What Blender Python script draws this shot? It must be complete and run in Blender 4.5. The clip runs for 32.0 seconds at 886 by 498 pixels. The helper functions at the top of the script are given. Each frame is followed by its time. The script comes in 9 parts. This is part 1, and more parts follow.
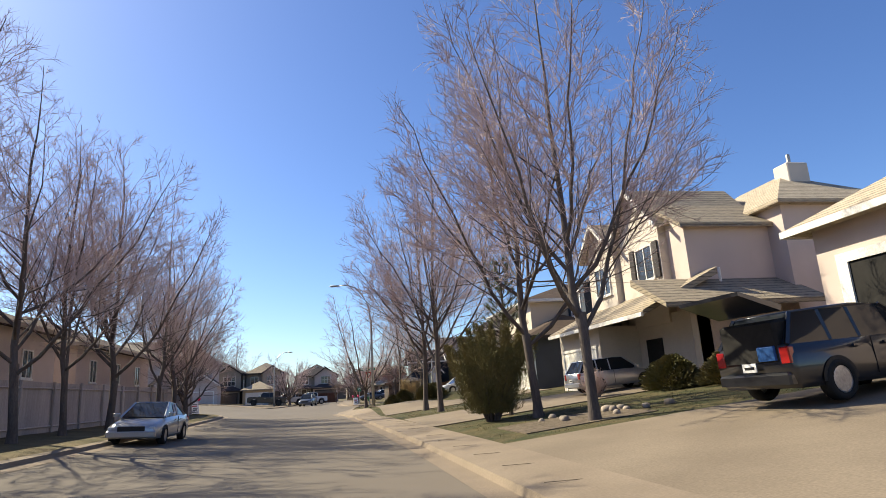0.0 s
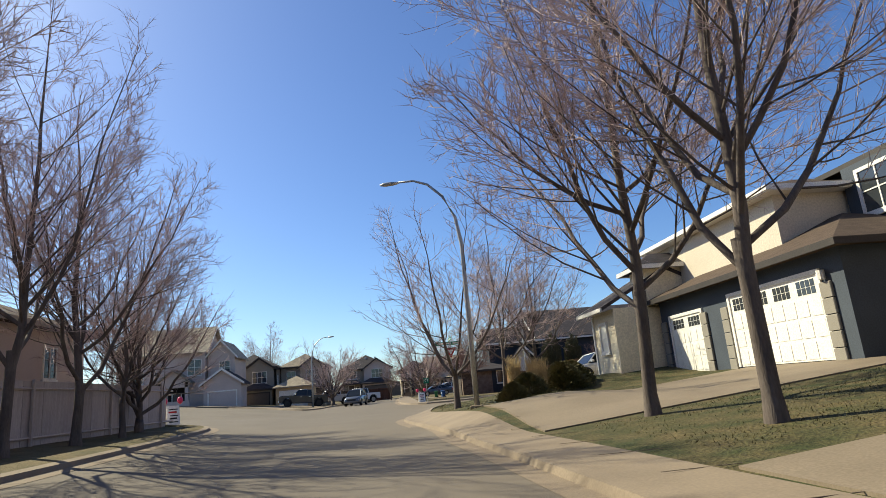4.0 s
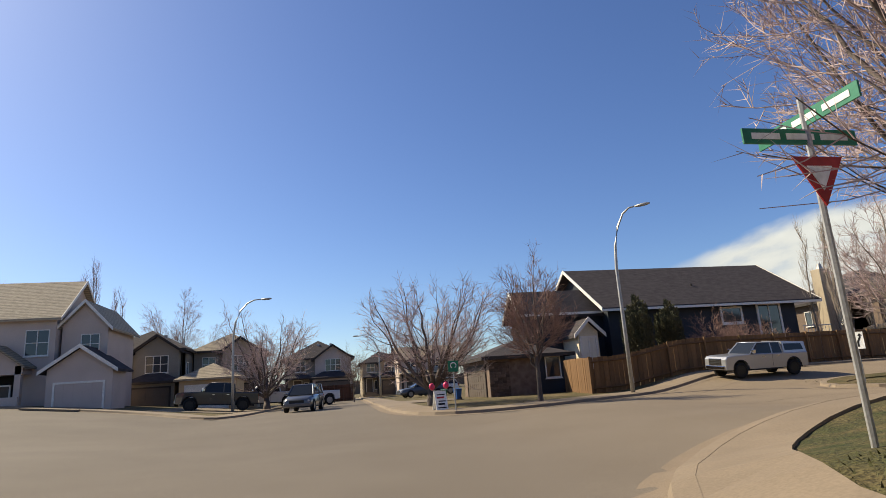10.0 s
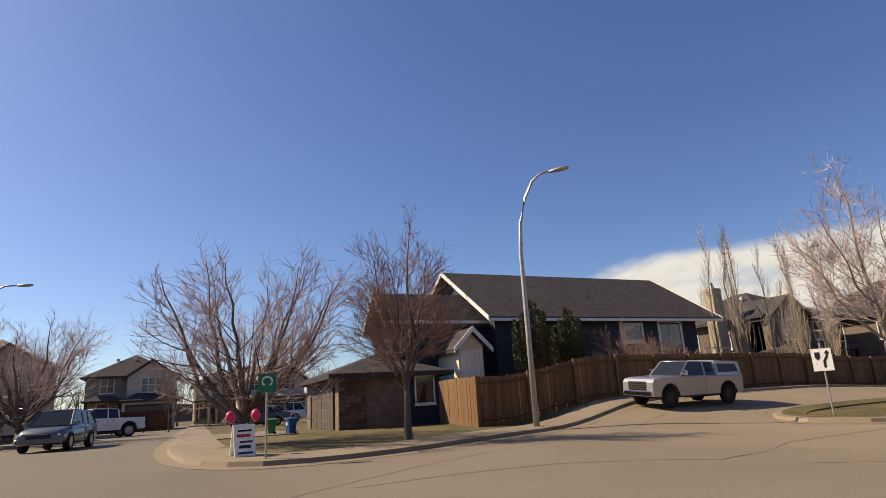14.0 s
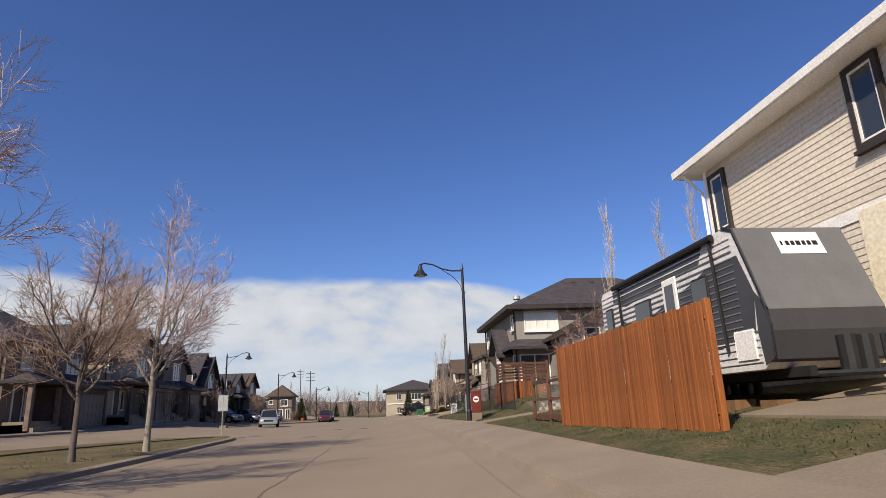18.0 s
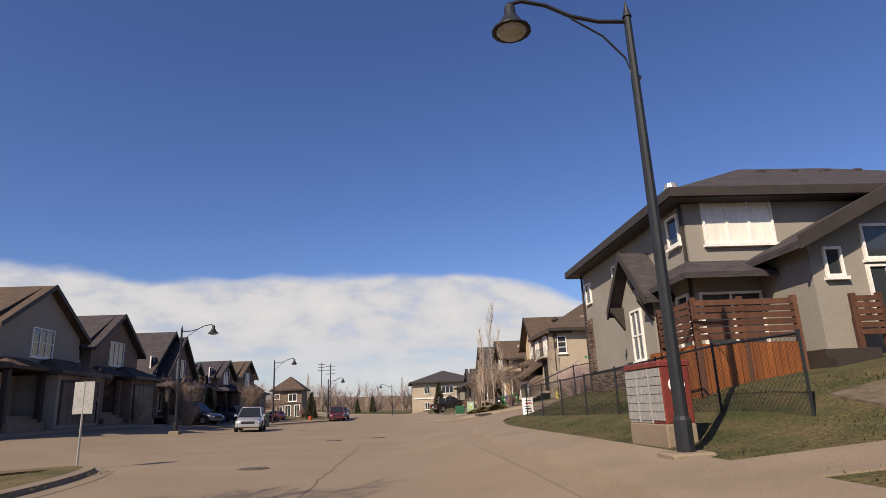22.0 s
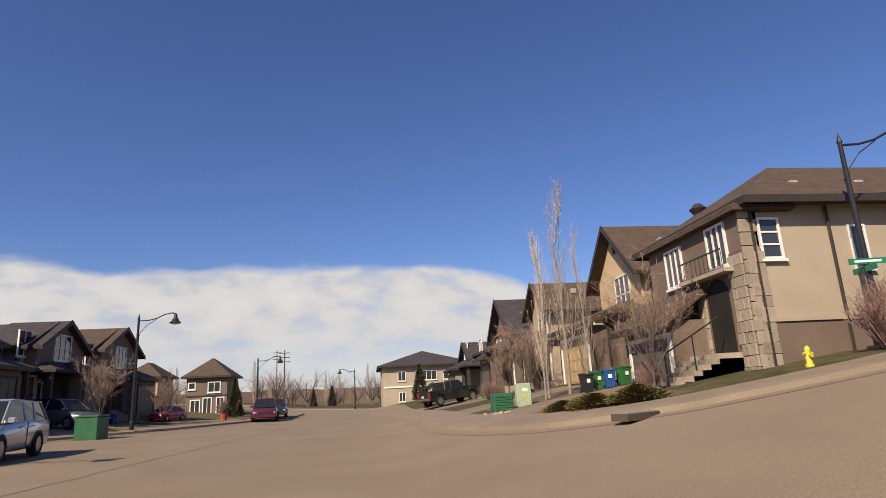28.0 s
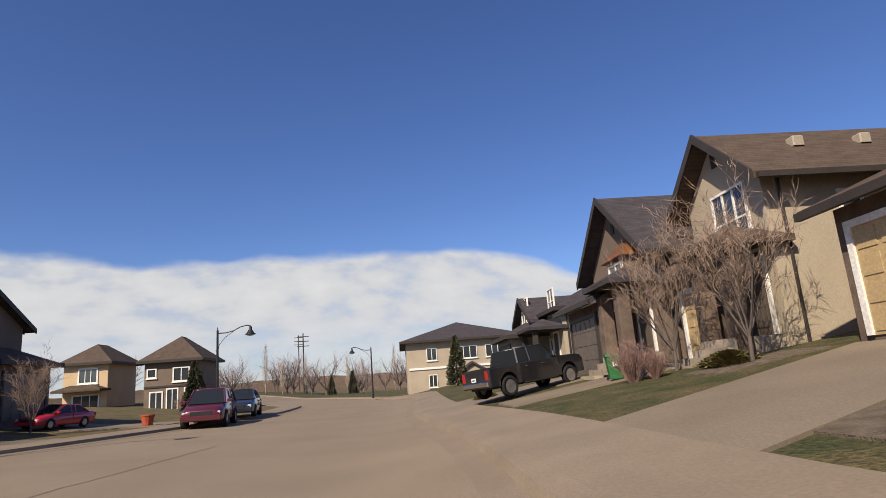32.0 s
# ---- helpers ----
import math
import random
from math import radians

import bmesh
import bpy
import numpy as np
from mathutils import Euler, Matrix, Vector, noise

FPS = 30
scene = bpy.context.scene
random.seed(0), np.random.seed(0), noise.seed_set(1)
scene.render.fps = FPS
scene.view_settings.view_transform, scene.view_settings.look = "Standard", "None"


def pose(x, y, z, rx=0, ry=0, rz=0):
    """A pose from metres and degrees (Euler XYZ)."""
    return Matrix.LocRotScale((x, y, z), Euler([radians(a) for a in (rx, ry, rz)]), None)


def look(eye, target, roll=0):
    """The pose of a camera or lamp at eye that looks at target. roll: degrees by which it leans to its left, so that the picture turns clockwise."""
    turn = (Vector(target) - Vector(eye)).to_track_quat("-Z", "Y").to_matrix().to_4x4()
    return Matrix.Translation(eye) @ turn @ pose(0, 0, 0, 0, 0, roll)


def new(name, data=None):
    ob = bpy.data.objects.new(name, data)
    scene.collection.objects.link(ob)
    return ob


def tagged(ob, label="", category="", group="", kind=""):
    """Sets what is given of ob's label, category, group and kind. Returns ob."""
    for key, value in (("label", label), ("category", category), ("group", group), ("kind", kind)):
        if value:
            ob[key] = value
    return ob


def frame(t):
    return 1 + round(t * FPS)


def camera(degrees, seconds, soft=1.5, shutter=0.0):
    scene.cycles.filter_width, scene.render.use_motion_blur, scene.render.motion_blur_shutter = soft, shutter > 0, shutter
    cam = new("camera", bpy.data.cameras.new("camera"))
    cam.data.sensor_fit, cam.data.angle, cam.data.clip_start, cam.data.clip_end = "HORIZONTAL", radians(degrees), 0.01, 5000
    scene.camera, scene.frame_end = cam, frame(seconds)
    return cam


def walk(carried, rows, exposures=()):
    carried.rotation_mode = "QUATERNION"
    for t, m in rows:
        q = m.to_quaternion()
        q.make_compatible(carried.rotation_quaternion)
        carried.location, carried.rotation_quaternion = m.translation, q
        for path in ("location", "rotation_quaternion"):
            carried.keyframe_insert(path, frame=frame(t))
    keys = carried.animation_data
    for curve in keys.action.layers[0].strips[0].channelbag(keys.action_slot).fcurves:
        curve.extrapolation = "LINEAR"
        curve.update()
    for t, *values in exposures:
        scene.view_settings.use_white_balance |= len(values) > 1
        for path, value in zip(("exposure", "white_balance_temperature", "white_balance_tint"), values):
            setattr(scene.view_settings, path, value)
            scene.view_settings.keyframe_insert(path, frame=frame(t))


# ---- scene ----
cam = camera(72.97, 32.0, 0.8)
PATH = [
    (0, (-6.373, -63.959, 1.445), (-4.462, -54.415, 3.738), -3.49),
    (0.5, (-6.316, -60.797, 1.443), (-4.761, -51.190, 3.741), -4.07),
    (1, (-6.278, -57.743, 1.437), (-4.867, -48.100, 3.678), -4.30),
    (1.5, (-6.249, -54.819, 1.425), (-4.973, -45.172, 3.729), -4.19),
    (2, (-6.237, -51.974, 1.396), (-5.045, -42.323, 3.729), -4.40),
    (2.5, (-6.280, -49.144, 1.343), (-5.135, -39.483, 3.655), -4.26),
    (3, (-6.388, -46.374, 1.396), (-5.229, -36.708, 3.683), -4.58),
    (3.5, (-6.539, -43.645, 1.368), (-5.359, -33.981, 3.653), -4.74),
    (4, (-6.740, -40.922, 1.327), (-5.538, -31.257, 3.595), -5.13),
    (4.5, (-7.001, -38.255, 1.343), (-5.817, -28.593, 3.631), -4.92),
    (6.5, (-8.857, -28.930, 1.437), (-7.499, -19.280, 3.682), -5.65),
    (7, (-9.038, -26.802, 1.429), (-7.644, -17.163, 3.696), -5.52),
    (7.5, (-9.155, -24.662, 1.428), (-7.730, -15.026, 3.691), -5.10),
    (8, (-9.139, -22.510, 1.437), (-7.621, -12.883, 3.680), -4.63),
    (8.5, (-9.060, -20.295, 1.402), (-7.418, -10.690, 3.649), -4.49),
    (9, (-8.879, -18.059, 1.353), (-7.122, -8.479, 3.619), -4.27),
    (9.5, (-8.555, -15.818, 1.287), (-6.668, -6.258, 3.533), -4.21),
    (10, (-7.934, -13.626, 1.357), (-5.960, -4.079, 3.588), -3.94),
    (10.5, (-7.383, -11.625, 1.392), (-5.322, -2.102, 3.644), -3.51),
    (11, (-6.930, -9.899, 1.419), (-4.770, -0.397, 3.667), -3.44),
    (11.5, (-6.608, -8.341, 1.401), (-4.382, 1.142, 3.663), -3.23),
    (12, (-6.374, -7.100, 1.395), (-4.129, 2.375, 3.668), -3.03),
    (12.5, (-6.154, -6.201, 1.400), (-3.888, 3.263, 3.699), -2.62),
    (13, (-5.801, -5.669, 1.412), (-3.313, 3.728, 3.759), -2.39),
    (13.5, (-5.206, -5.307, 1.400), (-2.257, 3.947, 3.778), -2.29),
    (15.5, (-2.288, -0.878, 1.456), (5.943, 4.194, 4.009), -7.91),
    (16, (0.000, -0.677, 1.377), (9.102, 2.697, 3.780), -6.43),
    (16.5, (2.284, -0.076, 1.351), (11.914, 1.338, 3.647), -3.81),
    (17, (4.202, 0.121, 1.333), (13.912, -0.082, 3.717), -3.19),
    (17.5, (5.950, 0.068, 1.334), (15.603, -0.927, 3.749), -2.90),
    (18, (7.837, -0.097, 1.279), (17.435, -1.198, 3.860), -2.38),
    (18.5, (10.058, -0.202, 1.364), (19.672, -1.318, 3.879), -2.00),
    (19, (12.436, -0.265, 1.385), (22.050, -1.372, 3.901), -1.40),
    (19.5, (14.759, -0.276, 1.408), (24.366, -1.395, 3.949), -1.42),
    (20, (17.124, -0.262, 1.418), (26.743, -1.413, 3.899), -1.66),
    (20.5, (19.466, -0.290, 1.436), (29.082, -1.413, 3.939), -1.94),
    (21, (21.779, -0.308, 1.439), (31.394, -1.322, 3.990), -1.97),
    (21.5, (24.100, -0.258, 1.466), (33.714, -1.123, 4.081), -2.28),
    (22, (26.459, -0.226, 1.500), (36.111, -0.933, 4.016), -2.47),
    (22.5, (28.853, -0.265, 1.454), (38.525, -0.856, 3.922), -2.32),
    (23, (31.074, -0.182, 1.425), (40.765, -0.808, 3.809), -2.45),
    (23.5, (33.505, -0.071, 1.414), (43.188, -0.737, 3.823), -2.15),
    (24, (35.849, 0.000, 1.375), (45.531, -0.710, 3.775), -2.30),
    (24.5, (38.112, 0.065, 1.302), (47.792, -0.695, 3.693), -2.54),
    (25, (40.319, 0.096, 1.228), (49.993, -0.709, 3.627), -2.71),
    (25.5, (42.527, 0.159, 1.295), (52.199, -0.684, 3.691), -2.71),
    (27.5, (51.297, 0.056, 1.413), (60.946, -1.172, 3.732), -3.13),
    (28, (53.354, 0.020, 1.390), (62.986, -1.249, 3.759), -3.00),
    (28.5, (55.368, -0.009, 1.382), (64.997, -1.311, 3.745), -2.66),
    (29, (57.389, -0.019, 1.372), (67.010, -1.361, 3.748), -2.35),
    (29.5, (59.594, -0.033, 1.371), (69.210, -1.374, 3.764), -1.61),
    (30, (61.847, -0.097, 1.350), (71.476, -1.440, 3.688), -1.71),
    (30.5, (64.246, -0.246, 1.325), (73.905, -1.509, 3.582), -2.04),
    (31, (66.919, -0.560, 1.247), (76.603, -1.695, 3.470), -3.00),
    (31.5, (69.618, -0.789, 1.388), (79.344, -1.781, 3.490), -3.96),
    (32, (72.280, -0.998, 1.377), (82.012, -1.825, 3.523), -4.41),
]
walk(cam, [(t, look(eye, target, roll)) for t, eye, target, roll in PATH], [(0, 1.0, 6900, 2), (4, 0.78, 6850, -3), (7, 0.67, 7400, 3), (10, 0.62, 7250, 4), (13, 0.56, 7700, 7), (16, 0.57, 7400, 11), (17, 0.42, 6850, 12), (19, 0.36, 6250, 9), (20, 0.36, 6300, 10), (21.5, 0.355, 6800, 13), (23, 0.355, 7000, 13), (25, 0.36, 6900, 12), (28, 0.37, 7050, 13), (30, 0.37, 7050, 13), (32, 0.375, 6700, 11)])

# ---- light ----
SUN_AZ, SUN_EL = radians(143), radians(40)  # direction to the sun, from +x towards +y
world = bpy.data.worlds.new("sky")
scene.world = world
world.use_nodes = True
wn = world.node_tree
sky = wn.nodes.new("ShaderNodeTexSky")
sky.sky_type, sky.sun_disc = "NISHITA", False
sky.sun_elevation, sky.sun_rotation = SUN_EL, radians(90) - SUN_AZ
sky.air_density, sky.dust_density, sky.ozone_density, sky.altitude = 1.0, 1.6, 6.0, 1000
clear = wn.nodes.new("ShaderNodeHueSaturation")
clear.inputs["Hue"].default_value, clear.inputs["Saturation"].default_value = 0.512, 1.1
wn.links.new(sky.outputs[0], clear.inputs["Color"])
wn.links.new(clear.outputs[0], wn.nodes["Background"].inputs[0])
wn.nodes["Background"].inputs[1].default_value = 0.1
sun = new("sun", bpy.data.lights.new("sun", "SUN"))
sun.data.energy, sun.data.angle, sun.data.color = 4.8, radians(0.5), (1.0, 0.90, 0.75)
sun_way = Vector((math.cos(SUN_AZ) * math.cos(SUN_EL), math.sin(SUN_AZ) * math.cos(SUN_EL), math.sin(SUN_EL)))
sun.matrix_world = look(sun_way * 200, (0, 0, 0))

# ---- materials ----


def material(name, base, other=None, rough=0.8, scale=3.0, fine=40.0, bump=0.15, metal=0.0, spread=0.35, vary=0.0, stretch=(1, 1, 1), coat=0.0, spec=0.3, dist=0.02, grain=0.2):
    """Base colour with two scales of variation, fine relief and, with vary, a difference from piece to piece."""
    m = bpy.data.materials.new(name)
    m.use_nodes = True
    nt, nodes = m.node_tree, m.node_tree.nodes
    bsdf = nodes["Principled BSDF"]
    bsdf.inputs["Roughness"].default_value, bsdf.inputs["Metallic"].default_value = rough, metal
    bsdf.inputs["Specular IOR Level"].default_value, bsdf.inputs["Coat Weight"].default_value = spec, coat
    other = other or tuple(c * 0.7 for c in base)
    tc = nodes.new("ShaderNodeTexCoord")
    mp = nodes.new("ShaderNodeMapping")
    mp.inputs["Scale"].default_value = stretch
    nt.links.new(tc.outputs["Object"], mp.inputs[0])
    big, small = nodes.new("ShaderNodeTexNoise"), nodes.new("ShaderNodeTexNoise")
    big.inputs["Scale"].default_value, big.inputs["Detail"].default_value = scale, 5
    small.inputs["Scale"].default_value, small.inputs["Detail"].default_value = fine, 4
    for n in (big, small):
        nt.links.new(mp.outputs[0], n.inputs["Vector"])
    ramp = nodes.new("ShaderNodeMapRange")
    ramp.inputs[1].default_value, ramp.inputs[2].default_value = 0.5 - spread / 2, 0.5 + spread / 2
    nt.links.new(big.outputs[0], ramp.inputs[0])
    mix = nodes.new("ShaderNodeMix")
    mix.data_type = "RGBA"
    mix.inputs[6].default_value, mix.inputs[7].default_value = (*base, 1), (*other, 1)
    nt.links.new(ramp.outputs[0], mix.inputs[0])
    hsv = nodes.new("ShaderNodeHueSaturation")
    val = nodes.new("ShaderNodeMapRange")
    val.inputs[1].default_value, val.inputs[2].default_value, val.inputs[3].default_value, val.inputs[4].default_value = 0.25, 0.75, 1 - grain, 1 + grain
    nt.links.new(small.outputs[0], val.inputs[0])
    last = val.outputs[0]
    if vary:
        info = nodes.new("ShaderNodeObjectInfo")
        rv = nodes.new("ShaderNodeMapRange")
        rv.inputs[3].default_value, rv.inputs[4].default_value = 1 - vary, 1 + vary
        nt.links.new(info.outputs["Random"], rv.inputs[0])
        mul = nodes.new("ShaderNodeMath")
        mul.operation = "MULTIPLY"
        nt.links.new(last, mul.inputs[0])
        nt.links.new(rv.outputs[0], mul.inputs[1])
        last = mul.outputs[0]
    nt.links.new(last, hsv.inputs["Value"])
    nt.links.new(mix.outputs[2], hsv.inputs["Color"])
    nt.links.new(hsv.outputs[0], bsdf.inputs["Base Color"])
    if bump:
        bp = nodes.new("ShaderNodeBump")
        bp.inputs["Strength"].default_value, bp.inputs["Distance"].default_value = bump, dist
        nt.links.new(small.outputs[0], bp.inputs["Height"])
        nt.links.new(bp.outputs[0], bsdf.inputs["Normal"])
    return m


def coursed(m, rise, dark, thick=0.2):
    """Courses of shingles: a shadow line painted into the colour at every rise of the roof, broken along its length."""
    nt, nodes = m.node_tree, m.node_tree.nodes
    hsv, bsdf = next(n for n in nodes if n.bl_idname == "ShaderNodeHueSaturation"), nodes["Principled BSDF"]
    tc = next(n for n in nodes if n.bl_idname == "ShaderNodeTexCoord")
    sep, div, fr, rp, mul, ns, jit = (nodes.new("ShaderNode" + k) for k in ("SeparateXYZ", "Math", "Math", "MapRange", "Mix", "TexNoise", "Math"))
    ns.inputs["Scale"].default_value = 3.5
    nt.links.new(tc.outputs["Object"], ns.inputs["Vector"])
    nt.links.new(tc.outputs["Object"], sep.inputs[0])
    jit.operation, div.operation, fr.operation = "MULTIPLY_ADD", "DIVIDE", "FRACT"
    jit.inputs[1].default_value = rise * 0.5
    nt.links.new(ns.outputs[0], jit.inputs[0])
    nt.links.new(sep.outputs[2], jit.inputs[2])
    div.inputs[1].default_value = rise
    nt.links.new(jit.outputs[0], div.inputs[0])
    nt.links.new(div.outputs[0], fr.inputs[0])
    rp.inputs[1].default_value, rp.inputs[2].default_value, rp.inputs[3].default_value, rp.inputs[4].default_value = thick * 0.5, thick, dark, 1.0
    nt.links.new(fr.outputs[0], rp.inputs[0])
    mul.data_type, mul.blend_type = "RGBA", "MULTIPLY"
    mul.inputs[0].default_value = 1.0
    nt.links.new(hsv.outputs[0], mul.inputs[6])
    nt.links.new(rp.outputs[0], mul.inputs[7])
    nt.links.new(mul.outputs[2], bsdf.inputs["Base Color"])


def glass_material(name, colour, rough=0.06):
    m = bpy.data.materials.new(name)
    m.use_nodes = True
    b = m.node_tree.nodes["Principled BSDF"]
    b.inputs["Base Color"].default_value = (*colour, 1)
    b.inputs["Roughness"].default_value, b.inputs["Specular IOR Level"].default_value = rough, 0.8
    return m


def paint(name, colour, rough=0.28, metal=0.0, coat=0.7):
    return material(name, colour, tuple(c * 0.94 for c in colour), rough=rough, scale=0.8, fine=6, bump=0.0, metal=metal, coat=coat, spec=0.5, grain=0.04)


ASPHALT = material("old_asphalt", (0.240, 0.184, 0.128), (0.192, 0.146, 0.100), rough=0.9, scale=0.35, fine=55, bump=0.5, dist=0.01, spread=0.5, grain=0.32)


def darker_towards(m, colours, a, b):
    """Mixes a darker, greyer tone into a road's base colour west of x = b, with a ragged border."""
    nt, nodes = m.node_tree, m.node_tree.nodes
    mix = next(n for n in nodes if n.bl_idname == "ShaderNodeMix")
    hsv = next(n for n in nodes if n.bl_idname == "ShaderNodeHueSaturation")
    big = next(n for n in nodes if n.bl_idname == "ShaderNodeTexNoise")
    tc = next(n for n in nodes if n.bl_idname == "ShaderNodeTexCoord")
    sep, add, ramp, toned = nodes.new("ShaderNodeSeparateXYZ"), nodes.new("ShaderNodeMath"), nodes.new("ShaderNodeMapRange"), nodes.new("ShaderNodeMix")
    nt.links.new(tc.outputs["Object"], sep.inputs[0])
    add.operation = "MULTIPLY_ADD"
    add.inputs[1].default_value = 6.0
    nt.links.new(big.outputs[0], add.inputs[0])
    nt.links.new(sep.outputs[0], add.inputs[2])
    ramp.inputs[1].default_value, ramp.inputs[2].default_value = a, b
    nt.links.new(add.outputs[0], ramp.inputs[0])
    toned.data_type, toned.blend_type = "RGBA", "MULTIPLY"
    toned.inputs[0].default_value = 1.0
    tint = nodes.new("ShaderNodeMix")
    tint.data_type = "RGBA"
    tint.inputs[6].default_value, tint.inputs[7].default_value = (*colours[0], 1), (*colours[1], 1)
    nt.links.new(ramp.outputs[0], tint.inputs[0])
    nt.links.new(mix.outputs[2], toned.inputs[6])
    nt.links.new(tint.outputs[2], toned.inputs[7])
    nt.links.new(toned.outputs[2], hsv.inputs["Color"])


darker_towards(ASPHALT, ((0.64, 0.69, 0.78), (1.0, 1.0, 1.0)), -4.0, 16.0)
TAR = material("tar", (0.10, 0.075, 0.055), rough=0.6, scale=6, fine=30)
CONCRETE = material("concrete", (0.235, 0.182, 0.128), (0.19, 0.146, 0.103), rough=0.85, scale=0.7, fine=28, bump=0.15, dist=0.008, grain=0.13)
GUTTER = material("dirty_gutter", (0.222, 0.17, 0.12), (0.185, 0.141, 0.099), rough=0.9, scale=1.2, fine=45, bump=0.2, dist=0.008, spread=0.6, grain=0.2)
DRIVE = material("driveway_concrete", (0.212, 0.166, 0.117), (0.168, 0.13, 0.091), rough=0.85, scale=0.5, fine=30, bump=0.2, dist=0.01)
GRASS_DRY = material("dry_grass", (0.155, 0.112, 0.054), (0.072, 0.064, 0.024), rough=0.95, scale=0.8, fine=22, bump=1.0, dist=0.05, spread=0.4, grain=0.5)
GRASS = material("spring_grass", (0.040, 0.047, 0.014), (0.105, 0.080, 0.034), rough=0.95, scale=1.3, fine=18, bump=1.0, dist=0.06, spread=0.34, grain=0.6)
BLADE = material("grass_blade", (0.045, 0.055, 0.015), (0.125, 0.098, 0.044), rough=0.8, scale=1.1, fine=9, bump=0, spread=0.3)
SOIL = material("mulch", (0.10, 0.075, 0.05), (0.18, 0.14, 0.10), rough=0.95, scale=5, fine=45, bump=1.0, dist=0.04)
ROCK = material("rock", (0.33, 0.275, 0.22), (0.22, 0.18, 0.15), rough=0.85, scale=4, fine=30, bump=0.4, vary=0.25)
BARK = material("bark", (0.085, 0.066, 0.057), (0.14, 0.113, 0.098), rough=0.9, scale=5, fine=35, bump=0.6, stretch=(1, 1, 0.25))
BARK_PALE = material("pale_bark", (0.30, 0.255, 0.205), (0.19, 0.16, 0.125), rough=0.85, scale=4, fine=25, bump=0.4)
TWIG = material("twig", (0.37, 0.27, 0.25), (0.50, 0.385, 0.36), rough=0.8, scale=0.7, fine=5, bump=0)
TWIG_TAN = material("tan_twig", (0.47, 0.38, 0.29), (0.36, 0.28, 0.21), rough=0.8, scale=0.7, fine=5, bump=0)
TWIG_BROWN = material("brown_twig", (0.24, 0.165, 0.12), (0.33, 0.235, 0.175), rough=0.8, scale=0.7, fine=5, bump=0)
TWIG_RED = material("red_twig", (0.22, 0.13, 0.105), (0.30, 0.19, 0.155), rough=0.8, scale=0.7, fine=5, bump=0)
NEEDLE_PINE = material("pine_needles", (0.13, 0.15, 0.075), (0.19, 0.19, 0.10), rough=0.7, scale=1.2, fine=8, bump=0)
NEEDLE = material("needles", (0.12, 0.112, 0.04), (0.20, 0.155, 0.062), rough=0.75, scale=1.2, fine=8, bump=0)
NEEDLE_DARK = material("dark_needles", (0.06, 0.065, 0.035), (0.10, 0.09, 0.045), rough=0.75, scale=1.2, fine=8, bump=0)
SEAM = material("road_seam", (0.135, 0.10, 0.072), rough=0.8, scale=6, fine=30)
STRAW = material("straw", (0.48, 0.36, 0.19), (0.36, 0.26, 0.13), rough=0.8, scale=2, fine=12, bump=0)
CEDAR = material("stained_cedar", (0.27, 0.088, 0.022), (0.175, 0.054, 0.015), rough=0.75, scale=2.2, fine=22, bump=0.3, vary=0.22, stretch=(3, 3, 0.35))
CEDAR_DARK = material("dark_cedar", (0.115, 0.05, 0.029), (0.078, 0.035, 0.02), rough=0.75, scale=2.2, fine=22, bump=0.3, vary=0.2, stretch=(3, 3, 0.35))
FENCE_TAN = material("weathered_fence", (0.19, 0.105, 0.048), (0.14, 0.076, 0.036), rough=0.85, scale=2.2, fine=20, bump=0.3, vary=0.2, stretch=(3, 3, 0.35))
FENCE_GREY = material("taupe_fence", (0.44, 0.37, 0.34), (0.37, 0.31, 0.285), rough=0.85, scale=2.2, fine=20, bump=0.3, vary=0.15, stretch=(3, 3, 0.35))
SHINGLE = material("dark_shingle", (0.070, 0.060, 0.062), (0.046, 0.039, 0.041), rough=0.9, scale=2.2, fine=14, bump=0.6, stretch=(1, 1, 3), dist=0.03, spec=0.15)
SHINGLE_BROWN = material("brown_shingle", (0.105, 0.075, 0.056), (0.075, 0.053, 0.04), rough=0.9, scale=2.2, fine=14, bump=0.6, stretch=(1, 1, 3), dist=0.03, spec=0.15)
SHAKE = material("weathered_shake", (0.44, 0.36, 0.26), (0.31, 0.255, 0.185), rough=0.9, scale=3.0, fine=12, bump=0.8, stretch=(1, 1, 4), dist=0.05, vary=0.2)
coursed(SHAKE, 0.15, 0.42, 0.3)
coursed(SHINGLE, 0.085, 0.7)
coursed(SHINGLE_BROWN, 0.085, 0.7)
STUCCO_GREY = material("grey_stucco", (0.27, 0.245, 0.205), (0.235, 0.21, 0.175), rough=0.9, scale=0.8, fine=45, bump=0.3, dist=0.01)
STUCCO_TAN = material("tan_stucco", (0.40, 0.33, 0.24), (0.35, 0.285, 0.205), rough=0.9, scale=0.8, fine=45, bump=0.3, dist=0.01)
STUCCO_SAND = material("sand_stucco", (0.55, 0.40, 0.24), (0.49, 0.355, 0.21), rough=0.9, scale=0.8, fine=45, bump=0.3, dist=0.01)
STUCCO_BROWN = material("brown_stucco", (0.175, 0.128, 0.098), (0.145, 0.106, 0.08), rough=0.9, scale=0.8, fine=45, bump=0.3, dist=0.01)
STUCCO_WHITE = material("cream_stucco", (0.60, 0.53, 0.45), (0.53, 0.465, 0.395), rough=0.9, scale=0.8, fine=45, bump=0.3, dist=0.01)
STUCCO_PINK = material("pale_stucco", (0.56, 0.455, 0.40), (0.50, 0.405, 0.355), rough=0.9, scale=0.8, fine=45, bump=0.3, dist=0.01)
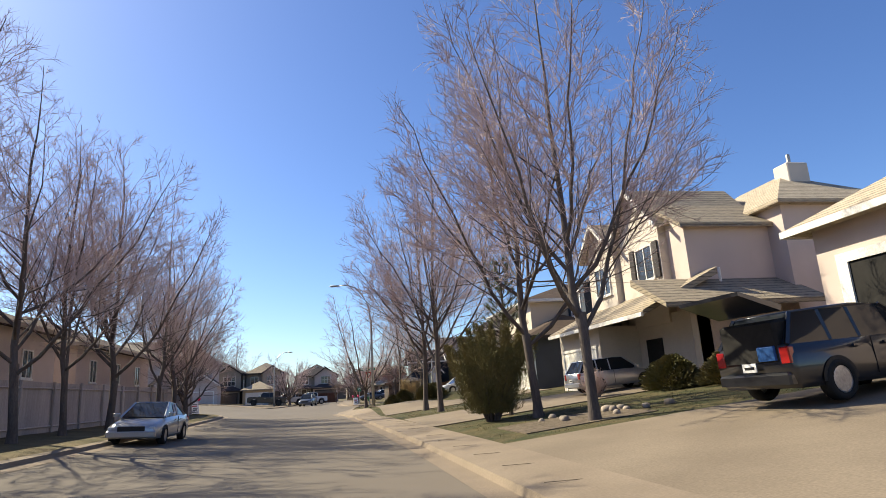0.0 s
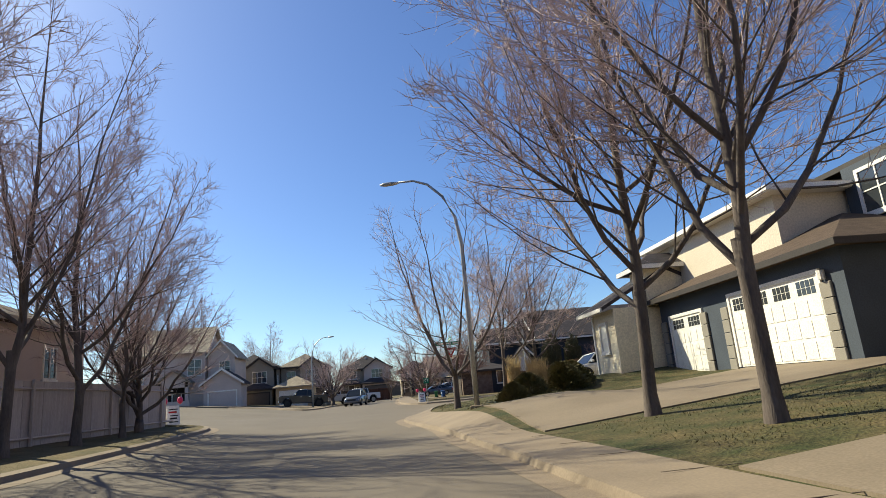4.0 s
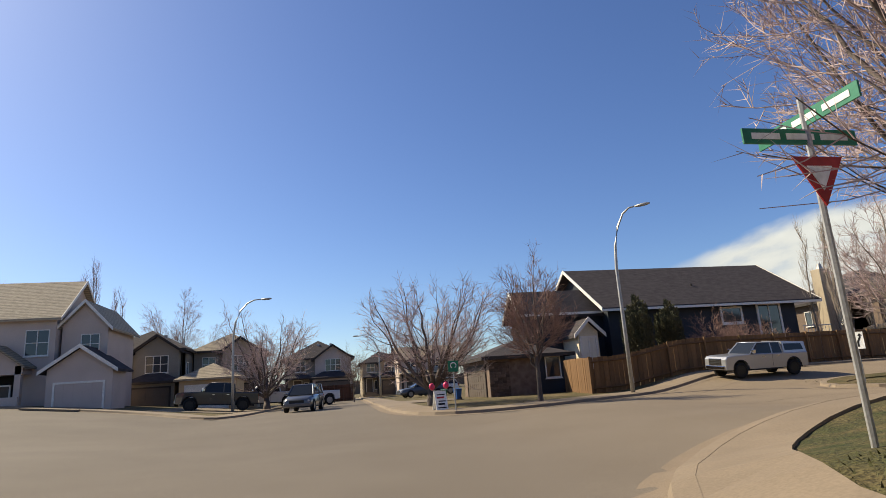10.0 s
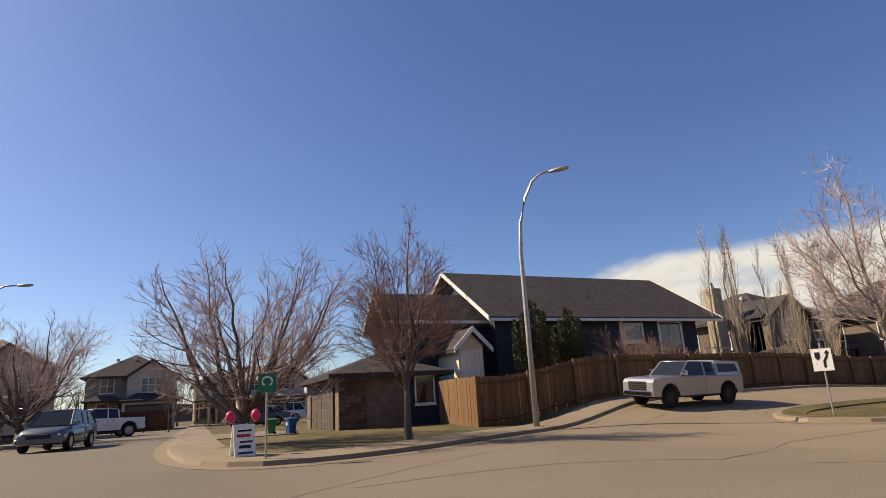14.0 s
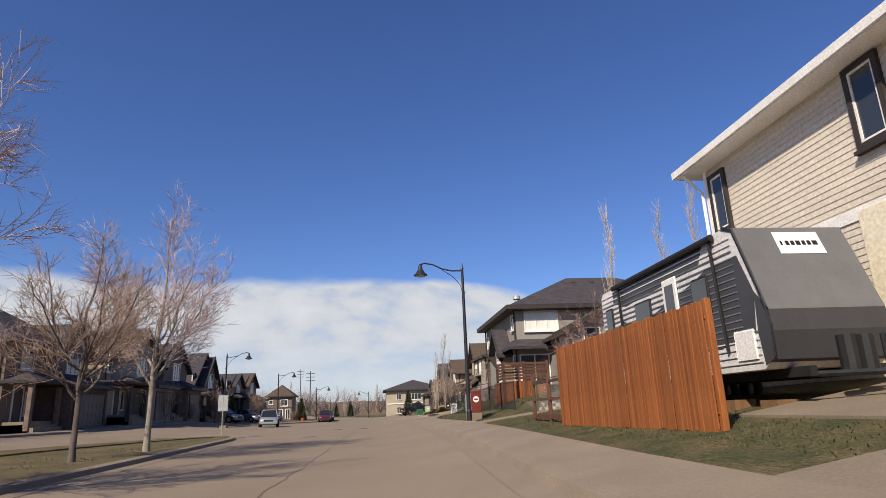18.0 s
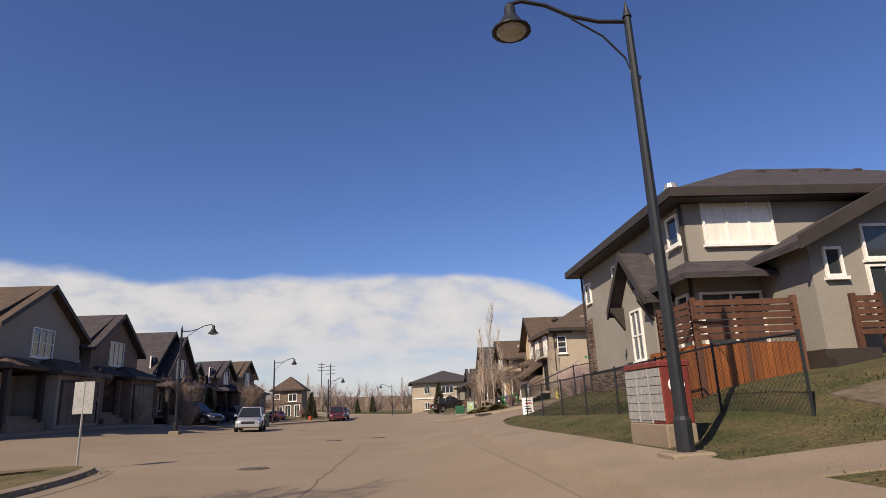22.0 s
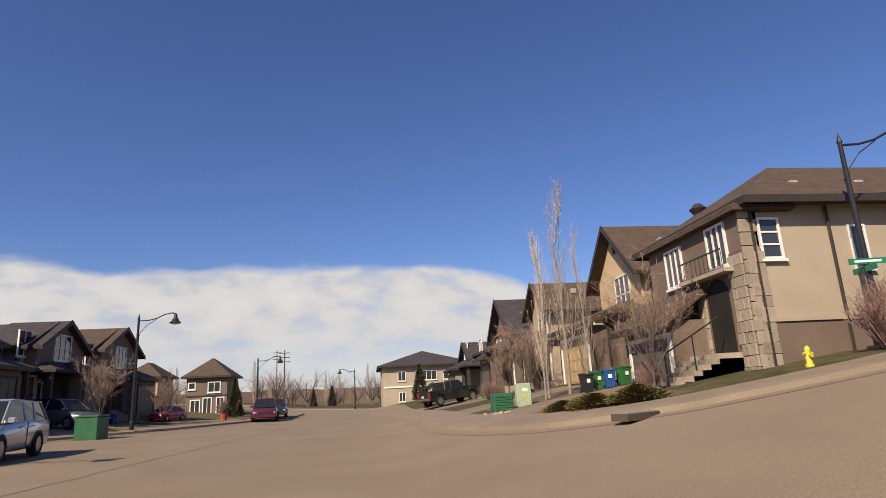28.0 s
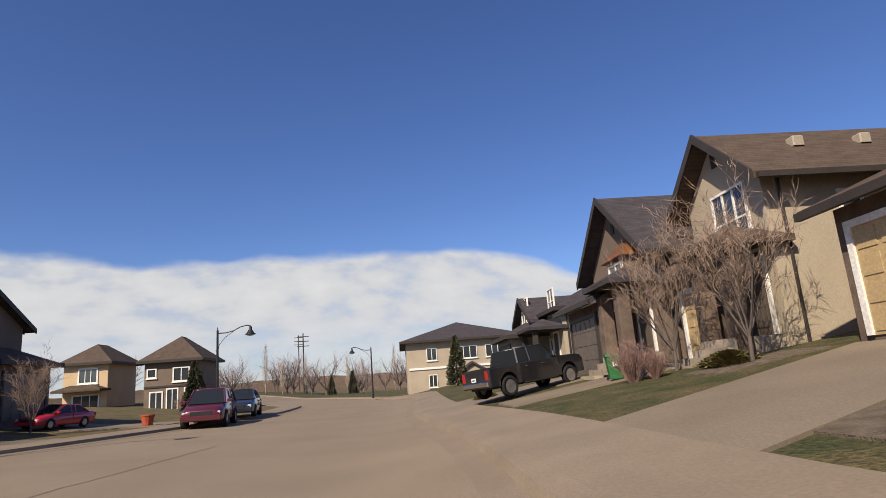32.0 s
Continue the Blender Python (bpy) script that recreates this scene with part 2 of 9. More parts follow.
SIDING_NAVY = material("navy_siding", (0.030, 0.036, 0.046), (0.022, 0.027, 0.036), rough=0.7, scale=0.9, fine=20, bump=0.1)
SIDING_BLUE = material("blue_grey_siding", (0.062, 0.074, 0.092), (0.05, 0.06, 0.076), rough=0.7, scale=0.9, fine=20, bump=0.1)
SIDING_BEIGE = material("beige_siding", (0.60, 0.52, 0.41), (0.55, 0.475, 0.37), rough=0.6, scale=0.9, fine=14, bump=0.1, vary=0.04)
SIDING_CREAM = material("cream_siding", (0.72, 0.63, 0.46), (0.66, 0.57, 0.42), rough=0.6, scale=0.9, fine=14, bump=0.1, vary=0.04)
SIDING_BROWN = material("brown_siding", (0.17, 0.125, 0.09), (0.135, 0.10, 0.072), rough=0.7, scale=0.9, fine=20, bump=0.1)
STONE = material("stacked_stone", (0.105, 0.072, 0.054), (0.165, 0.12, 0.093), rough=0.85, scale=3, fine=25, bump=0.5, vary=0.4)
STONE_PALE = material("pale_stone", (0.34, 0.28, 0.21), (0.26, 0.21, 0.16), rough=0.85, scale=3, fine=25, bump=0.5, vary=0.2)
TRIM_WHITE = material("white_trim", (0.78, 0.74, 0.68), (0.70, 0.66, 0.60), rough=0.5, scale=1.5, fine=20, bump=0.05)
TRIM_DARK = material("dark_trim", (0.045, 0.036, 0.03), (0.035, 0.028, 0.024), rough=0.6, scale=1.5, fine=20, bump=0.05)
TRIM_TAN = material("tan_trim", (0.38, 0.32, 0.24), (0.33, 0.275, 0.205), rough=0.6, scale=1.5, fine=20, bump=0.05)
DOOR_WHITE = material("white_door_paint", (0.80, 0.76, 0.68), (0.74, 0.70, 0.62), rough=0.45, scale=1.0, fine=18, bump=0.05)
DOOR_BROWN = material("brown_door_paint", (0.125, 0.098, 0.078), (0.10, 0.08, 0.064), rough=0.5, scale=1.0, fine=18, bump=0.05)
DOOR_TAN = material("tan_door_paint", (0.46, 0.33, 0.17), (0.41, 0.29, 0.15), rough=0.5, scale=1.0, fine=18, bump=0.05)
# Near-black colour put in for the shade inside openings, cabins and cargo space.
INNER_SHADE = material("inner_shade", (0.02, 0.018, 0.016), rough=0.9, scale=1, fine=10, bump=0)
WINDOW = glass_material("window_glass", (0.035, 0.04, 0.045))
BLIND = material("window_blind", (0.80, 0.76, 0.66), (0.66, 0.62, 0.53), rough=0.35, scale=1, fine=6, bump=0, stretch=(3, 3, 0.4), spec=0.6, grain=0.08)
CAR_GLASS = glass_material("car_glass", (0.018, 0.021, 0.024), 0.04)
CAR_GLASS.node_tree.nodes["Principled BSDF"].inputs["Specular IOR Level"].default_value = 0.35
RUBBER = material("rubber", (0.018, 0.018, 0.018), rough=0.85, scale=5, fine=40, bump=0.1)
RIM = material("alloy_rim", (0.42, 0.42, 0.43), rough=0.35, metal=0.8, scale=4, fine=20, bump=0)
RIM_DARK = material("black_rim", (0.03, 0.03, 0.03), rough=0.4, metal=0.4, scale=4, fine=20, bump=0)
CHROME = material("chrome", (0.6, 0.6, 0.6), (0.55, 0.55, 0.56), rough=0.16, metal=1.0, scale=4, fine=20, bump=0)
PLASTIC_BLACK = material("black_plastic", (0.022, 0.022, 0.022), rough=0.6, scale=4, fine=30, bump=0.05)
HEADLIGHT = glass_material("headlight_lens", (0.55, 0.55, 0.55), 0.08)
TAIL = glass_material("tail_lens", (0.30, 0.012, 0.012), 0.12)
STEEL = material("galvanised_steel", (0.42, 0.41, 0.39), (0.34, 0.33, 0.31), rough=0.5, metal=0.6, scale=4, fine=25, bump=0.05)
POST_BLACK = material("black_post_paint", (0.022, 0.024, 0.028), rough=0.45, scale=3, fine=25, bump=0.05)
LAMP_GLASS = glass_material("lamp_glass", (0.35, 0.33, 0.28), 0.3)
SIGN_WHITE = material("sign_white", (0.80, 0.79, 0.76), (0.74, 0.73, 0.70), rough=0.45, scale=2, fine=12, bump=0)
SIGN_RED = material("sign_red", (0.42, 0.025, 0.025), rough=0.45, scale=2, fine=12, bump=0)
SIGN_GREEN = material("sign_green", (0.015, 0.20, 0.11), rough=0.45, scale=2, fine=12, bump=0)
SIGN_BLACK = material("sign_black", (0.015, 0.015, 0.015), rough=0.5, scale=2, fine=12, bump=0)
PINK = material("pink_foil", (0.75, 0.05, 0.14), rough=0.3, scale=3, fine=10, bump=0)
MAIL_RED = material("mailbox_red", (0.17, 0.035, 0.026), (0.13, 0.028, 0.021), rough=0.5, scale=2, fine=15, bump=0.05)
MAIL_GREY = material("mailbox_grey", (0.40, 0.39, 0.37), (0.34, 0.33, 0.31), rough=0.45, metal=0.3, scale=2, fine=15, bump=0.05)
GREEN_BOX = material("transformer_green", (0.03, 0.13, 0.06), (0.025, 0.10, 0.05), rough=0.5, scale=2, fine=15, bump=0.05)
PALE_BOX = material("cabinet_green", (0.36, 0.45, 0.30), (0.31, 0.39, 0.26), rough=0.5, scale=2, fine=15, bump=0.05)
BIN_BLUE = material("blue_bin_plastic", (0.015, 0.075, 0.24), rough=0.5, scale=2, fine=15, bump=0.05)
BIN_GREEN = material("green_bin_plastic", (0.035, 0.15, 0.05), rough=0.5, scale=2, fine=15, bump=0.05)
BIN_BLACK = material("black_bin_plastic", (0.025, 0.025, 0.028), rough=0.5, scale=2, fine=15, bump=0.05)
HYDRANT = material("hydrant_yellow", (0.62, 0.55, 0.06), rough=0.45, scale=4, fine=20, bump=0.05)
COPPER = material("copper_roof", (0.42, 0.16, 0.06), rough=0.4, metal=0.6, scale=3, fine=15, bump=0.05)
TERRACOTTA = material("terracotta", (0.42, 0.09, 0.04), rough=0.7, scale=4, fine=20, bump=0.1)
RV_WHITE = material("trailer_white", (0.66, 0.63, 0.59), (0.58, 0.55, 0.51), rough=0.4, scale=1.5, fine=15, bump=0.05)
RV_GREY = material("trailer_grey", (0.06, 0.058, 0.06), (0.05, 0.048, 0.05), rough=0.4, scale=1.5, fine=15, bump=0.03, grain=0.06)
RV_MID = material("trailer_mid_grey", (0.135, 0.132, 0.13), (0.115, 0.112, 0.11), rough=0.4, scale=1.5, fine=15, bump=0.03, grain=0.05)
RV_RIB = material("trailer_rib_grey", (0.17, 0.165, 0.16), (0.12, 0.117, 0.115), rough=0.4, scale=1.5, fine=15, bump=0.05)
WOODS = material("bare_woods", (0.17, 0.12, 0.09), (0.12, 0.085, 0.064), rough=0.95, scale=0.12, fine=1.2, bump=0, spread=0.5)

# ---- mesh tools ----


class Shape:
    """Gathers the faces of one mesh."""

    def __init__(self):
        self.v, self.f = [], []

    def poly(self, *pts):
        n = len(self.v)
        self.v += [tuple(p) for p in pts]
        self.f.append(tuple(range(n, n + len(pts))))
        return self

    def box(self, x0, x1, y0, y1, z0, z1, b=0.0):
        """A box; b cuts its upright and top edges."""
        if b <= 0:
            n = len(self.v)
            self.v += [(x, y, z) for z in (z0, z1) for x, y in ((x0, y0), (x1, y0), (x1, y1), (x0, y1))]
            self.f += [tuple(n + i for i in q) for q in ((3, 2, 1, 0), (4, 5, 6, 7), (0, 1, 5, 4), (1, 2, 6, 5), (2, 3, 7, 6), (3, 0, 4, 7))]
            return self
        ring = [(x0 + b, y0), (x1 - b, y0), (x1, y0 + b), (x1, y1 - b), (x1 - b, y1), (x0 + b, y1), (x0, y1 - b), (x0, y0 + b)]
        cx, cy = (x0 + x1) / 2, (y0 + y1) / 2
        sx, sy = 1 - 2 * b / max(x1 - x0, 1e-6), 1 - 2 * b / max(y1 - y0, 1e-6)
        top = [(cx + (x - cx) * sx, cy + (y - cy) * sy) for x, y in ring]
        return self.loft([[(x, y, z0) for x, y in ring], [(x, y, z1 - b) for x, y in ring], [(x, y, z1) for x, y in top]])

    def loft(self, rings, caps=True):
        n, k = len(self.v), len(rings[0])
        for r in rings:
            self.v += [tuple(p) for p in r]
        for i in range(len(rings) - 1):
            for j in range(k):
                a, b = n + i * k + j, n + i * k + (j + 1) % k
                self.f.append((a, b, b + k, a + k))
        if caps:
            self.f.append(tuple(n + j for j in reversed(range(k))))
            self.f.append(tuple(n + (len(rings) - 1) * k + j for j in range(k)))
        return self

    def tube(self, pts, radii, sides=6, caps=True):
        """A round bar along points."""
        pts = [Vector(p) for p in pts]
        rings = []
        for i, p in enumerate(pts):
            way = (pts[min(i + 1, len(pts) - 1)] - pts[max(i - 1, 0)]).normalized()
            side = way.cross(Vector((0, 0, 1)) if abs(way.z) < 0.95 else Vector((1, 0, 0))).normalized()
            up = side.cross(way)
            r = radii[i] if isinstance(radii, (list, tuple)) else radii
            rings.append([p + r * (math.cos(a) * side + math.sin(a) * up) for a in (2 * math.pi * j / sides for j in range(sides))])
        return self.loft(rings, caps)

    def slab(self, outline, ax, a, b):
        """A flat outline, thickened along the axis ax from a to b. The outline gives the two other axes, in order."""

        def put(p, w):
            q = list(p)
            q.insert("xyz".index(ax), w)
            return tuple(q)

        return self.loft([[put(p, a) for p in outline], [put(p, b) for p in outline]])

    def mesh(self, name, mat, smooth=False):
        me = bpy.data.meshes.new(name)
        me.from_pydata(self.v, [], self.f)
        for m in mat if isinstance(mat, (list, tuple)) else (mat,):
            me.materials.append(m)
        if smooth:
            me.shade_smooth()
        bm = bmesh.new()
        bm.from_mesh(me)
        bmesh.ops.recalc_face_normals(bm, faces=bm.faces)
        bm.to_mesh(me)
        bm.free()
        return me


def part(name, shape, mat, parent, label="", smooth=False, at=None):
    ob = new(name, shape if isinstance(shape, bpy.types.Mesh) else shape.mesh(name, mat, smooth))
    ob.parent = parent
    if at is not None:
        ob.matrix_basis = at if isinstance(at, Matrix) else Matrix.Translation(at)
    return tagged(ob, label)


def thing(name, m, label, category, group="", kind=""):
    ob = new(name)
    ob.empty_display_size = 0.2
    ob.matrix_basis = m
    return tagged(ob, label, category, group, kind)


def solid(name, shape, mat, label, category, kind="", smooth=False, at=None, group=""):
    ob = new(name, shape.mesh(name, mat, smooth))
    if at is not None:
        ob.matrix_basis = at
    return tagged(ob, label, category, group, kind)


# ---- the lie of the land ----


def ease(v):
    v = min(1.0, max(0.0, v))
    return v * v * (3 - 2 * v)


def onset(u, w=2.0):
    """max(0, u), begun gently."""
    u += w / 2
    return 0.0 if u <= 0 else u * u / (2 * w) if u < w else u - w / 2


def land(x, y):
    g1 = min(1.7, 0.09 * onset(x + 3.5)) + min(1.2, 0.08 * onset(-x - 11))
    g2 = min(1.9, 0.15 * onset(-y - 0.3)) + min(0.4, 0.02 * max(0, y)) + min(1.6, 0.09 * max(0, y - 14)) * ease((x - 45) / 25) + min(1.5, 0.1 * max(0, -x - 14)) * ease((y - 4) / 8)
    g2 += min(0.75, 0.12 * max(0, y - 10.5)) * ease((x - 7) / 6) * (1 - 0.5 * ease((x - 25) / 12)) * (1 - ease((x - 65) / 15))
    g2 += 0.5 * ease((-y - 5.2) / 2.0) * ease((x - 33) / 4) * (1 - ease((x - 52) / 3))
    g1 += 0.42 * ease((x + 5.3) / 2.0) * ease((y + 27) / 6) * (1 - ease((x + 0.5) / 3.5)) * (1 - ease((y + 9.5) / 4))
    w = max(ease((x - 14) / 8), ease((x + 2) / 9) * ease((y + 16) / 8), ease((y - 4) / 8))
    return g1 * (1 - w) + g2 * w


def sampled(line, step=1.0):
    out = [line[0]]
    for a, b in zip(line, line[1:]):
        n = max(1, round(math.dist(a, b) / step))
        out += [(a[0] + (b[0] - a[0]) * i / n, a[1] + (b[1] - a[1]) * i / n) for i in range(1, n + 1)]
    return out


def rounded(line, rounds=2):
    """Corners cut twice, so that they run as curves."""
    for _ in range(rounds):
        out = [line[0]]
        for a, b in zip(line, line[1:]):
            d = min(0.25, 2.0 / max(0.01, math.dist(a, b)))
            out += [(a[0] + (b[0] - a[0]) * d, a[1] + (b[1] - a[1]) * d), (b[0] + (a[0] - b[0]) * d, b[1] + (a[1] - b[1]) * d)]
        line = out + [line[-1]]
    return line


def offset(line, d):
    """The line moved to its right by d."""
    out = []
    for i, p in enumerate(line):
        a, b = line[max(0, i - 1)], line[min(len(line) - 1, i + 1)]
        n = math.hypot(b[0] - a[0], b[1] - a[1]) or 1
        out.append((p[0] + d * (b[1] - a[1]) / n, p[1] - d * (b[0] - a[0]) / n))
    return out


def strip(line, rows, up=0.0):
    """A sheet along a line: rows of (offset to the right, height over the land)."""
    s = Shape()
    lines = [offset(line, d) for d, _ in rows]
    k = len(rows)
    for i in range(len(line)):
        for (d, h), l in zip(rows, lines):
            x, y = l[i]
            s.v.append((x, y, land(x, y) + h + up))
    for i in range(len(line) - 1):
        for j in range(k - 1):
            a = i * k + j
            s.f.append((a, a + 1, a + k + 1, a + k))
    return s


def patch(x0, x1, y0, y1, h, step=0.8, skirt=0.12, shear=0.0):
    """A draped slab over a rectangle, whose far side may lie sheared along x."""
    s, nx, ny = Shape(), max(1, round(abs(x1 - x0) / step)), max(1, round(abs(y1 - y0) / step))
    idx = {}
    for i in range(nx + 1):
        for j in range(ny + 1):
            y = y0 + (y1 - y0) * j / ny
            x = x0 + (x1 - x0) * i / nx + shear * j / ny
            idx[i, j] = len(s.v)
            s.v.append((x, y, land(x, y) + h))
    for i in range(nx):
        for j in range(ny):
            s.f.append((idx[i, j], idx[i + 1, j], idx[i + 1, j + 1], idx[i, j + 1]))
    rim = [(i, 0) for i in range(nx)] + [(nx, j) for j in range(ny)] + [(i, ny) for i in range(nx, 0, -1)] + [(0, j) for j in range(ny, 0, -1)]
    for a, b in zip(rim, rim[1:] + rim[:1]):
        n = len(s.v)
        pa, pb = s.v[idx[a]], s.v[idx[b]]
        s.v += [(pa[0], pa[1], pa[2] - skirt), (pb[0], pb[1], pb[2] - skirt)]
        s.f.append((idx[a], n, n + 1, idx[b]))
    return s


def inside(p, ring):
    x, y, c = p[0], p[1], False
    for (x0, y0), (x1, y1) in zip(ring, ring[1:] + ring[:1]):
        if (y0 > y) != (y1 > y) and x < (x1 - x0) * (y - y0) / (y1 - y0) + x0:
            c = not c
    return c


# Edges of the kerbs, with the land to the right of each line.
EDGE_SE = rounded([(56.8, -60), (56.6, -8), (55.2, -3.6), (50, -2.6), (36, -2.85), (26, -2.65), (12, -2.05), (3, -2.6), (-1.5, -4.2), (-4.3, -7.0), (-5.9, -10.5), (-5.0, -20), (-4.4, -30), (-3.9, -48), (-3.7, -130)])[::-1]
EDGE_E = rounded([(64.4, -60), (64.0, -9), (65.2, -4.6), (69.5, -2.8), (75, -2.1), (83, -2.2), (95, -1.4), (108, -1.7), (122, -2.2), (140, 2), (170, 16), (220, 60)])
EDGE_NE = rounded([(-2.5, 90), (-4.2, 40), (-5.0, 17), (-4.2, 11.3), (-0.5, 10.3), (4.8, 13.0), (16, 17.0), (38, 18.6), (60, 17.6), (72, 16.6), (82, 14.6), (90, 11.4), (100, 8.6), (111, 6.4), (125, 7.2), (145, 15), (180, 45), (200, 75)])[::-1]
EDGE_W = rounded([(-60, -3.5), (-22, -3.8), (-16.6, -5.2), (-14.9, -9), (-14.4, -20), (-14.0, -40), (-13.8, -130)])[::-1]
EDGE_NW = rounded([(-60, 33), (-26, 31), (-19, 27.5), (-14.6, 21.5), (-12.6, 23.5), (-12.2, 34), (-11.5, 50), (-9, 90)])[::-1]
ISLAND = rounded([(13.2, 8.8), (14.2, 6.4), (22, 6.5), (36, 7.0), (41.5, 7.2), (45.2, 8.4), (42.5, 11.0), (34, 12.4), (19, 12.4), (14.6, 11.6), (13.2, 8.8)])
LANDS = {
    "south_east": (EDGE_SE, [(56.8, -130), (-3.7, -130)]), "east": (EDGE_E[::-1], [(64.4, -60), (64.4, -130), (220, -130)]),
    "north_east": (EDGE_NE[::-1], [(200, 110), (-2.5, 110)][::-1]), "west": (EDGE_W, [(-60, -130)][::-1]), "north_west": (EDGE_NW, [(-60, 90)][::-1]),
}
RINGS = {}
for key, (line, rest) in LANDS.items():
    RINGS[key] = list(line) + list(rest)[::-1] if key != "south_east" else list(line) + [(56.8, -130)]
RINGS["west"] = list(EDGE_W) + [(-60, -130)]
RINGS["north_west"] = list(EDGE_NW) + [(-60, 90)]
RINGS["east"] = list(EDGE_E) + [(220, -130), (64.4, -130)]
RINGS["north_east"] = list(EDGE_NE) + [(200, 90)]
RINGS["island"] = ISLAND[:-1]


def on_land(x, y):
    return next((k for k, r in RINGS.items() if inside((x, y), r)), None)


# The ground: one sheet out to the horizon.
gs = Shape()
axis = lambda far, lo, hi, step: [-far, -900, -400, -200] + [lo + step * i for i in range(int((hi - lo) / step) + 1)] + [400, 900, far]  # noqa: E731
gx, gy = axis(4200, -120, 260, 5.0), axis(4200, -140, 140, 5.0)
for xx in gx:
    for yy in gy:
        gs.v.append((xx, yy, land(max(-60, min(220, xx)), max(-60, min(75, yy))) - 0.35))
for i in range(len(gx) - 1):
    for j in range(len(gy) - 1):
        a = i * len(gy) + j
        gs.f.append((a, a + len(gy), a + len(gy) + 1, a + 1))
solid("ground", gs, GRASS_DRY, "dry spring grassland around the houses", "ground", "structure")

# Road: asphalt wherever there is no raised land.


def grid_mesh(cells, h):
    s, ids = Shape(), {}
    for x, y in cells:
        q = []
        for a, b in ((x, y), (x + 1, y), (x + 1, y + 1), (x, y + 1)):
            if (a, b) not in ids:
                ids[a, b] = len(s.v)
                s.v.append((a, b, land(a, b) + h))
            q.append(ids[a, b])
        s.f.append(tuple(q))
    return s


road_cells, land_cells = [], {}
for ix in range(-60, 221):
    for iy in range(-130, 91):
        here = [on_land(ix + a, iy + b) for a, b in ((0, 0), (1, 0), (1, 1), (0, 1))]
        if None in here:
            road_cells.append((ix, iy))
        else:
            land_cells.setdefault(here[0], []).append((ix, iy))
solid("road", grid_mesh(road_cells, 0.0), ASPHALT, "sun-bleached grey asphalt street with dusty worn surface", "road", "structure", True)
LAWNS = {"south_east": ("patchy brown and green spring lawn", GRASS), "east": ("short green spring lawn", GRASS), "north_east": ("brown dormant lawn", GRASS_DRY), "west": ("dull lawn strip in shade", GRASS_DRY), "north_west": ("brown dormant lawn", GRASS_DRY), "island": ("patchy dry grass on the boulevard island", GRASS_DRY)}
for key, cells in land_cells.items():
    tagged(solid("lawn_" + key, grid_mesh(cells, 0.10), LAWNS[key][1], LAWNS[key][0], "lawn", "structure", True))
for key, edge, walk_width in (("south_east", EDGE_SE, 1.0), ("east", EDGE_E, 1.3), ("north_east", EDGE_NE, 1.4), ("north_west", EDGE_NW, 1.3), ("west", EDGE_W, 0.9), ("island", ISLAND, 0.75)):
    sgn = 1
    line = sampled(edge, 1.0)
    mid = line[len(line) // 2]
    probe = offset(line, 0.8)[len(line) // 2]
    if on_land(*probe) != key:
        sgn = -1
    solid("gutter_" + key, strip(line, [(-sgn * 0.42, 0.008), (-sgn * 0.2, 0.012), (-sgn * 0.02, 0.02)]), GUTTER, "dirty concrete gutter beside the kerb", "gutter", "structure")
    kerb = strip(line, [(-sgn * 0.02, 0.02), (sgn * 0.03, 0.13), (sgn * 0.28, 0.15), (sgn * 0.30, 0.02)])
    solid("kerb_" + key, kerb, CONCRETE, "low concrete kerb and gutter along the street", "kerb", "structure")
    wl = strip(line, [(sgn * 0.27, 0.10), (sgn * 0.28, 0.146), (sgn * (0.28 + walk_width), 0.15), (sgn * (0.3 + walk_width), 0.02)])
    solid("pavement_" + key, wl, CONCRETE if key not in ("west", "island") else GRASS_DRY, "concrete sidewalk beside the kerb" if key not in ("west", "island") else "grass verge beside the kerb", "pavement", "structure")

# ---- houses ----


def face_box(s, side, a0, a1, z0, z1, p, d0, d1, b=0.0):
    """A box on a wall. side: the way the wall looks (n, s, e, w); a0..a1 along it; p the wall's plane; d0..d1 out of it."""
    if side in "ns":
        k = 1 if side == "n" else -1
        ys = sorted((p + k * d0, p + k * d1))
        s.box(a0, a1, ys[0], ys[1], z0, z1, b)
    else:
        k = 1 if side == "e" else -1
        xs = sorted((p + k * d0, p + k * d1))
        s.box(xs[0], xs[1], a0, a1, z0, z1, b)
    return s


def frame_ring(side, a0, a1, z0, z1, p, wide, d0=-0.02, d1=0.07):
    """One closed frame round an opening on a wall."""
    k = 1 if side in "ne" else -1
    q0, q1 = p + k * d0, p + k * d1
    out = [(a0 - wide, z0 - wide), (a1 + wide, z0 - wide), (a1 + wide, z1 + wide), (a0 - wide, z1 + wide)]
    inn = [(a0, z0), (a1, z0), (a1, z1), (a0, z1)]
    put = (lambda a, z, q: (a, q, z)) if side in "ns" else (lambda a, z, q: (q, a, z))  # noqa: E731
    s = Shape()
    s.v = [put(a, z, q) for ring, q in ((out, q0), (out, q1), (inn, q1), (inn, q0)) for a, z in ring]
    for r in range(4):
        for i in range(4):
            j = (i + 1) % 4
            s.f.append((4 * r + i, 4 * r + j, 4 * ((r + 1) % 4) + j, 4 * ((r + 1) % 4) + i))
    return s


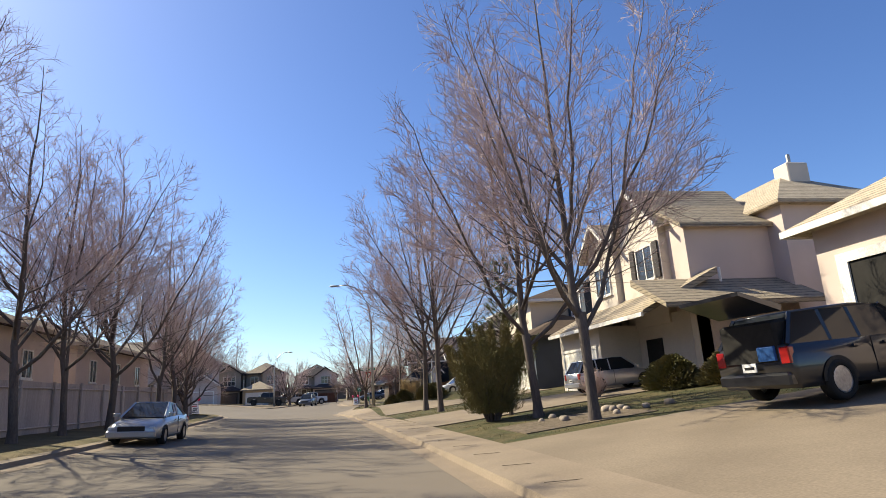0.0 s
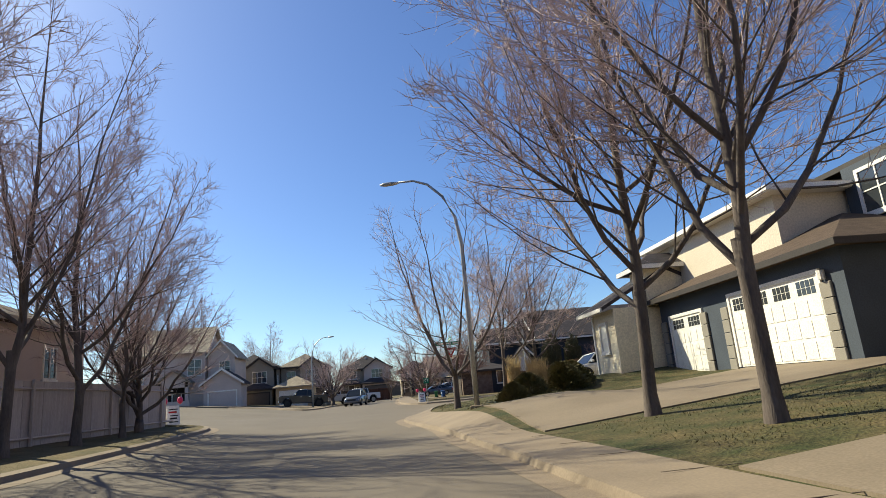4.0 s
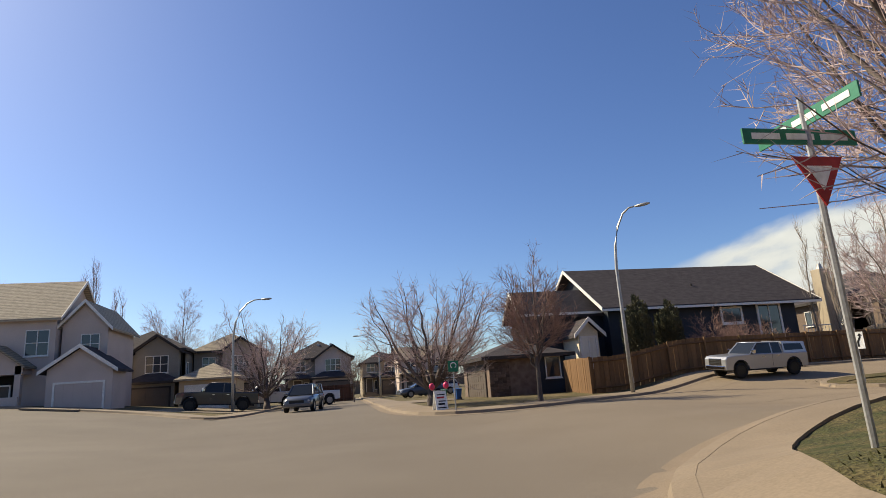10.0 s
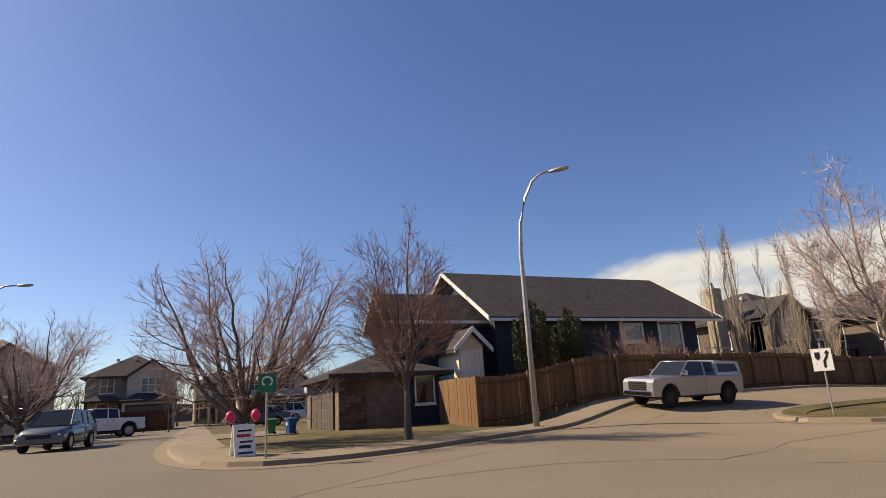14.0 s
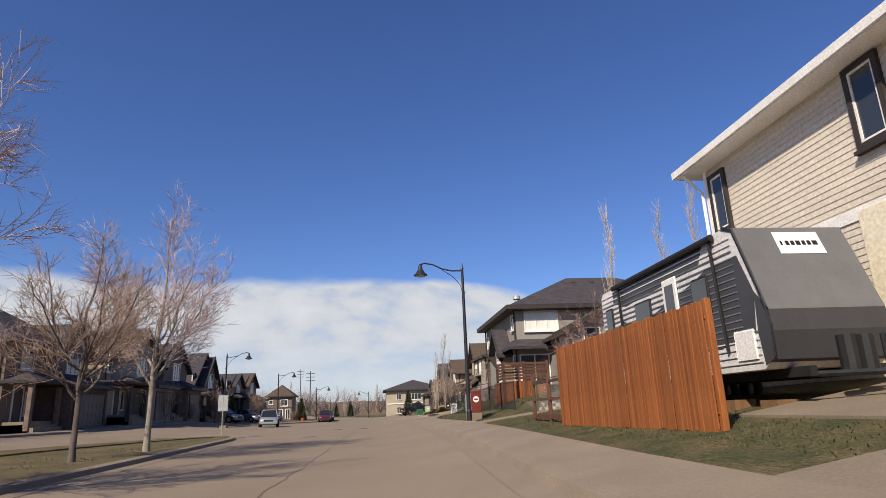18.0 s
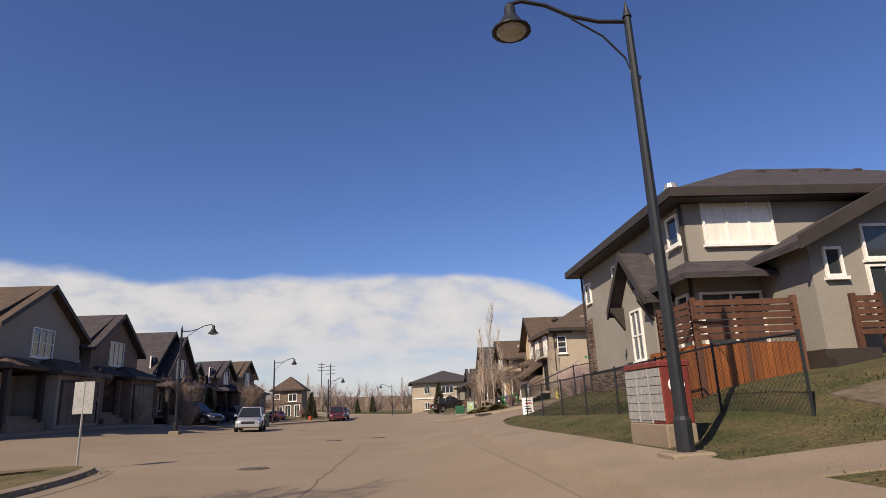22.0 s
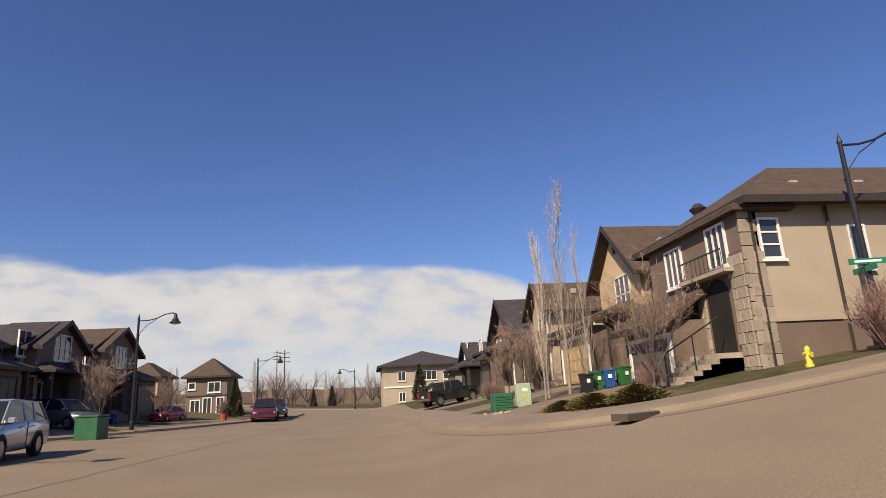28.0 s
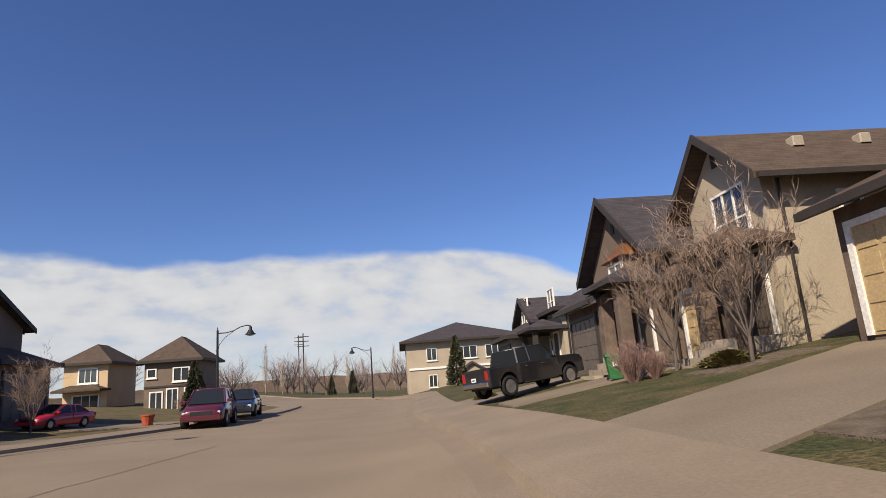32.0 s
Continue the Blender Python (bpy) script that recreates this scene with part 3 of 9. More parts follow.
def window(par, side, p, a, z, w, h, trim=None, cols=1, rows=1, glass=None, sill=True, wide=0.065):
    """A window centred at a along the wall, its sill at z."""
    trim = trim or TRIM_WHITE
    a0, a1, z1 = a - w / 2, a + w / 2, z + h
    fr = part("window", frame_ring(side, a0, a1, z, z1, p, wide), trim, par)
    for i in range(1, cols):
        c = a0 + w * i / cols
        part("mullion", face_box(Shape(), side, c - 0.03, c + 0.03, z, z1, p, -0.02, 0.055), trim, fr)
    for i in range(1, rows):
        c = z + h * i / rows
        part("glazing_bar", face_box(Shape(), side, a0, a1, c - 0.025, c + 0.025, p, -0.02, 0.05), trim, fr)
    part("pane", face_box(Shape(), side, a0, a1, z, z1, p, 0.004, 0.02), glass or WINDOW, fr)
    if sill:
        part("sill", face_box(Shape(), side, a0 - wide - 0.05, a1 + wide + 0.05, z - wide - 0.08, z - wide - 0.002, p, -0.02, 0.12), trim, fr)
    return fr


def garage_door(par, side, p, a0, a1, z0, z1, mat, trim, lites=False):
    rows = 4
    cols = max(2, round((a1 - a0) / 0.62))
    door = part("garage_door", face_box(Shape(), side, a0, a1, z0, z1, p, 0.0, 0.03), mat, par)
    rh, cw = (z1 - z0) / rows, (a1 - a0) / cols
    for r in range(rows - 1 if lites else rows):
        for c in range(cols):
            part("panel", face_box(Shape(), side, a0 + c * cw + 0.06, a0 + (c + 1) * cw - 0.06, z0 + r * rh + 0.07, z0 + (r + 1) * rh - 0.06, p, 0.03, 0.046), mat, door)
    if lites:
        n = 2 if a1 - a0 < 3 else 4
        for i in range(n):
            c = a0 + (a1 - a0) * (i + 0.5) / n
            w = (a1 - a0) / n * 0.36
            for k in range(4):
                for r in range(2):
                    part("door_pane", face_box(Shape(), side, c - w + 2 * w * k / 4 + 0.02, c - w + 2 * w * (k + 1) / 4 - 0.02, z1 - rh + 0.10 + r * (rh - 0.2) / 2, z1 - rh + 0.08 + (r + 1) * (rh - 0.2) / 2, p, 0.03, 0.04), WINDOW, door)
    t = Shape()
    face_box(t, side, a0 - 0.14, a0, z0, z1 + 0.14, p, -0.01, 0.08)
    face_box(t, side, a1, a1 + 0.14, z0, z1 + 0.14, p, -0.01, 0.08)
    face_box(t, side, a0, a1, z1, z1 + 0.14, p, -0.01, 0.08)
    part("door_trim", t, trim, door)
    return door


def entry_door(par, side, p, a, z, mat=None, w=0.95, h=2.05, trim=None):
    d = face_box(Shape(), side, a - w / 2, a + w / 2, z, z + h, p, 0.0, 0.04)
    for k in range(2):
        face_box(d, side, a - w * 0.34, a + w * 0.34, z + 0.2 + k * 0.95, z + 0.95 + k * 0.95, p, 0.04, 0.055)
    ob = part("door", d, mat or DOOR_BROWN, par)
    part("handle", face_box(Shape(), side, a + w * 0.36, a + w * 0.42, z + 0.95, z + 1.1, p, 0.04, 0.1), CHROME, ob)
    t = Shape()
    for q in ((a - w / 2 - 0.1, a - w / 2, z, z + h + 0.1), (a + w / 2, a + w / 2 + 0.1, z, z + h + 0.1), (a - w / 2, a + w / 2, z + h, z + h + 0.1)):
        face_box(t, side, *q, p, -0.01, 0.07)
    part("door_frame", t, trim or TRIM_WHITE, ob)


def hip_roof(x0, x1, y0, y1, z, pitch, over=0.5, t=0.16):
    """A hipped roof with its eaves' edge."""
    x0, x1, y0, y1 = x0 - over, x1 + over, y0 - over, y1 + over
    w, l = x1 - x0, y1 - y0
    h = min(w, l) / 2
    s = Shape()
    e = [(x0, y0, z), (x1, y0, z), (x1, y1, z), (x0, y1, z)]
    e2 = [(x, y, z + t) for x, y, _ in e]
    zr = z + t + h * pitch
    a, b = (((x0 + h, (y0 + y1) / 2, zr), (x1 - h, (y0 + y1) / 2, zr)) if w >= l else (((x0 + x1) / 2, y0 + h, zr), ((x0 + x1) / 2, y1 - h, zr)))
    s.poly(*reversed(e))
    for i in range(4):
        s.poly(e[i], e[(i + 1) % 4], e2[(i + 1) % 4], e2[i])
    if w >= l:
        s.poly(e2[0], e2[1], b, a).poly(e2[2], e2[3], a, b).poly(e2[1], e2[2], b).poly(e2[3], e2[0], a)
    else:
        s.poly(e2[1], e2[2], b, a).poly(e2[3], e2[0], a, b).poly(e2[0], e2[1], a).poly(e2[2], e2[3], b)
    return s, zr


def gable_roof(x0, x1, y0, y1, z, pitch, ridge="x", over=0.45, t=0.18):
    """Two slopes with thickness; ridge along x or y."""
    s = Shape()
    if ridge == "x":
        m, half = (y0 + y1) / 2, (y1 - y0) / 2
        zr = z + half * pitch
        prof = [(y0 - over, z - over * pitch), (m, zr), (y1 + over, z - over * pitch), (y1 + over, z - over * pitch + t), (m, zr + t * 1.15), (y0 - over, z - over * pitch + t)]
        s.slab(prof, "x", x0 - over, x1 + over)
    else:
        m, half = (x0 + x1) / 2, (x1 - x0) / 2
        zr = z + half * pitch
        prof = [(x0 - over, z - over * pitch), (m, zr), (x1 + over, z - over * pitch), (x1 + over, z - over * pitch + t), (m, zr + t * 1.15), (x0 - over, z - over * pitch + t)]
        s.slab(prof, "y", y0 - over, y1 + over)
    return s, zr


def gable_wall(x0, x1, y0, y1, z0, z, pitch, ridge="x"):
    """A block whose end walls rise to the ridge."""
    s = Shape()
    if ridge == "x":
        m = (y0 + y1) / 2
        s.slab([(y0, z0), (y1, z0), (y1, z), (m, z + (y1 - y0) / 2 * pitch), (y0, z)], "x", x0, x1)
    else:
        m = (x0 + x1) / 2
        s.slab([(x0, z0), (x1, z0), (x1, z), (m, z + (x1 - x0) / 2 * pitch), (x0, z)], "y", y0, y1)
    return s


def fascia(par, x0, x1, y0, y1, z, mat, over=0.5, h=0.2):
    """Gutter boards round the eaves."""
    a, b, c, d = x0 - over, x1 + over, y0 - over, y1 + over
    for e0, e1, f0, f1 in ((a - 0.06, a, c - 0.06, d + 0.06), (b, b + 0.06, c - 0.06, d + 0.06), (a, b, c - 0.06, c), (a, b, d, d + 0.06)):
        part("gutter", Shape().box(e0, e1, f0, f1, z - 0.02, z + h), mat, par)


def barge(par, x0, x1, y0, y1, z, pitch, ridge, mat, over=0.45, end=None, h=0.26):
    """Sloped boards along a gable's edges."""
    for e in ((0, 1) if end is None else (end,)):
        s = Shape()
        if ridge == "y":
            m, half = (x0 + x1) / 2, (x1 - x0) / 2
            yy = (y0 - over - 0.06, y0 - over) if e == 0 else (y1 + over, y1 + over + 0.06)
            prof = [(x0 - over - 0.05, z - over * pitch - 0.05), (m, z + half * pitch - 0.02), (x1 + over + 0.05, z - over * pitch - 0.05), (x1 + over + 0.05, z - over * pitch + h - 0.05), (m, z + half * pitch + h), (x0 - over - 0.05, z - over * pitch + h - 0.05)]
            s.slab(prof, "y", *yy)
        else:
            m, half = (y0 + y1) / 2, (y1 - y0) / 2
            xx = (x0 - over - 0.06, x0 - over) if e == 0 else (x1 + over, x1 + over + 0.06)
            prof = [(y0 - over - 0.05, z - over * pitch - 0.05), (m, z + half * pitch - 0.02), (y1 + over + 0.05, z - over * pitch - 0.05), (y1 + over + 0.05, z - over * pitch + h - 0.05), (m, z + half * pitch + h), (y0 - over - 0.05, z - over * pitch + h - 0.05)]
            s.slab(prof, "x", *xx)
        part("barge_board", s, mat, par)


def vents(par, spots, mat=None):
    for x, y, z in spots:
        part("roof_vent", Shape().box(x - 0.16, x + 0.16, y - 0.16, y + 0.16, z - 0.12, z + 0.16, 0.03), mat or STEEL, par)


def stones(par, side, p, a0, a1, z0, z1, mat, sh=0.16, seed=1, top=None):
    """Stacked stones, each a piece of its own, over a rough backing."""
    rnd = random.Random(seed)
    back = part("stone_backing", face_box(Shape(), side, a0, a1, z0, z1, p, 0.0, 0.03), STONE, par)
    kinds = []
    for k in range(6):
        w = (0.22, 0.3, 0.38, 0.46, 0.55, 0.34)[k]
        hh = sh - 0.015
        s = Shape()
        if side in "ns":
            s.box(0, w - 0.015, -0.01, 0.05 + 0.012 * (k % 3), 0, hh, 0.012)
        else:
            s.box(-0.01, 0.05 + 0.012 * (k % 3), 0, w - 0.015, 0, hh, 0.012)
        kinds.append((w, s.mesh("stone", mat)))
    z = z0
    sgn = 1 if side in "ne" else -1
    while z + sh <= z1 + 0.01:
        a = a0
        while a < a1 - 0.12:
            w, me = rnd.choice(kinds)
            if a + w > a1 + 0.05:
                w, me = kinds[0]
            ob = new("stone", me)
            ob.parent = back
            ob.matrix_basis = Matrix.Translation((a, p + sgn * 0.03, z) if side in "ns" else (p + sgn * 0.03, a, z)) @ Matrix.Diagonal((1, sgn, 1, 1) if side in "ns" else (sgn, 1, 1, 1))
            a += w
        z += sh
    return back


def siding(par, side, p, a0, a1, z0, z1, mat, step=0.16, top=None, lap=0.028):
    """Lap siding: each board a piece, leaning out at its foot. top(z) may give the board's far end."""
    z = z0
    while z < z1 - 0.02:
        h = min(step, z1 - z)
        e0, e1 = (a0, a1) if top is None else top(z)
        if e1 - e0 > 0.2:
            s = Shape()
            if side in "ns":
                k = 1 if side == "n" else -1
                s.slab([(p, z), (p + k * lap, z), (p + k * 0.006, z + h), (p, z + h)], "x", e0, e1)
            else:
                k = 1 if side == "e" else -1
                pr = [(p, z), (p + k * lap, z), (p + k * 0.006, z + h), (p, z + h)]
                s.loft([[(x, e0, zz) for x, zz in pr], [(x, e1, zz) for x, zz in pr]])
            part("siding_board", s, mat, par)
        z += step


def block(par, x0, x1, y0, y1, z0, z1, mat, name="wall"):
    return part(name, Shape().box(x0, x1, y0, y1, z0, z1), mat, par)


def row_house(x0, x1, yf, depth, zg, wall, accent, roofm, label, facing="n", eave=5.6, ridge="y", pitch=0.75, door=None, gar_left=True, trim=None, gable_frac=0.55, main_pitch=0.62, seed=0, hip=False, wtrim=None, stone=None, shed_porch=True):
    """A two-storey suburban house with an attached front garage. facing n: its front looks to +y; s: to -y."""
    rnd = random.Random(seed)
    trim = trim or TRIM_DARK
    wtrim = wtrim or TRIM_WHITE
    ob = thing("house", Matrix.Identity(4), label, "house", "street houses")
    k = 1 if facing == "n" else -1
    yb = yf - k * depth
    y0, y1 = sorted((yf, yb))
    w = x1 - x0
    ze = zg + eave
    block(ob, x0, x1, y0, y1, zg - 0.8, ze, wall)
    part("foundation", Shape().box(x0 - 0.02, x1 + 0.02, y0 - 0.02, y1 + 0.02, zg - 0.8, zg + 0.25), CONCRETE, ob)
    if hip:
        s, zr = hip_roof(x0, x1, y0, y1, ze, pitch * 0.8)
        part("roof", s, roofm, ob)
        fascia(ob, x0, x1, y0, y1, ze, trim)
    else:
        s, zr = gable_roof(x0, x1, y0, y1, ze, pitch * main_pitch, "x" if ridge == "x" else "y")
        if ridge == "x":
            part("gable", gable_wall(x0 + 0.02, x1 - 0.02, y0 + 0.02, y1 - 0.02, ze - 0.3, ze, pitch * main_pitch, "x"), wall, ob)
        else:
            part("gable", gable_wall(x0 + 0.02, x1 - 0.02, y0 + 0.02, y1 - 0.02, ze - 0.3, ze, pitch * main_pitch, "y"), accent, ob)
        part("roof", s, roofm, ob)
        barge(ob, x0, x1, y0, y1, ze, pitch * main_pitch, ridge, trim)
    # upper front bay with its own gable
    gx0, gx1 = (x0, x0 + w * gable_frac) if gar_left else (x1 - w * gable_frac, x1)
    yg = yf + k * 0.7
    by0, by1 = sorted((yg, yf - k * 2.0))
    zb = zg + 2.75
    part("front_bay", gable_wall(gx0, gx1, by0, by1, zb, ze, pitch, "y"), accent, ob)
    s, _ = gable_roof(gx0, gx1, by0, by1 if k > 0 else by1, ze, pitch, "y", 0.4)
    part("bay_roof", s, roofm, ob)
    barge(ob, gx0, gx1, by0, by1, ze, pitch, "y", trim, 0.4, 1 if k > 0 else 0)
    side = facing
    window(ob, side, yg, (gx0 + gx1) / 2, zb + 0.9, min(1.9, (gx1 - gx0) * 0.5), 1.45, wtrim, cols=3, rows=2)
    ox = (gx1 + x1) / 2 if gar_left else (x0 + gx0) / 2
    if abs(ox - (gx0 + gx1) / 2) > 1.5:
        window(ob, side, yf, ox, zb + 1.0, 1.2, 1.35, wtrim, cols=2, rows=2)
    # garage
    qx0, qx1 = (x0 - 0.05, x0 + w * 0.58) if gar_left else (x1 - w * 0.58, x1 + 0.05)
    yq = yf + k * 2.2
    q0, q1 = sorted((yf - k * 0.3, yq))
    block(ob, qx0, qx1, q0, q1, zg - 0.8, zg + 2.6, stone or accent, "garage_wall")
    s, _ = hip_roof(qx0, qx1, min(q0, q1), max(q0, q1) , zg + 2.6, 0.5, 0.4)
    part("garage_roof", s, roofm, ob)
    fascia(ob, qx0, qx1, q0, q1, zg + 2.6, trim, 0.4)
    garage_door(ob, side, yq, qx0 + 0.45, qx1 - 0.45, zg + 0.02, zg + 2.2, door or DOOR_BROWN, trim)
    # porch
    px0, px1 = (qx1 + 0.1, x1 - 0.1) if gar_left else (x0 + 0.1, qx0 - 0.1)
    if px1 - px0 > 1.2:
        pc = (px0 + px1) / 2
        entry_door(ob, side, yf, pc - 0.2, zg + 0.55, trim=wtrim)
        st = Shape()
        for i in range(3):
            a, b = sorted((yf, yf + k * (1.9 - i * 0.3)))
            st.box(px0 + 0.1, px1 - 0.1, a, b, zg - 0.5, zg + 0.18 * (i + 1))
        part("porch_steps", st, CONCRETE, ob)
        a, b = sorted((yf, yf + k * 1.7))
        part("porch_roof", hip_roof(px0, px1, a, b, zg + 2.75, 0.45, 0.25)[0], roofm, ob)
        for c in (px0 + 0.15, px1 - 0.15):
            yy = yf + k * 1.5
            part("porch_post", Shape().box(c - 0.14, c + 0.14, yy - 0.14, yy + 0.14, zg, zg + 2.75, 0.02), stone or trim, ob)
        window(ob, side, yf, pc + 0.9, zg + 1.0, 0.5, 1.3, wtrim)
    # sides
    for sd, p in (("w", x0), ("e", x1)):
        for i in range(2):
            yy = yf - k * (2.8 + 3.4 * i + rnd.random())
            window(ob, sd, p, yy, zg + (3.6 if i else 3.4), 0.7, 1.2, wtrim)
        window(ob, sd, p, yf - k * (depth * 0.6), zg + 1.2, 0.6, 0.9, wtrim)
    for cx in (x0 - 0.06, x1 + 0.06):
        part("downspout", Shape().tube([(cx, yf - k * 0.25, zg), (cx, yf - k * 0.25, ze)], 0.045, 6), trim, ob)
    if hip or ridge == "x":
        vents(ob, [(x0 + w * f, (y0 + y1) / 2 + k * 1.6, zr - 1.6 * (pitch * main_pitch if not hip else pitch * 0.8) + 0.2) for f in (0.3, 0.5, 0.7)])
    return ob


# ---- trees ----


def shoot(tw, p, q, r):
    """A thin twig that ends in a point."""
    d = (q - p).normalized()
    a = d.cross(Vector((0.31, 0.52, 0.8))).normalized() * r
    b = d.cross(a)
    n = len(tw.v)
    tw.v += [tuple(p + a), tuple(p - a * 0.5 + b * 0.87), tuple(p - a * 0.5 - b * 0.87), tuple(q)]
    tw.f += [(n, n + 1, n + 3), (n + 1, n + 2, n + 3), (n + 2, n, n + 3)]


def limb(s, p, way, length, r, rnd, depth, twigs, up=0.25, tip=0.35):
    """One limb; thin ones go to twigs."""
    pts, rad = [p], [r]
    d = way.copy()
    n = 5 if depth < 2 else 4 if depth < 3 else 2
    for i in range(n):
        d = (d + Vector((rnd.gauss(0, 0.10), rnd.gauss(0, 0.10), rnd.gauss(0, 0.06) + up * 0.14))).normalized()
        pts.append(pts[-1] + d * length / n)
        rad.append(r * (1 - (1 - tip) * (i + 1) / n))
    (s if depth < 3 else twigs).tube(pts, rad, (7, 6, 4, 3, 3)[min(depth, 4)], False)
    return pts, rad, d


def grow(s, twigs, p, way, length, r, rnd, depth, top, spread, kids, up, fine):
    pts, rad, d = limb(s, p, way, length, r, rnd, depth, twigs, up)
    if depth >= top:
        for _ in range(fine):
            f = rnd.uniform(0.15, 0.98)
            j = min(len(pts) - 2, int(f * (len(pts) - 1)))
            q = pts[j].lerp(pts[j + 1], f * (len(pts) - 1) - j)
            w = (d + Vector((rnd.gauss(0, 0.45), rnd.gauss(0, 0.45), rnd.gauss(0.1, 0.35)))).normalized()
            shoot(twigs, q, q + w * rnd.uniform(0.18, 0.48), 0.009)
        return
    n = kids[min(depth, len(kids) - 1)]
    for i in range(n):
        f = 0.22 + 0.78 * (i + rnd.random()) / n
        j = min(len(pts) - 2, int(f * (len(pts) - 1)))
        t = f * (len(pts) - 1) - j
        q = pts[j].lerp(pts[j + 1], min(1, t))
        rr = rad[j] * 0.52
        axis_ = d.cross(Vector((rnd.gauss(0, 1), rnd.gauss(0, 1), rnd.gauss(0, 1)))).normalized()
        a = radians(rnd.uniform(*spread))
        w = (Matrix.Rotation(a, 3, axis_) @ d).normalized()
        w = (w + Vector((0, 0, up))).normalized()
        grow(s, twigs, q, w, length * rnd.uniform(0.36, 0.62), max(rr, 0.0062), rnd, depth + 1, top, spread, kids, up, fine)


def tree_meshes(seed, height, fork, limbs, r, spread=(24, 52), kids=(0, 9, 6, 6), up=0.2, wide=0.5, bark=None, twig=None, leader=False, top=4, fine=3):
    """Trunk with limbs, and the crown of twigs, of a bare street tree."""
    rnd = random.Random(seed)
    s, tw = Shape(), Shape()
    lean = Vector((rnd.gauss(0, 0.03), rnd.gauss(0, 0.03), 1)).normalized()
    base = [Vector((0, 0, -0.3)), Vector((0, 0, 0.15)), lean * fork * 0.5, lean * fork]
    s.tube(base, [r * 1.5, r * 1.12, r * 0.95, r * 0.9], 9, False)
    ang = rnd.random() * 6.28
    for i in range(limbs):
        a = ang + 6.283 * i / limbs + rnd.gauss(0, 0.2)
        tilt = wide * rnd.uniform(0.65, 1.25)
        w = Vector((math.cos(a) * tilt, math.sin(a) * tilt, 1)).normalized()
        q = lean * (fork * (0.82 + 0.18 * rnd.random()))
        grow(s, tw, q, w, (height - fork) * rnd.uniform(0.62, 0.85), r * 0.55, rnd, 1, top, spread, kids, up, fine)
    if leader:
        grow(s, tw, lean * fork, lean, (height - fork) * 0.74, r * 0.75, rnd, 1, top, spread, (0, 12) + tuple(kids[2:]), up, fine)
    return s.mesh("trunk", bark or BARK, True), tw.mesh("crown", twig or TWIG)


def bough(p, way, length, r0, r1, segs, rnd, lift, sway=0.07):
    """A limb that bends upwards: its points and radii."""
    pts, rad, d = [p], [r0], way.normalized()
    for i in range(segs):
        d = (d + Vector((rnd.gauss(0, sway), rnd.gauss(0, sway), lift / segs + rnd.gauss(0, sway * 0.5)))).normalized()
        pts.append(pts[-1] + d * length / segs)
        rad.append(r0 + (r1 - r0) * (i + 1) / segs)
    return pts, rad


def along(pts, f):
    u = f * (len(pts) - 1)
    j = min(len(pts) - 2, int(u))
    return pts[j].lerp(pts[j + 1], u - j), (pts[j + 1] - pts[j]).normalized(), j


def side_way(d, angle, rnd, out=None):
    """A direction that leaves d by an angle, rather outwards than in."""
    q = d.cross(Vector((rnd.gauss(0, 1), rnd.gauss(0, 1), rnd.gauss(0, 1)))).normalized()
    w = Matrix.Rotation(angle, 3, q) @ d
    if out is not None and w.dot(out) < -0.15:
        w = Matrix.Rotation(-angle, 3, q) @ d
    return w


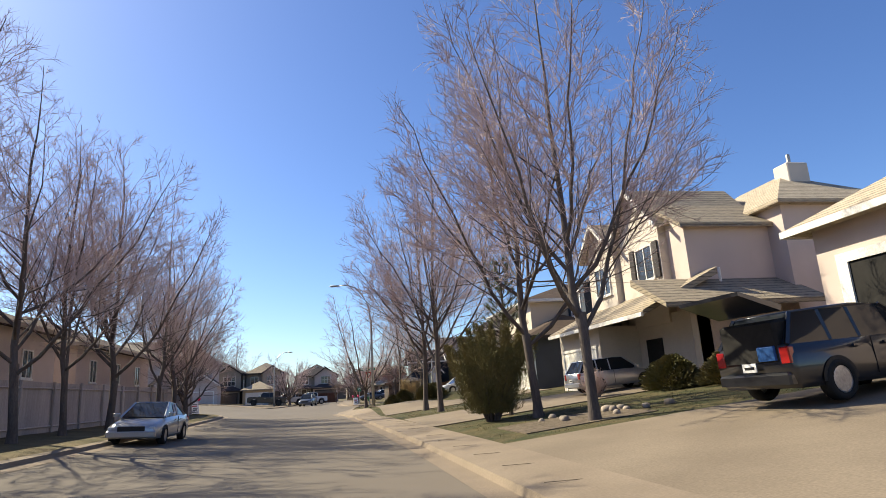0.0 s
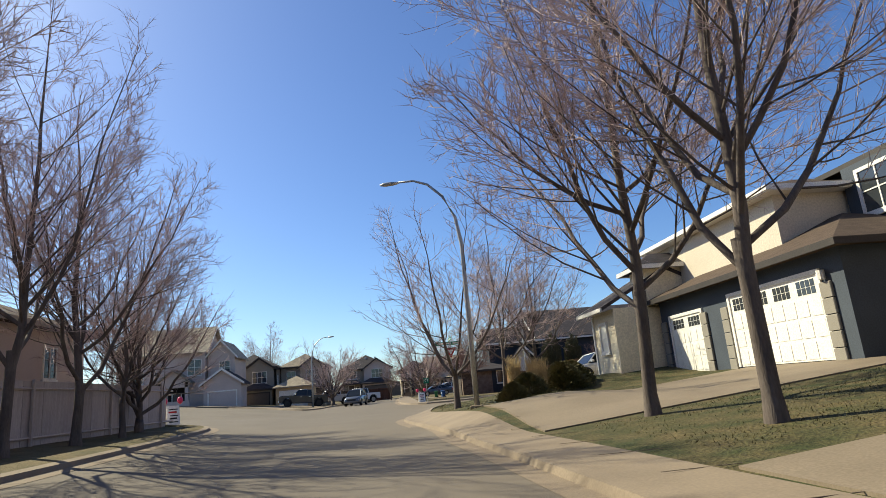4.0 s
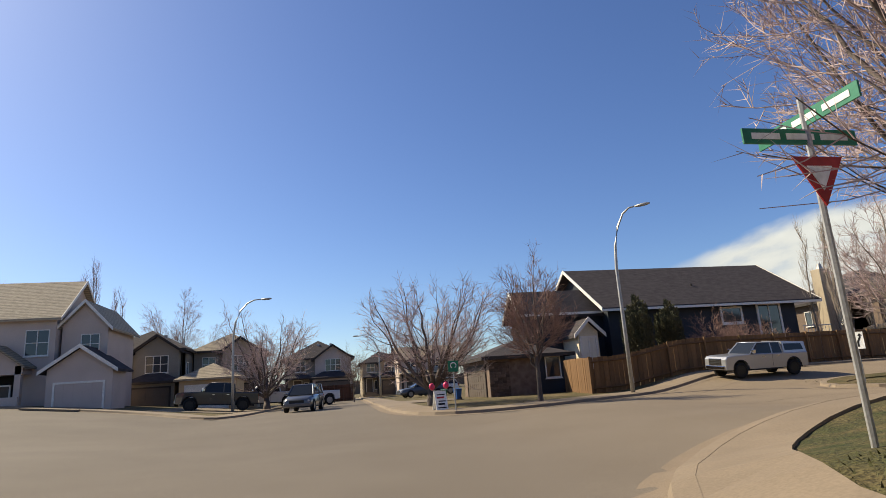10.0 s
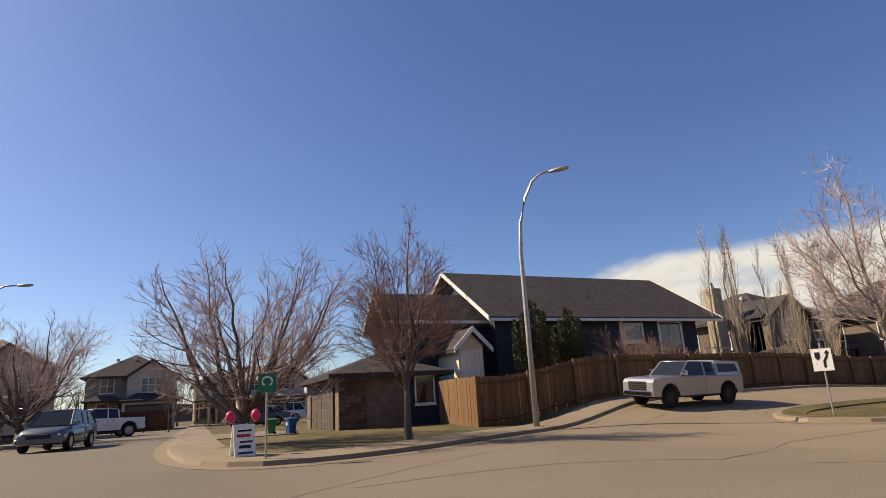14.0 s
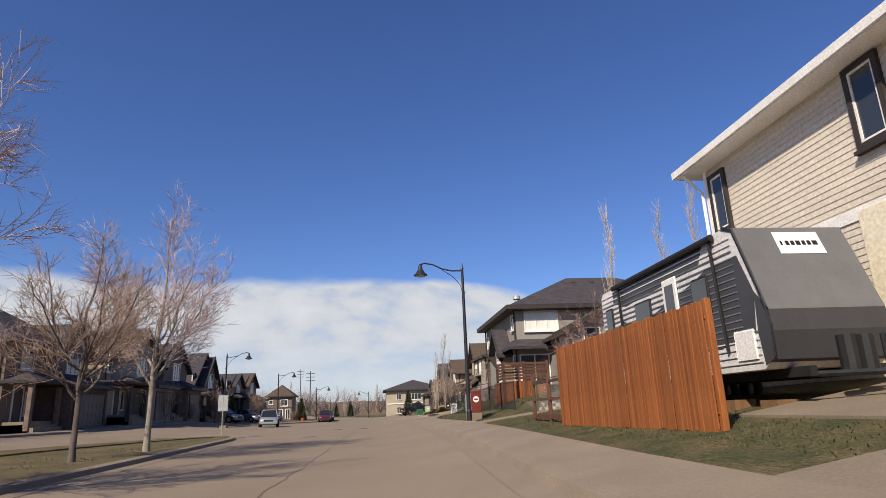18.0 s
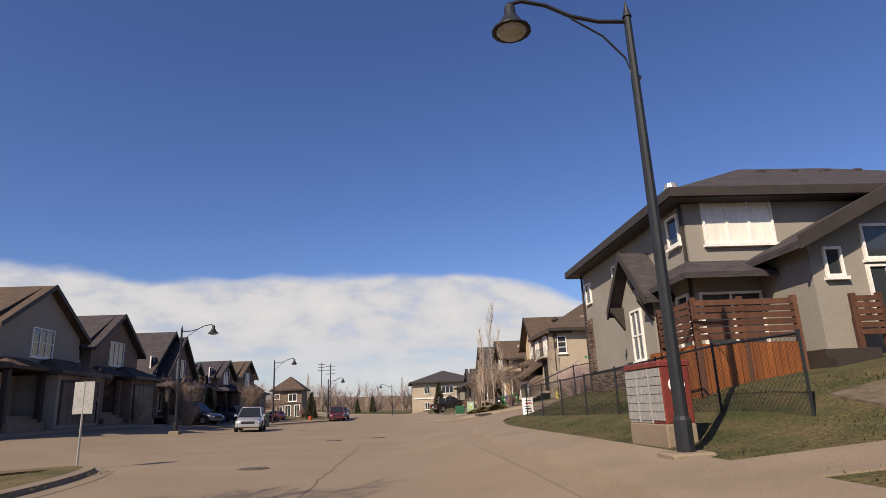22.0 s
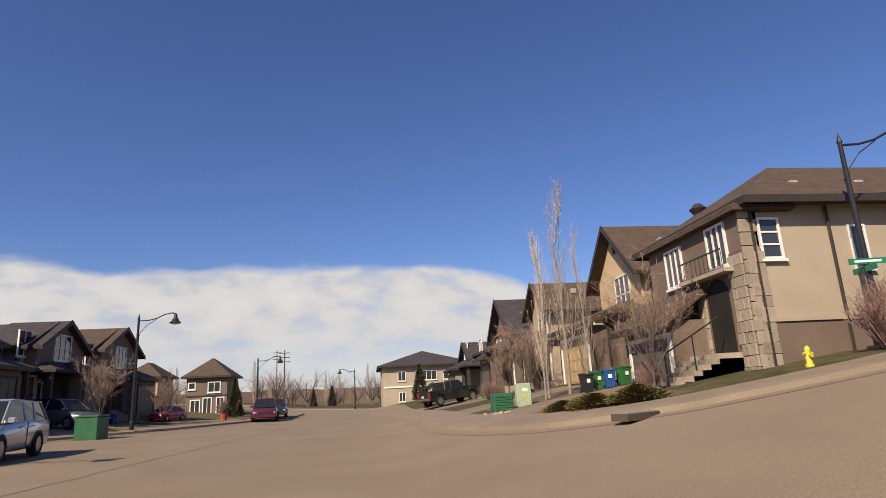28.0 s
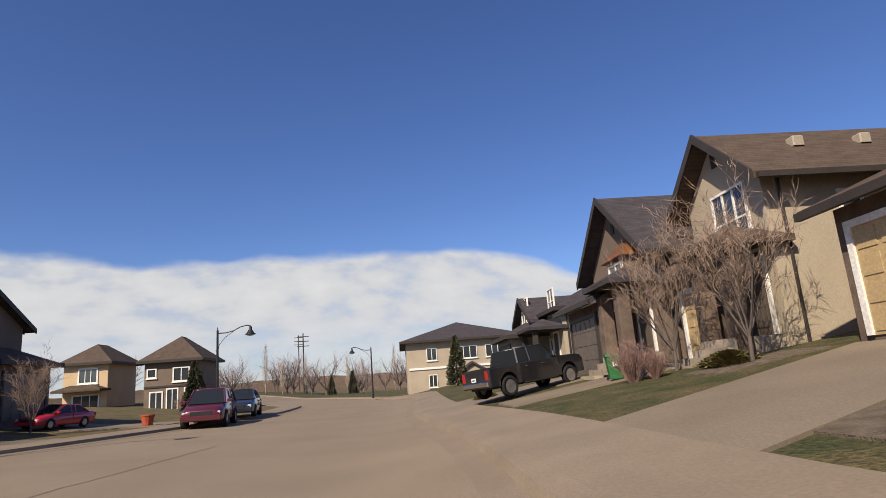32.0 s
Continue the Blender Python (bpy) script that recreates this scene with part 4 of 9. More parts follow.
def ash_meshes(seed, height, spread, fork, limbs, r, secs=22, tert=0.24, shoots=5, bark=None, twig=None, fine=0.0075, leader=True, flat=0.42):
    """A bare ash: ascending limbs, side boughs that turn up and fine shoots, fitted to a height and spread."""
    rnd = random.Random(seed)
    s, tw = Shape(), Shape()
    lean = Vector((rnd.gauss(0, 0.025), rnd.gauss(0, 0.025), 1)).normalized()
    s.tube([Vector((0, 0, -0.3)), Vector((0, 0, 0.12)), Vector((0, 0, 0.5)), lean * fork * 0.6, lean * fork], [r * 1.7, r * 1.3, r * 1.05, r * 0.95, r], 9, False)
    ang = rnd.random() * 6.28
    for i in range(limbs):
        u = 0.10 if leader and i == 0 else (0.55 + 0.45 * rnd.random()) if i % 2 else (0.9 + 0.2 * rnd.random())
        a = ang + 6.283 * i * 0.382 * 1.618 + rnd.gauss(0, 0.25)
        out = Vector((math.cos(a), math.sin(a), 0))
        tall = (height - fork) * (1.0 if u < 0.3 else 1.03 - flat * u * u)
        reach = spread * u * 0.82
        p = lean * (fork * (0.8 + 0.2 * rnd.random()))
        if leader and i:
            p = along(stem, 0.34 * (i - 1) / limbs)[0]
            tall -= (p.z - fork) * 0.85
            reach *= 1.08 - 0.3 * (i - 1) / limbs
        pts, rad = [p], [r * (0.86 if leader and i == 0 else 0.5 - 0.14 * i / limbs if leader else 0.6 - 0.2 * i / limbs)]
        n = 9
        jit = Vector((0, 0, 0))
        for k in range(1, n + 1):
            t = k / n
            jit = jit * 0.7 + Vector((rnd.gauss(0, 0.07), rnd.gauss(0, 0.07), 0))
            pts.append(p + out * reach * t ** 0.8 + Vector((0, 0, tall * t ** 1.12)) + jit)
            rad.append(rad[0] * (1 - t) ** 1.15 + 0.010)
        s.tube(pts, rad, 7, False)
        if i == 0:
            stem = pts
        whole = math.hypot(reach, tall)
        for k in range(secs):
            f = 0.12 + 0.86 * (k + rnd.random()) / secs
            q, d, j = along(pts, f)
            ln = whole * (0.075 + 0.42 * (1 - f) ** 0.9) * rnd.uniform(0.6, 1.2)
            w = side_way(d, radians(rnd.uniform(34, 66)), rnd, out)
            b2, r2 = bough(q, w, ln, max(0.010, rad[j] * 0.36), 0.007, 4 if ln > 1.5 else 3, rnd, 0.5)
            (s if r2[0] > 0.02 else tw).tube(b2, r2, 4, False)
            for _ in range(max(2, int(ln / tert))):
                g = rnd.uniform(0.12, 1.0)
                q3, d3, _j = along(b2, g)
                l3 = (0.5 + 0.38 * ln * (1 - g)) * rnd.uniform(0.6, 1.35)
                b3, r3 = bough(q3, side_way(d3, radians(rnd.uniform(25, 62)), rnd), l3, 0.0085, fine * 0.7, 2, rnd, 0.35)
                tw.tube(b3, r3, 3, False)
                for _k in range(shoots):
                    q4, d4, _j = along(b3, rnd.uniform(0.15, 1.0))
                    w4 = side_way(d4, radians(rnd.uniform(22, 60)), rnd) + Vector((0, 0, 0.12))
                    shoot(tw, q4, q4 + w4.normalized() * rnd.uniform(0.2, 0.6), fine)
    return s.mesh("trunk", bark or BARK, True), tw.mesh("crown", twig or TWIG)


def poplar_meshes(seed, height, stems=1, bark=None, twig=None):
    rnd = random.Random(seed)
    s, tw = Shape(), Shape()
    for k in range(stems):
        x, y = rnd.gauss(0, 0.3) * (stems > 1), rnd.gauss(0, 0.3) * (stems > 1)
        h = height * rnd.uniform(0.8, 1)
        pts = [Vector((x + rnd.gauss(0, 0.03) * i, y + rnd.gauss(0, 0.03) * i, h * i / 6 - (0.3 if i == 0 else 0))) for i in range(7)]
        s.tube(pts, [0.062 * (1 - 0.9 * i / 6) + 0.008 for i in range(7)], 6, False)
        for i in range(80):
            f = rnd.uniform(0.1, 0.97)
            j = int(f * 6)
            q = pts[j].lerp(pts[min(6, j + 1)], f * 6 - j)
            a, l = rnd.random() * 6.283, (0.6 + 1.5 * (1 - f)) * rnd.uniform(0.6, 1.1)
            p1 = q + Vector((math.cos(a) * 0.22, math.sin(a) * 0.22, 0.5)) * l
            p2 = q + Vector((math.cos(a) * 0.30, math.sin(a) * 0.30, 1.1)) * l
            tw.tube([q, p1, p2], [0.010, 0.007, 0.004], 3, False)
            for _ in range(4):
                o = q.lerp(p1, rnd.random()) if rnd.random() < 0.5 else p1.lerp(p2, rnd.random())
                tw.tube([o, o + Vector((rnd.gauss(0, 0.12), rnd.gauss(0, 0.12), rnd.uniform(0.25, 0.6)))], [0.0055, 0.003], 3, False)
    return s.mesh("trunk", bark or BARK_PALE, True), tw.mesh("crown", twig or TWIG_TAN)


def shrub_mesh(seed, r, h, count, twig):
    rnd = random.Random(seed)
    tw = Shape()
    for i in range(count):
        a, t = rnd.random() * 6.283, rnd.uniform(0.1, 1.0)
        e = Vector((math.cos(a) * r * t, math.sin(a) * r * t, h * rnd.uniform(0.55, 1.0) * (1.15 - 0.4 * t)))
        b = Vector((e.x * 0.15, e.y * 0.15, -0.05))
        m = b.lerp(e, 0.5) + Vector((rnd.gauss(0, 0.06), rnd.gauss(0, 0.06), 0.08))
        tw.tube([b, m, e], [0.012, 0.009, 0.004], 3, False)
        for _ in range(5):
            o = m.lerp(e, rnd.random())
            tw.tube([o, o + Vector((rnd.gauss(0, 0.13), rnd.gauss(0, 0.13), rnd.uniform(0.05, 0.3)))], [0.006, 0.003], 3, False)
    return tw.mesh("twigs", twig)


def evergreen_mesh(seed, profile, count, size, mat, up=0.2):
    """Needle sprays over a crown; profile: rows of height and radius."""
    rnd = random.Random(seed)
    s = Shape()
    hs = [p[0] for p in profile]
    for i in range(count):
        z = rnd.uniform(hs[0], hs[-1])
        j = max(k for k in range(len(profile) - 1) if profile[k][0] <= z)
        f = (z - profile[j][0]) / (profile[j + 1][0] - profile[j][0])
        rr = profile[j][1] * (1 - f) + profile[j + 1][1] * f
        a = rnd.random() * 6.283
        t = math.sqrt(rnd.uniform(0.25, 1.0)) * rnd.uniform(0.85, 1.12)
        lump = 1 + 0.18 * math.sin(a * 3 + seed) * math.sin(z * 3.1 + seed)
        c = Vector((math.cos(a) * rr * t * lump, math.sin(a) * rr * t * lump, z))
        out = Vector((math.cos(a), math.sin(a), up + rnd.gauss(0, 0.35))).normalized()
        side = out.cross(Vector((0, 0, 1))).normalized()
        l, w = size * rnd.uniform(0.6, 1.4), size * rnd.uniform(0.22, 0.4)
        for k in range(2):
            sd = (Matrix.Rotation(rnd.random() * 3.14, 3, out) @ side)
            s.poly(c - out * l * 0.3, c + sd * w + out * l * 0.2, c + out * l, c - sd * w + out * l * 0.25)
    return s.mesh("foliage", mat)


def plume_mesh(seed, plumes, count, size, mat, slim=1.0):
    """A ragged evergreen of many leaning plumes: rows of foot x, y, lean x, y, height, radius."""
    rnd = random.Random(seed)
    s = Shape()
    for px, py, lx, ly, hh, rr in plumes:
        for _ in range(count):
            f = rnd.random() ** 0.8
            z = 0.35 + f * (hh - 0.35)
            r = rr * (1.05 - f) ** 0.6 * math.sqrt(rnd.random())
            a = rnd.random() * 6.283
            c = Vector((px + lx * f + math.cos(a) * r, py + ly * f + math.sin(a) * r, z))
            out = Vector((math.cos(a) * 0.6 + lx * 0.3 + rnd.gauss(0, 0.3), math.sin(a) * 0.6 + ly * 0.3 + rnd.gauss(0, 0.3), 1.0 + rnd.gauss(0, 0.4))).normalized()
            side = out.cross(Vector((rnd.gauss(0, 1), rnd.gauss(0, 1), 0.3))).normalized()
            l, w = size * rnd.uniform(0.6, 1.5), size * slim * rnd.uniform(0.16, 0.3)
            s.poly(c - out * l * 0.3, c + side * w + out * l * 0.2, c + out * l, c - side * w + out * l * 0.25)
    return s.mesh("foliage", mat)


TREES = {
    "broad_a": ash_meshes(3, 15.5, 5.2, 3.0, 8, 0.145), "broad_b": ash_meshes(8, 15.5, 6.2, 2.8, 8, 0.15, flat=0.5), "broad_c": ash_meshes(14, 13.0, 5.4, 2.0, 7, 0.15),
    "wide_ash": ash_meshes(18, 10.6, 4.9, 1.6, 7, 0.115, 16, 0.3, 4, flat=0.5), "corner_ash": ash_meshes(23, 10.4, 4.9, 1.35, 6, 0.115, 16, 0.3, 4, leader=False, flat=0.4),
    "vase": ash_meshes(21, 7.0, 3.3, 0.8, 11, 0.17, 13, 0.18, 5, leader=False), "oval": ash_meshes(33, 7.2, 1.7, 1.4, 8, 0.11, 17, 0.17, 6, twig=TWIG_RED),
    "young": ash_meshes(41, 9.2, 2.9, 2.3, 8, 0.10, 19, 0.22, 5, BARK_PALE, TWIG, flat=0.45), "young_b": ash_meshes(47, 7.4, 3.1, 2.0, 8, 0.09, 19, 0.22, 5, BARK, TWIG_BROWN, flat=0.55),
    "clump": ash_meshes(52, 8.0, 3.6, 0.6, 12, 0.15, 13, 0.2, 5), "small": tree_meshes(61, 4.2, 0.7, 7, 0.06, wide=0.5, twig=TWIG_BROWN, kids=(0, 6, 5, 3), fine=2),
    "bush": ash_meshes(64, 4.6, 2.5, 0.35, 11, 0.08, 12, 0.17, 5, twig=TWIG_RED, flat=0.5),
    "poplar": poplar_meshes(71, 11.0), "poplar_b": poplar_meshes(73, 9.0), "poplar_c": poplar_meshes(79, 10.0, 2),
    "dark_poplar": poplar_meshes(83, 11.0, 3, BARK, TWIG),
    "far_a": tree_meshes(91, 8.0, 0.9, 8, 0.16, wide=0.6, kids=(0, 6, 5, 3), fine=0, top=3), "far_b": tree_meshes(93, 9.0, 1.2, 7, 0.17, wide=0.5, kids=(0, 7, 5, 3), fine=0, top=3),
}


def tree(kind, x, y, label, scale=1.0, turn=0.0, group="bare street trees", name="tree", wide=1.0, z=None):
    ob = thing(name, Matrix.Translation((x, y, land(x, y) + 0.08 if z is None else z)) @ Matrix.Rotation(radians(turn), 4, "Z") @ Matrix.Diagonal((scale * wide, scale * wide, scale, 1)), label, "tree", group)
    trunk, crown = TREES[kind]
    part("trunk", trunk, None, ob)
    tagged(part("crown", crown, None, ob), kind="stuff")
    return ob


def shrub(x, y, mesh, label, group="", name="shrub", scale=1.0, turn=0.0, flat=1.0):
    ob = thing(name, Matrix.Translation((x, y, land(x, y) + 0.08)) @ Matrix.Rotation(radians(turn), 4, "Z") @ Matrix.Diagonal((scale, scale, scale * flat, 1)), label, "shrub", group)
    tagged(part("foliage", mesh, None, ob), kind="stuff")
    return ob


# ---- vehicles ----


def wheel_parts(par, x, y, r, w, rim, out):
    n = 20
    ty = Shape()
    ring = [(r * 0.66, -w / 2), (r * 0.93, -w / 2), (r, -w / 2 + 0.04), (r, w / 2 - 0.04), (r * 0.93, w / 2), (r * 0.66, w / 2)]
    ty.loft([[(math.cos(2 * math.pi * i / n) * q, d, math.sin(2 * math.pi * i / n) * q) for q, d in ring] for i in range(n)] + [[(q, d, 0.0) for q, d in ring]], False)
    wh = part("wheel", ty, RUBBER, par, "black rubber tyre", True, (x, y, r))
    rm = Shape()
    e = out * (w / 2 - 0.03)
    rm.loft([[(math.cos(2 * math.pi * i / n) * r * q, d, math.sin(2 * math.pi * i / n) * r * q) for i in range(n)] for q, d in ((0.67, e + out * 0.015), (0.60, e + out * 0.02), (0.57, e - out * 0.04), (0.10, e - out * 0.04))])
    for k in range(6):
        a = 2 * math.pi * k / 6
        c, sn = math.cos(a), math.sin(a)
        q = [(c * r * 0.1 - sn * 0.05, sn * r * 0.1 + c * 0.05), (c * r * 0.6 - sn * 0.028, sn * r * 0.6 + c * 0.028), (c * r * 0.6 + sn * 0.028, sn * r * 0.6 - c * 0.028), (c * r * 0.1 + sn * 0.05, sn * r * 0.1 - c * 0.05)]
        rm.loft([[(u, e - out * 0.035, v) for u, v in q], [(u, e + out * 0.012, v) for u, v in q]])
    part("rim", rm, rim, wh)


def body_loft(sections):
    """Rings across the body: x, half width at sill, at belt, z low, z belt, z high, half width at top."""
    rings = []
    for x, ws, wb, z0, z1, z2, wt in sections:
        half = [(ws * 0.96, z0), (ws, z0 + 0.10), (wb, (z0 + z1) / 2), (wb * 0.985, z1), (wt, z2 - 0.03), (wt * 0.92, z2)]
        ring = [(x, -y, z) for y, z in reversed(half)] + [(x, y, z) for y, z in half]
        rings.append(ring[::-1])
    return Shape().loft(rings)


def pickup_body(h, w, r, axles):
    """The lower body of a truck: its side outline with wheel openings, taken across the width with softened edges."""

    def outline(inset, lift):
        e = inset
        top = [(-h + e, 0.62), (-h + e, 1.31 - e), (-1.16, 1.33 - e), (1.12, 1.38 - e), (1.3, 1.37 - e), (h - 0.4, 1.33 - e), (h - 0.12 - e, 1.27 - e), (h - e, 1.12), (h - e, 0.62)]
        low = []
        for x in axles:
            a = [(x + math.cos(math.pi * i / 8) * (r * 1.2 - lift), 0.50 + math.sin(math.pi * i / 8) * (r * 1.24 - lift)) for i in range(9)]
            low += a
        return top + [(h - e - 0.02, 0.52)] + low + [(-h + e + 0.02, 0.52)]

    return Shape().loft([[(x, y, z) for x, z in outline(i, l)] for y, i, l in ((-w, 0.05, 0.0), (-w + 0.05, 0.0, 0.0), (w - 0.05, 0.0, 0.0), (w, 0.05, 0.0))])


def vehicle(kind, m, colour, label, rim=None, topper=False, tail=False):
    """A parked car; its nose points to +x. kind: sedan, suv, pickup or van."""
    ob = thing({"pickup": "pickup_truck", "sedan": "car", "suv": "car", "van": "minivan"}[kind], m, label, "car" if kind != "pickup" else "truck", "parked vehicles")
    rim = rim or RIM
    L, W, H, hood, belt, gc, r = {"sedan": (4.6, 1.78, 1.45, 0.92, 0.95, 0.22, 0.32), "suv": (4.6, 1.84, 1.68, 1.02, 1.06, 0.26, 0.36), "pickup": (5.7, 2.0, 1.96, 1.32, 1.30, 0.46, 0.44), "van": (5.0, 1.95, 1.75, 1.05, 1.06, 0.24, 0.34)}[kind]
    h, w = L / 2, W / 2
    if kind == "pickup":
        secs = [(-h, w * 0.93, w * 0.97, gc + 0.12, 0.95, 1.24, w * 0.93), (-h + 0.1, w * 0.97, w, gc + 0.02, 0.95, 1.30, w * 0.95), (-0.5, w * 0.98, w, gc, 0.95, 1.30, w * 0.96), (1.0, w * 0.98, w, gc, 0.98, 1.30, w * 0.95), (1.3, w * 0.98, w, gc, 1.02, 1.36, w * 0.94), (h - 0.45, w * 0.97, w * 0.99, gc + 0.02, 1.04, 1.36, w * 0.93), (h - 0.08, w * 0.96, w * 0.98, gc + 0.04, 1.04, 1.33, w * 0.92), (h, w * 0.94, w * 0.96, gc + 0.08, 1.02, 1.29, w * 0.90)]
        cab = [(-1.14, 1.32, w * 0.94), (-1.06, 1.95, w * 0.80), (0.52, 2.0, w * 0.80), (1.14, 1.38, w * 0.94)]
    elif kind == "sedan":
        secs = [(-h, w * 0.86, w * 0.90, 0.34, 0.72, 0.92, w * 0.80), (-h + 0.18, w * 0.94, w * 0.97, 0.24, 0.74, 0.99, w * 0.84), (-h + 0.9, w * 0.97, w, gc, 0.75, 0.99, w * 0.88), (0.0, w * 0.98, w, gc, 0.74, 0.96, w * 0.92), (h - 1.3, w * 0.98, w, gc, 0.72, 0.92, w * 0.88), (h - 0.35, w * 0.95, w * 0.96, 0.24, 0.66, 0.80, w * 0.78), (h - 0.05, w * 0.84, w * 0.86, 0.28, 0.58, 0.70, w * 0.66), (h, w * 0.76, w * 0.78, 0.34, 0.54, 0.64, w * 0.58)]
        cab = [(-1.72, 0.97, w * 0.86), (-0.98, 1.40, w * 0.68), (0.10, 1.45, w * 0.68), (1.12, 0.94, w * 0.86)]
    else:
        secs = [(-h, w * 0.88, w * 0.92, 0.40, 0.86, belt, w * 0.84), (-h + 0.12, w * 0.95, w * 0.98, 0.30, 0.86, belt + 0.02, w * 0.88), (0.0, w * 0.98, w, gc, 0.84, belt, w * 0.92), (h - 1.25, w * 0.98, w, gc, 0.82, hood, w * 0.90), (h - 0.30, w * 0.95, w * 0.96, gc + 0.04, 0.76, hood - 0.12, w * 0.80), (h - 0.05, w * 0.86, w * 0.88, gc + 0.08, 0.66, hood - 0.24, w * 0.70), (h, w * 0.80, w * 0.82, gc + 0.12, 0.60, hood - 0.30, w * 0.64)]
        cab = [(-h + 0.05, belt, w * 0.86), (-h + 0.42, H - 0.06, w * 0.70), (-0.2, H, w * 0.72), (0.42, H - 0.04, w * 0.71), (1.18 + 0.1 * (kind == "van"), belt - 0.02, w * 0.88)]
    if kind == "pickup":
        body = part("body", pickup_body(h, w, r, (1.85, -1.80)), colour, ob)
        part("underbody", Shape().box(-h + 0.3, h - 0.3, -w * 0.8, w * 0.8, 0.42, 0.95), PLASTIC_BLACK, ob, "dark chassis")
        for sgn in (-1, 1):
            part("side_step", Shape().tube([(-0.95, sgn * (w + 0.02), 0.46), (1.05, sgn * (w + 0.02), 0.46)], 0.05, 6), PLASTIC_BLACK, ob, "black side step")
    else:
        body = part("body", body_loft(secs), colour, ob, "", True)
    # glass house: side glass between belt and roof, and a painted roof
    zb = min(cab[0][1], cab[-1][1])
    wb = cab[0][2]
    low = [(x, z, ww) for x, z, ww in cab]
    left = [(x, -ww, z) for x, z, ww in low]
    right = [(x, ww, z) for x, z, ww in low]
    core = Shape().loft([[(x, y * 0.94, z * 0.99) for x, y, z in left], [(x, y * 0.94, z * 0.99) for x, y, z in right]])
    part("cabin", core, INNER_SHADE, ob, "dark cabin interior")
    for pts in (left, right):
        part("side_window", Shape().loft([[(x, y, z) for x, y, z in pts], [(x, y * 0.975, z) for x, y, z in pts]]), CAR_GLASS, ob, "dark tinted side windows")
    for nm, i in (("rear_window", 0), ("windscreen", len(low) - 2)):
        a, b = low[i], low[i + 1]
        part(nm, Shape().loft([[(a[0] + e, -a[2], a[1]), (a[0] + e, a[2], a[1]), (b[0] + e, b[2], b[1]), (b[0] + e, -b[2], b[1])] for e in ((0.0, 0.02) if i == 0 else (0.0, -0.02))]), CAR_GLASS, ob, "dark glass")
    rf = Shape()
    top = low[1:-1]
    up = [[(x, -ww * 1.012, z + 0.006), (x, -ww * 0.8, z + 0.035), (x, ww * 0.8, z + 0.035), (x, ww * 1.012, z + 0.006), (x, ww * 0.9, z - 0.05), (x, -ww * 0.9, z - 0.05)] for x, z, ww in top]
    part("roof", rf.loft(up), colour, ob, "", True)
    for sgn in (-1, 1):
        for (xa, za, wa), (xb, zb2, wb2) in ((low[0], low[1]), (low[-1], low[-2])):
            part("pillar", Shape().tube([(xa, sgn * wa * 1.005, za), (xb, sgn * wb2 * 1.005, zb2)], 0.045, 4), colour, ob)
        for f in ((0.30, 0.62) if kind != "pickup" else (0.42,)):
            xm = low[1][0] + (low[-2][0] - low[1][0]) * f
            part("pillar", Shape().tube([(xm, sgn * wb * 1.0, zb + 0.02), (xm, sgn * low[1][2] * 1.01, low[1][1])], 0.04, 4), colour, ob)
    ax = {"pickup": (1.85, -1.80), "sedan": (1.38, -1.32), "suv": (1.40, -1.30), "van": (1.55, -1.45)}[kind]
    for x in ax:
        for sgn in (-1, 1):
            arch = Shape()
            n2 = 12
            pts = [(x + math.cos(math.pi * i / n2) * r * 1.18, sgn * (w + 0.004), r + math.sin(math.pi * i / n2) * r * 1.16) for i in range(n2 + 1)]
            arch.poly(*(pts if sgn < 0 else pts[::-1]))
            if kind != "pickup":
                part("wheel_arch", arch, PLASTIC_BLACK, ob)
            else:
                part("fender_flare", Shape().tube([(x + math.cos(math.pi * i / 10) * r * 1.22, sgn * (w - 0.01), 0.50 + math.sin(math.pi * i / 10) * r * 1.26) for i in range(11)], 0.03, 5), PLASTIC_BLACK, ob, "black wheel flare")
            wheel_parts(ob, x, sgn * (w - 0.09), r, 0.24, rim, sgn)
    f0 = secs[-1]
    # nose and tail fittings
    zl = (f0[3] + f0[5]) / 2 + (0.10 if kind == "pickup" else 0.08)
    part("grille", Shape().box(h - 0.03, h + 0.025, -w * (0.58 if kind == "pickup" else 0.5), w * (0.58 if kind == "pickup" else 0.5), zl - (0.22 if kind == "pickup" else 0.14), zl + (0.16 if kind == "pickup" else 0.1), 0.02), CHROME if kind == "pickup" else PLASTIC_BLACK, ob)
    if kind == "pickup":
        for i in range(4):
            part("grille_slot", Shape().box(h + 0.02, h + 0.032, -w * 0.54, w * 0.54, zl - 0.19 + i * 0.09, zl - 0.13 + i * 0.09), PLASTIC_BLACK, ob)
    for sgn in (-1, 1):
        part("headlight", Shape().box(h - 0.22, h - 0.02, min(sgn * w * 0.52, sgn * w * 0.86), max(sgn * w * 0.52, sgn * w * 0.86), zl - 0.06, zl + 0.09, 0.03), HEADLIGHT, ob)
        part("tail_light", Shape().box(-h - 0.015, -h + 0.12, min(sgn * w * 0.70, sgn * w * 0.93), max(sgn * w * 0.70, sgn * w * 0.93), secs[0][4] - 0.12, secs[0][5] - 0.03, 0.02), TAIL, ob)
        part("mirror", Shape().box(low[-1][0] - 0.28, low[-1][0] - 0.10, min(sgn * w * 0.95, sgn * (w + 0.16)), max(sgn * w * 0.95, sgn * (w + 0.16)), low[-1][1] + 0.02, low[-1][1] + (0.26 if kind == "pickup" else 0.16), 0.03), colour if kind != "pickup" else CHROME, ob)
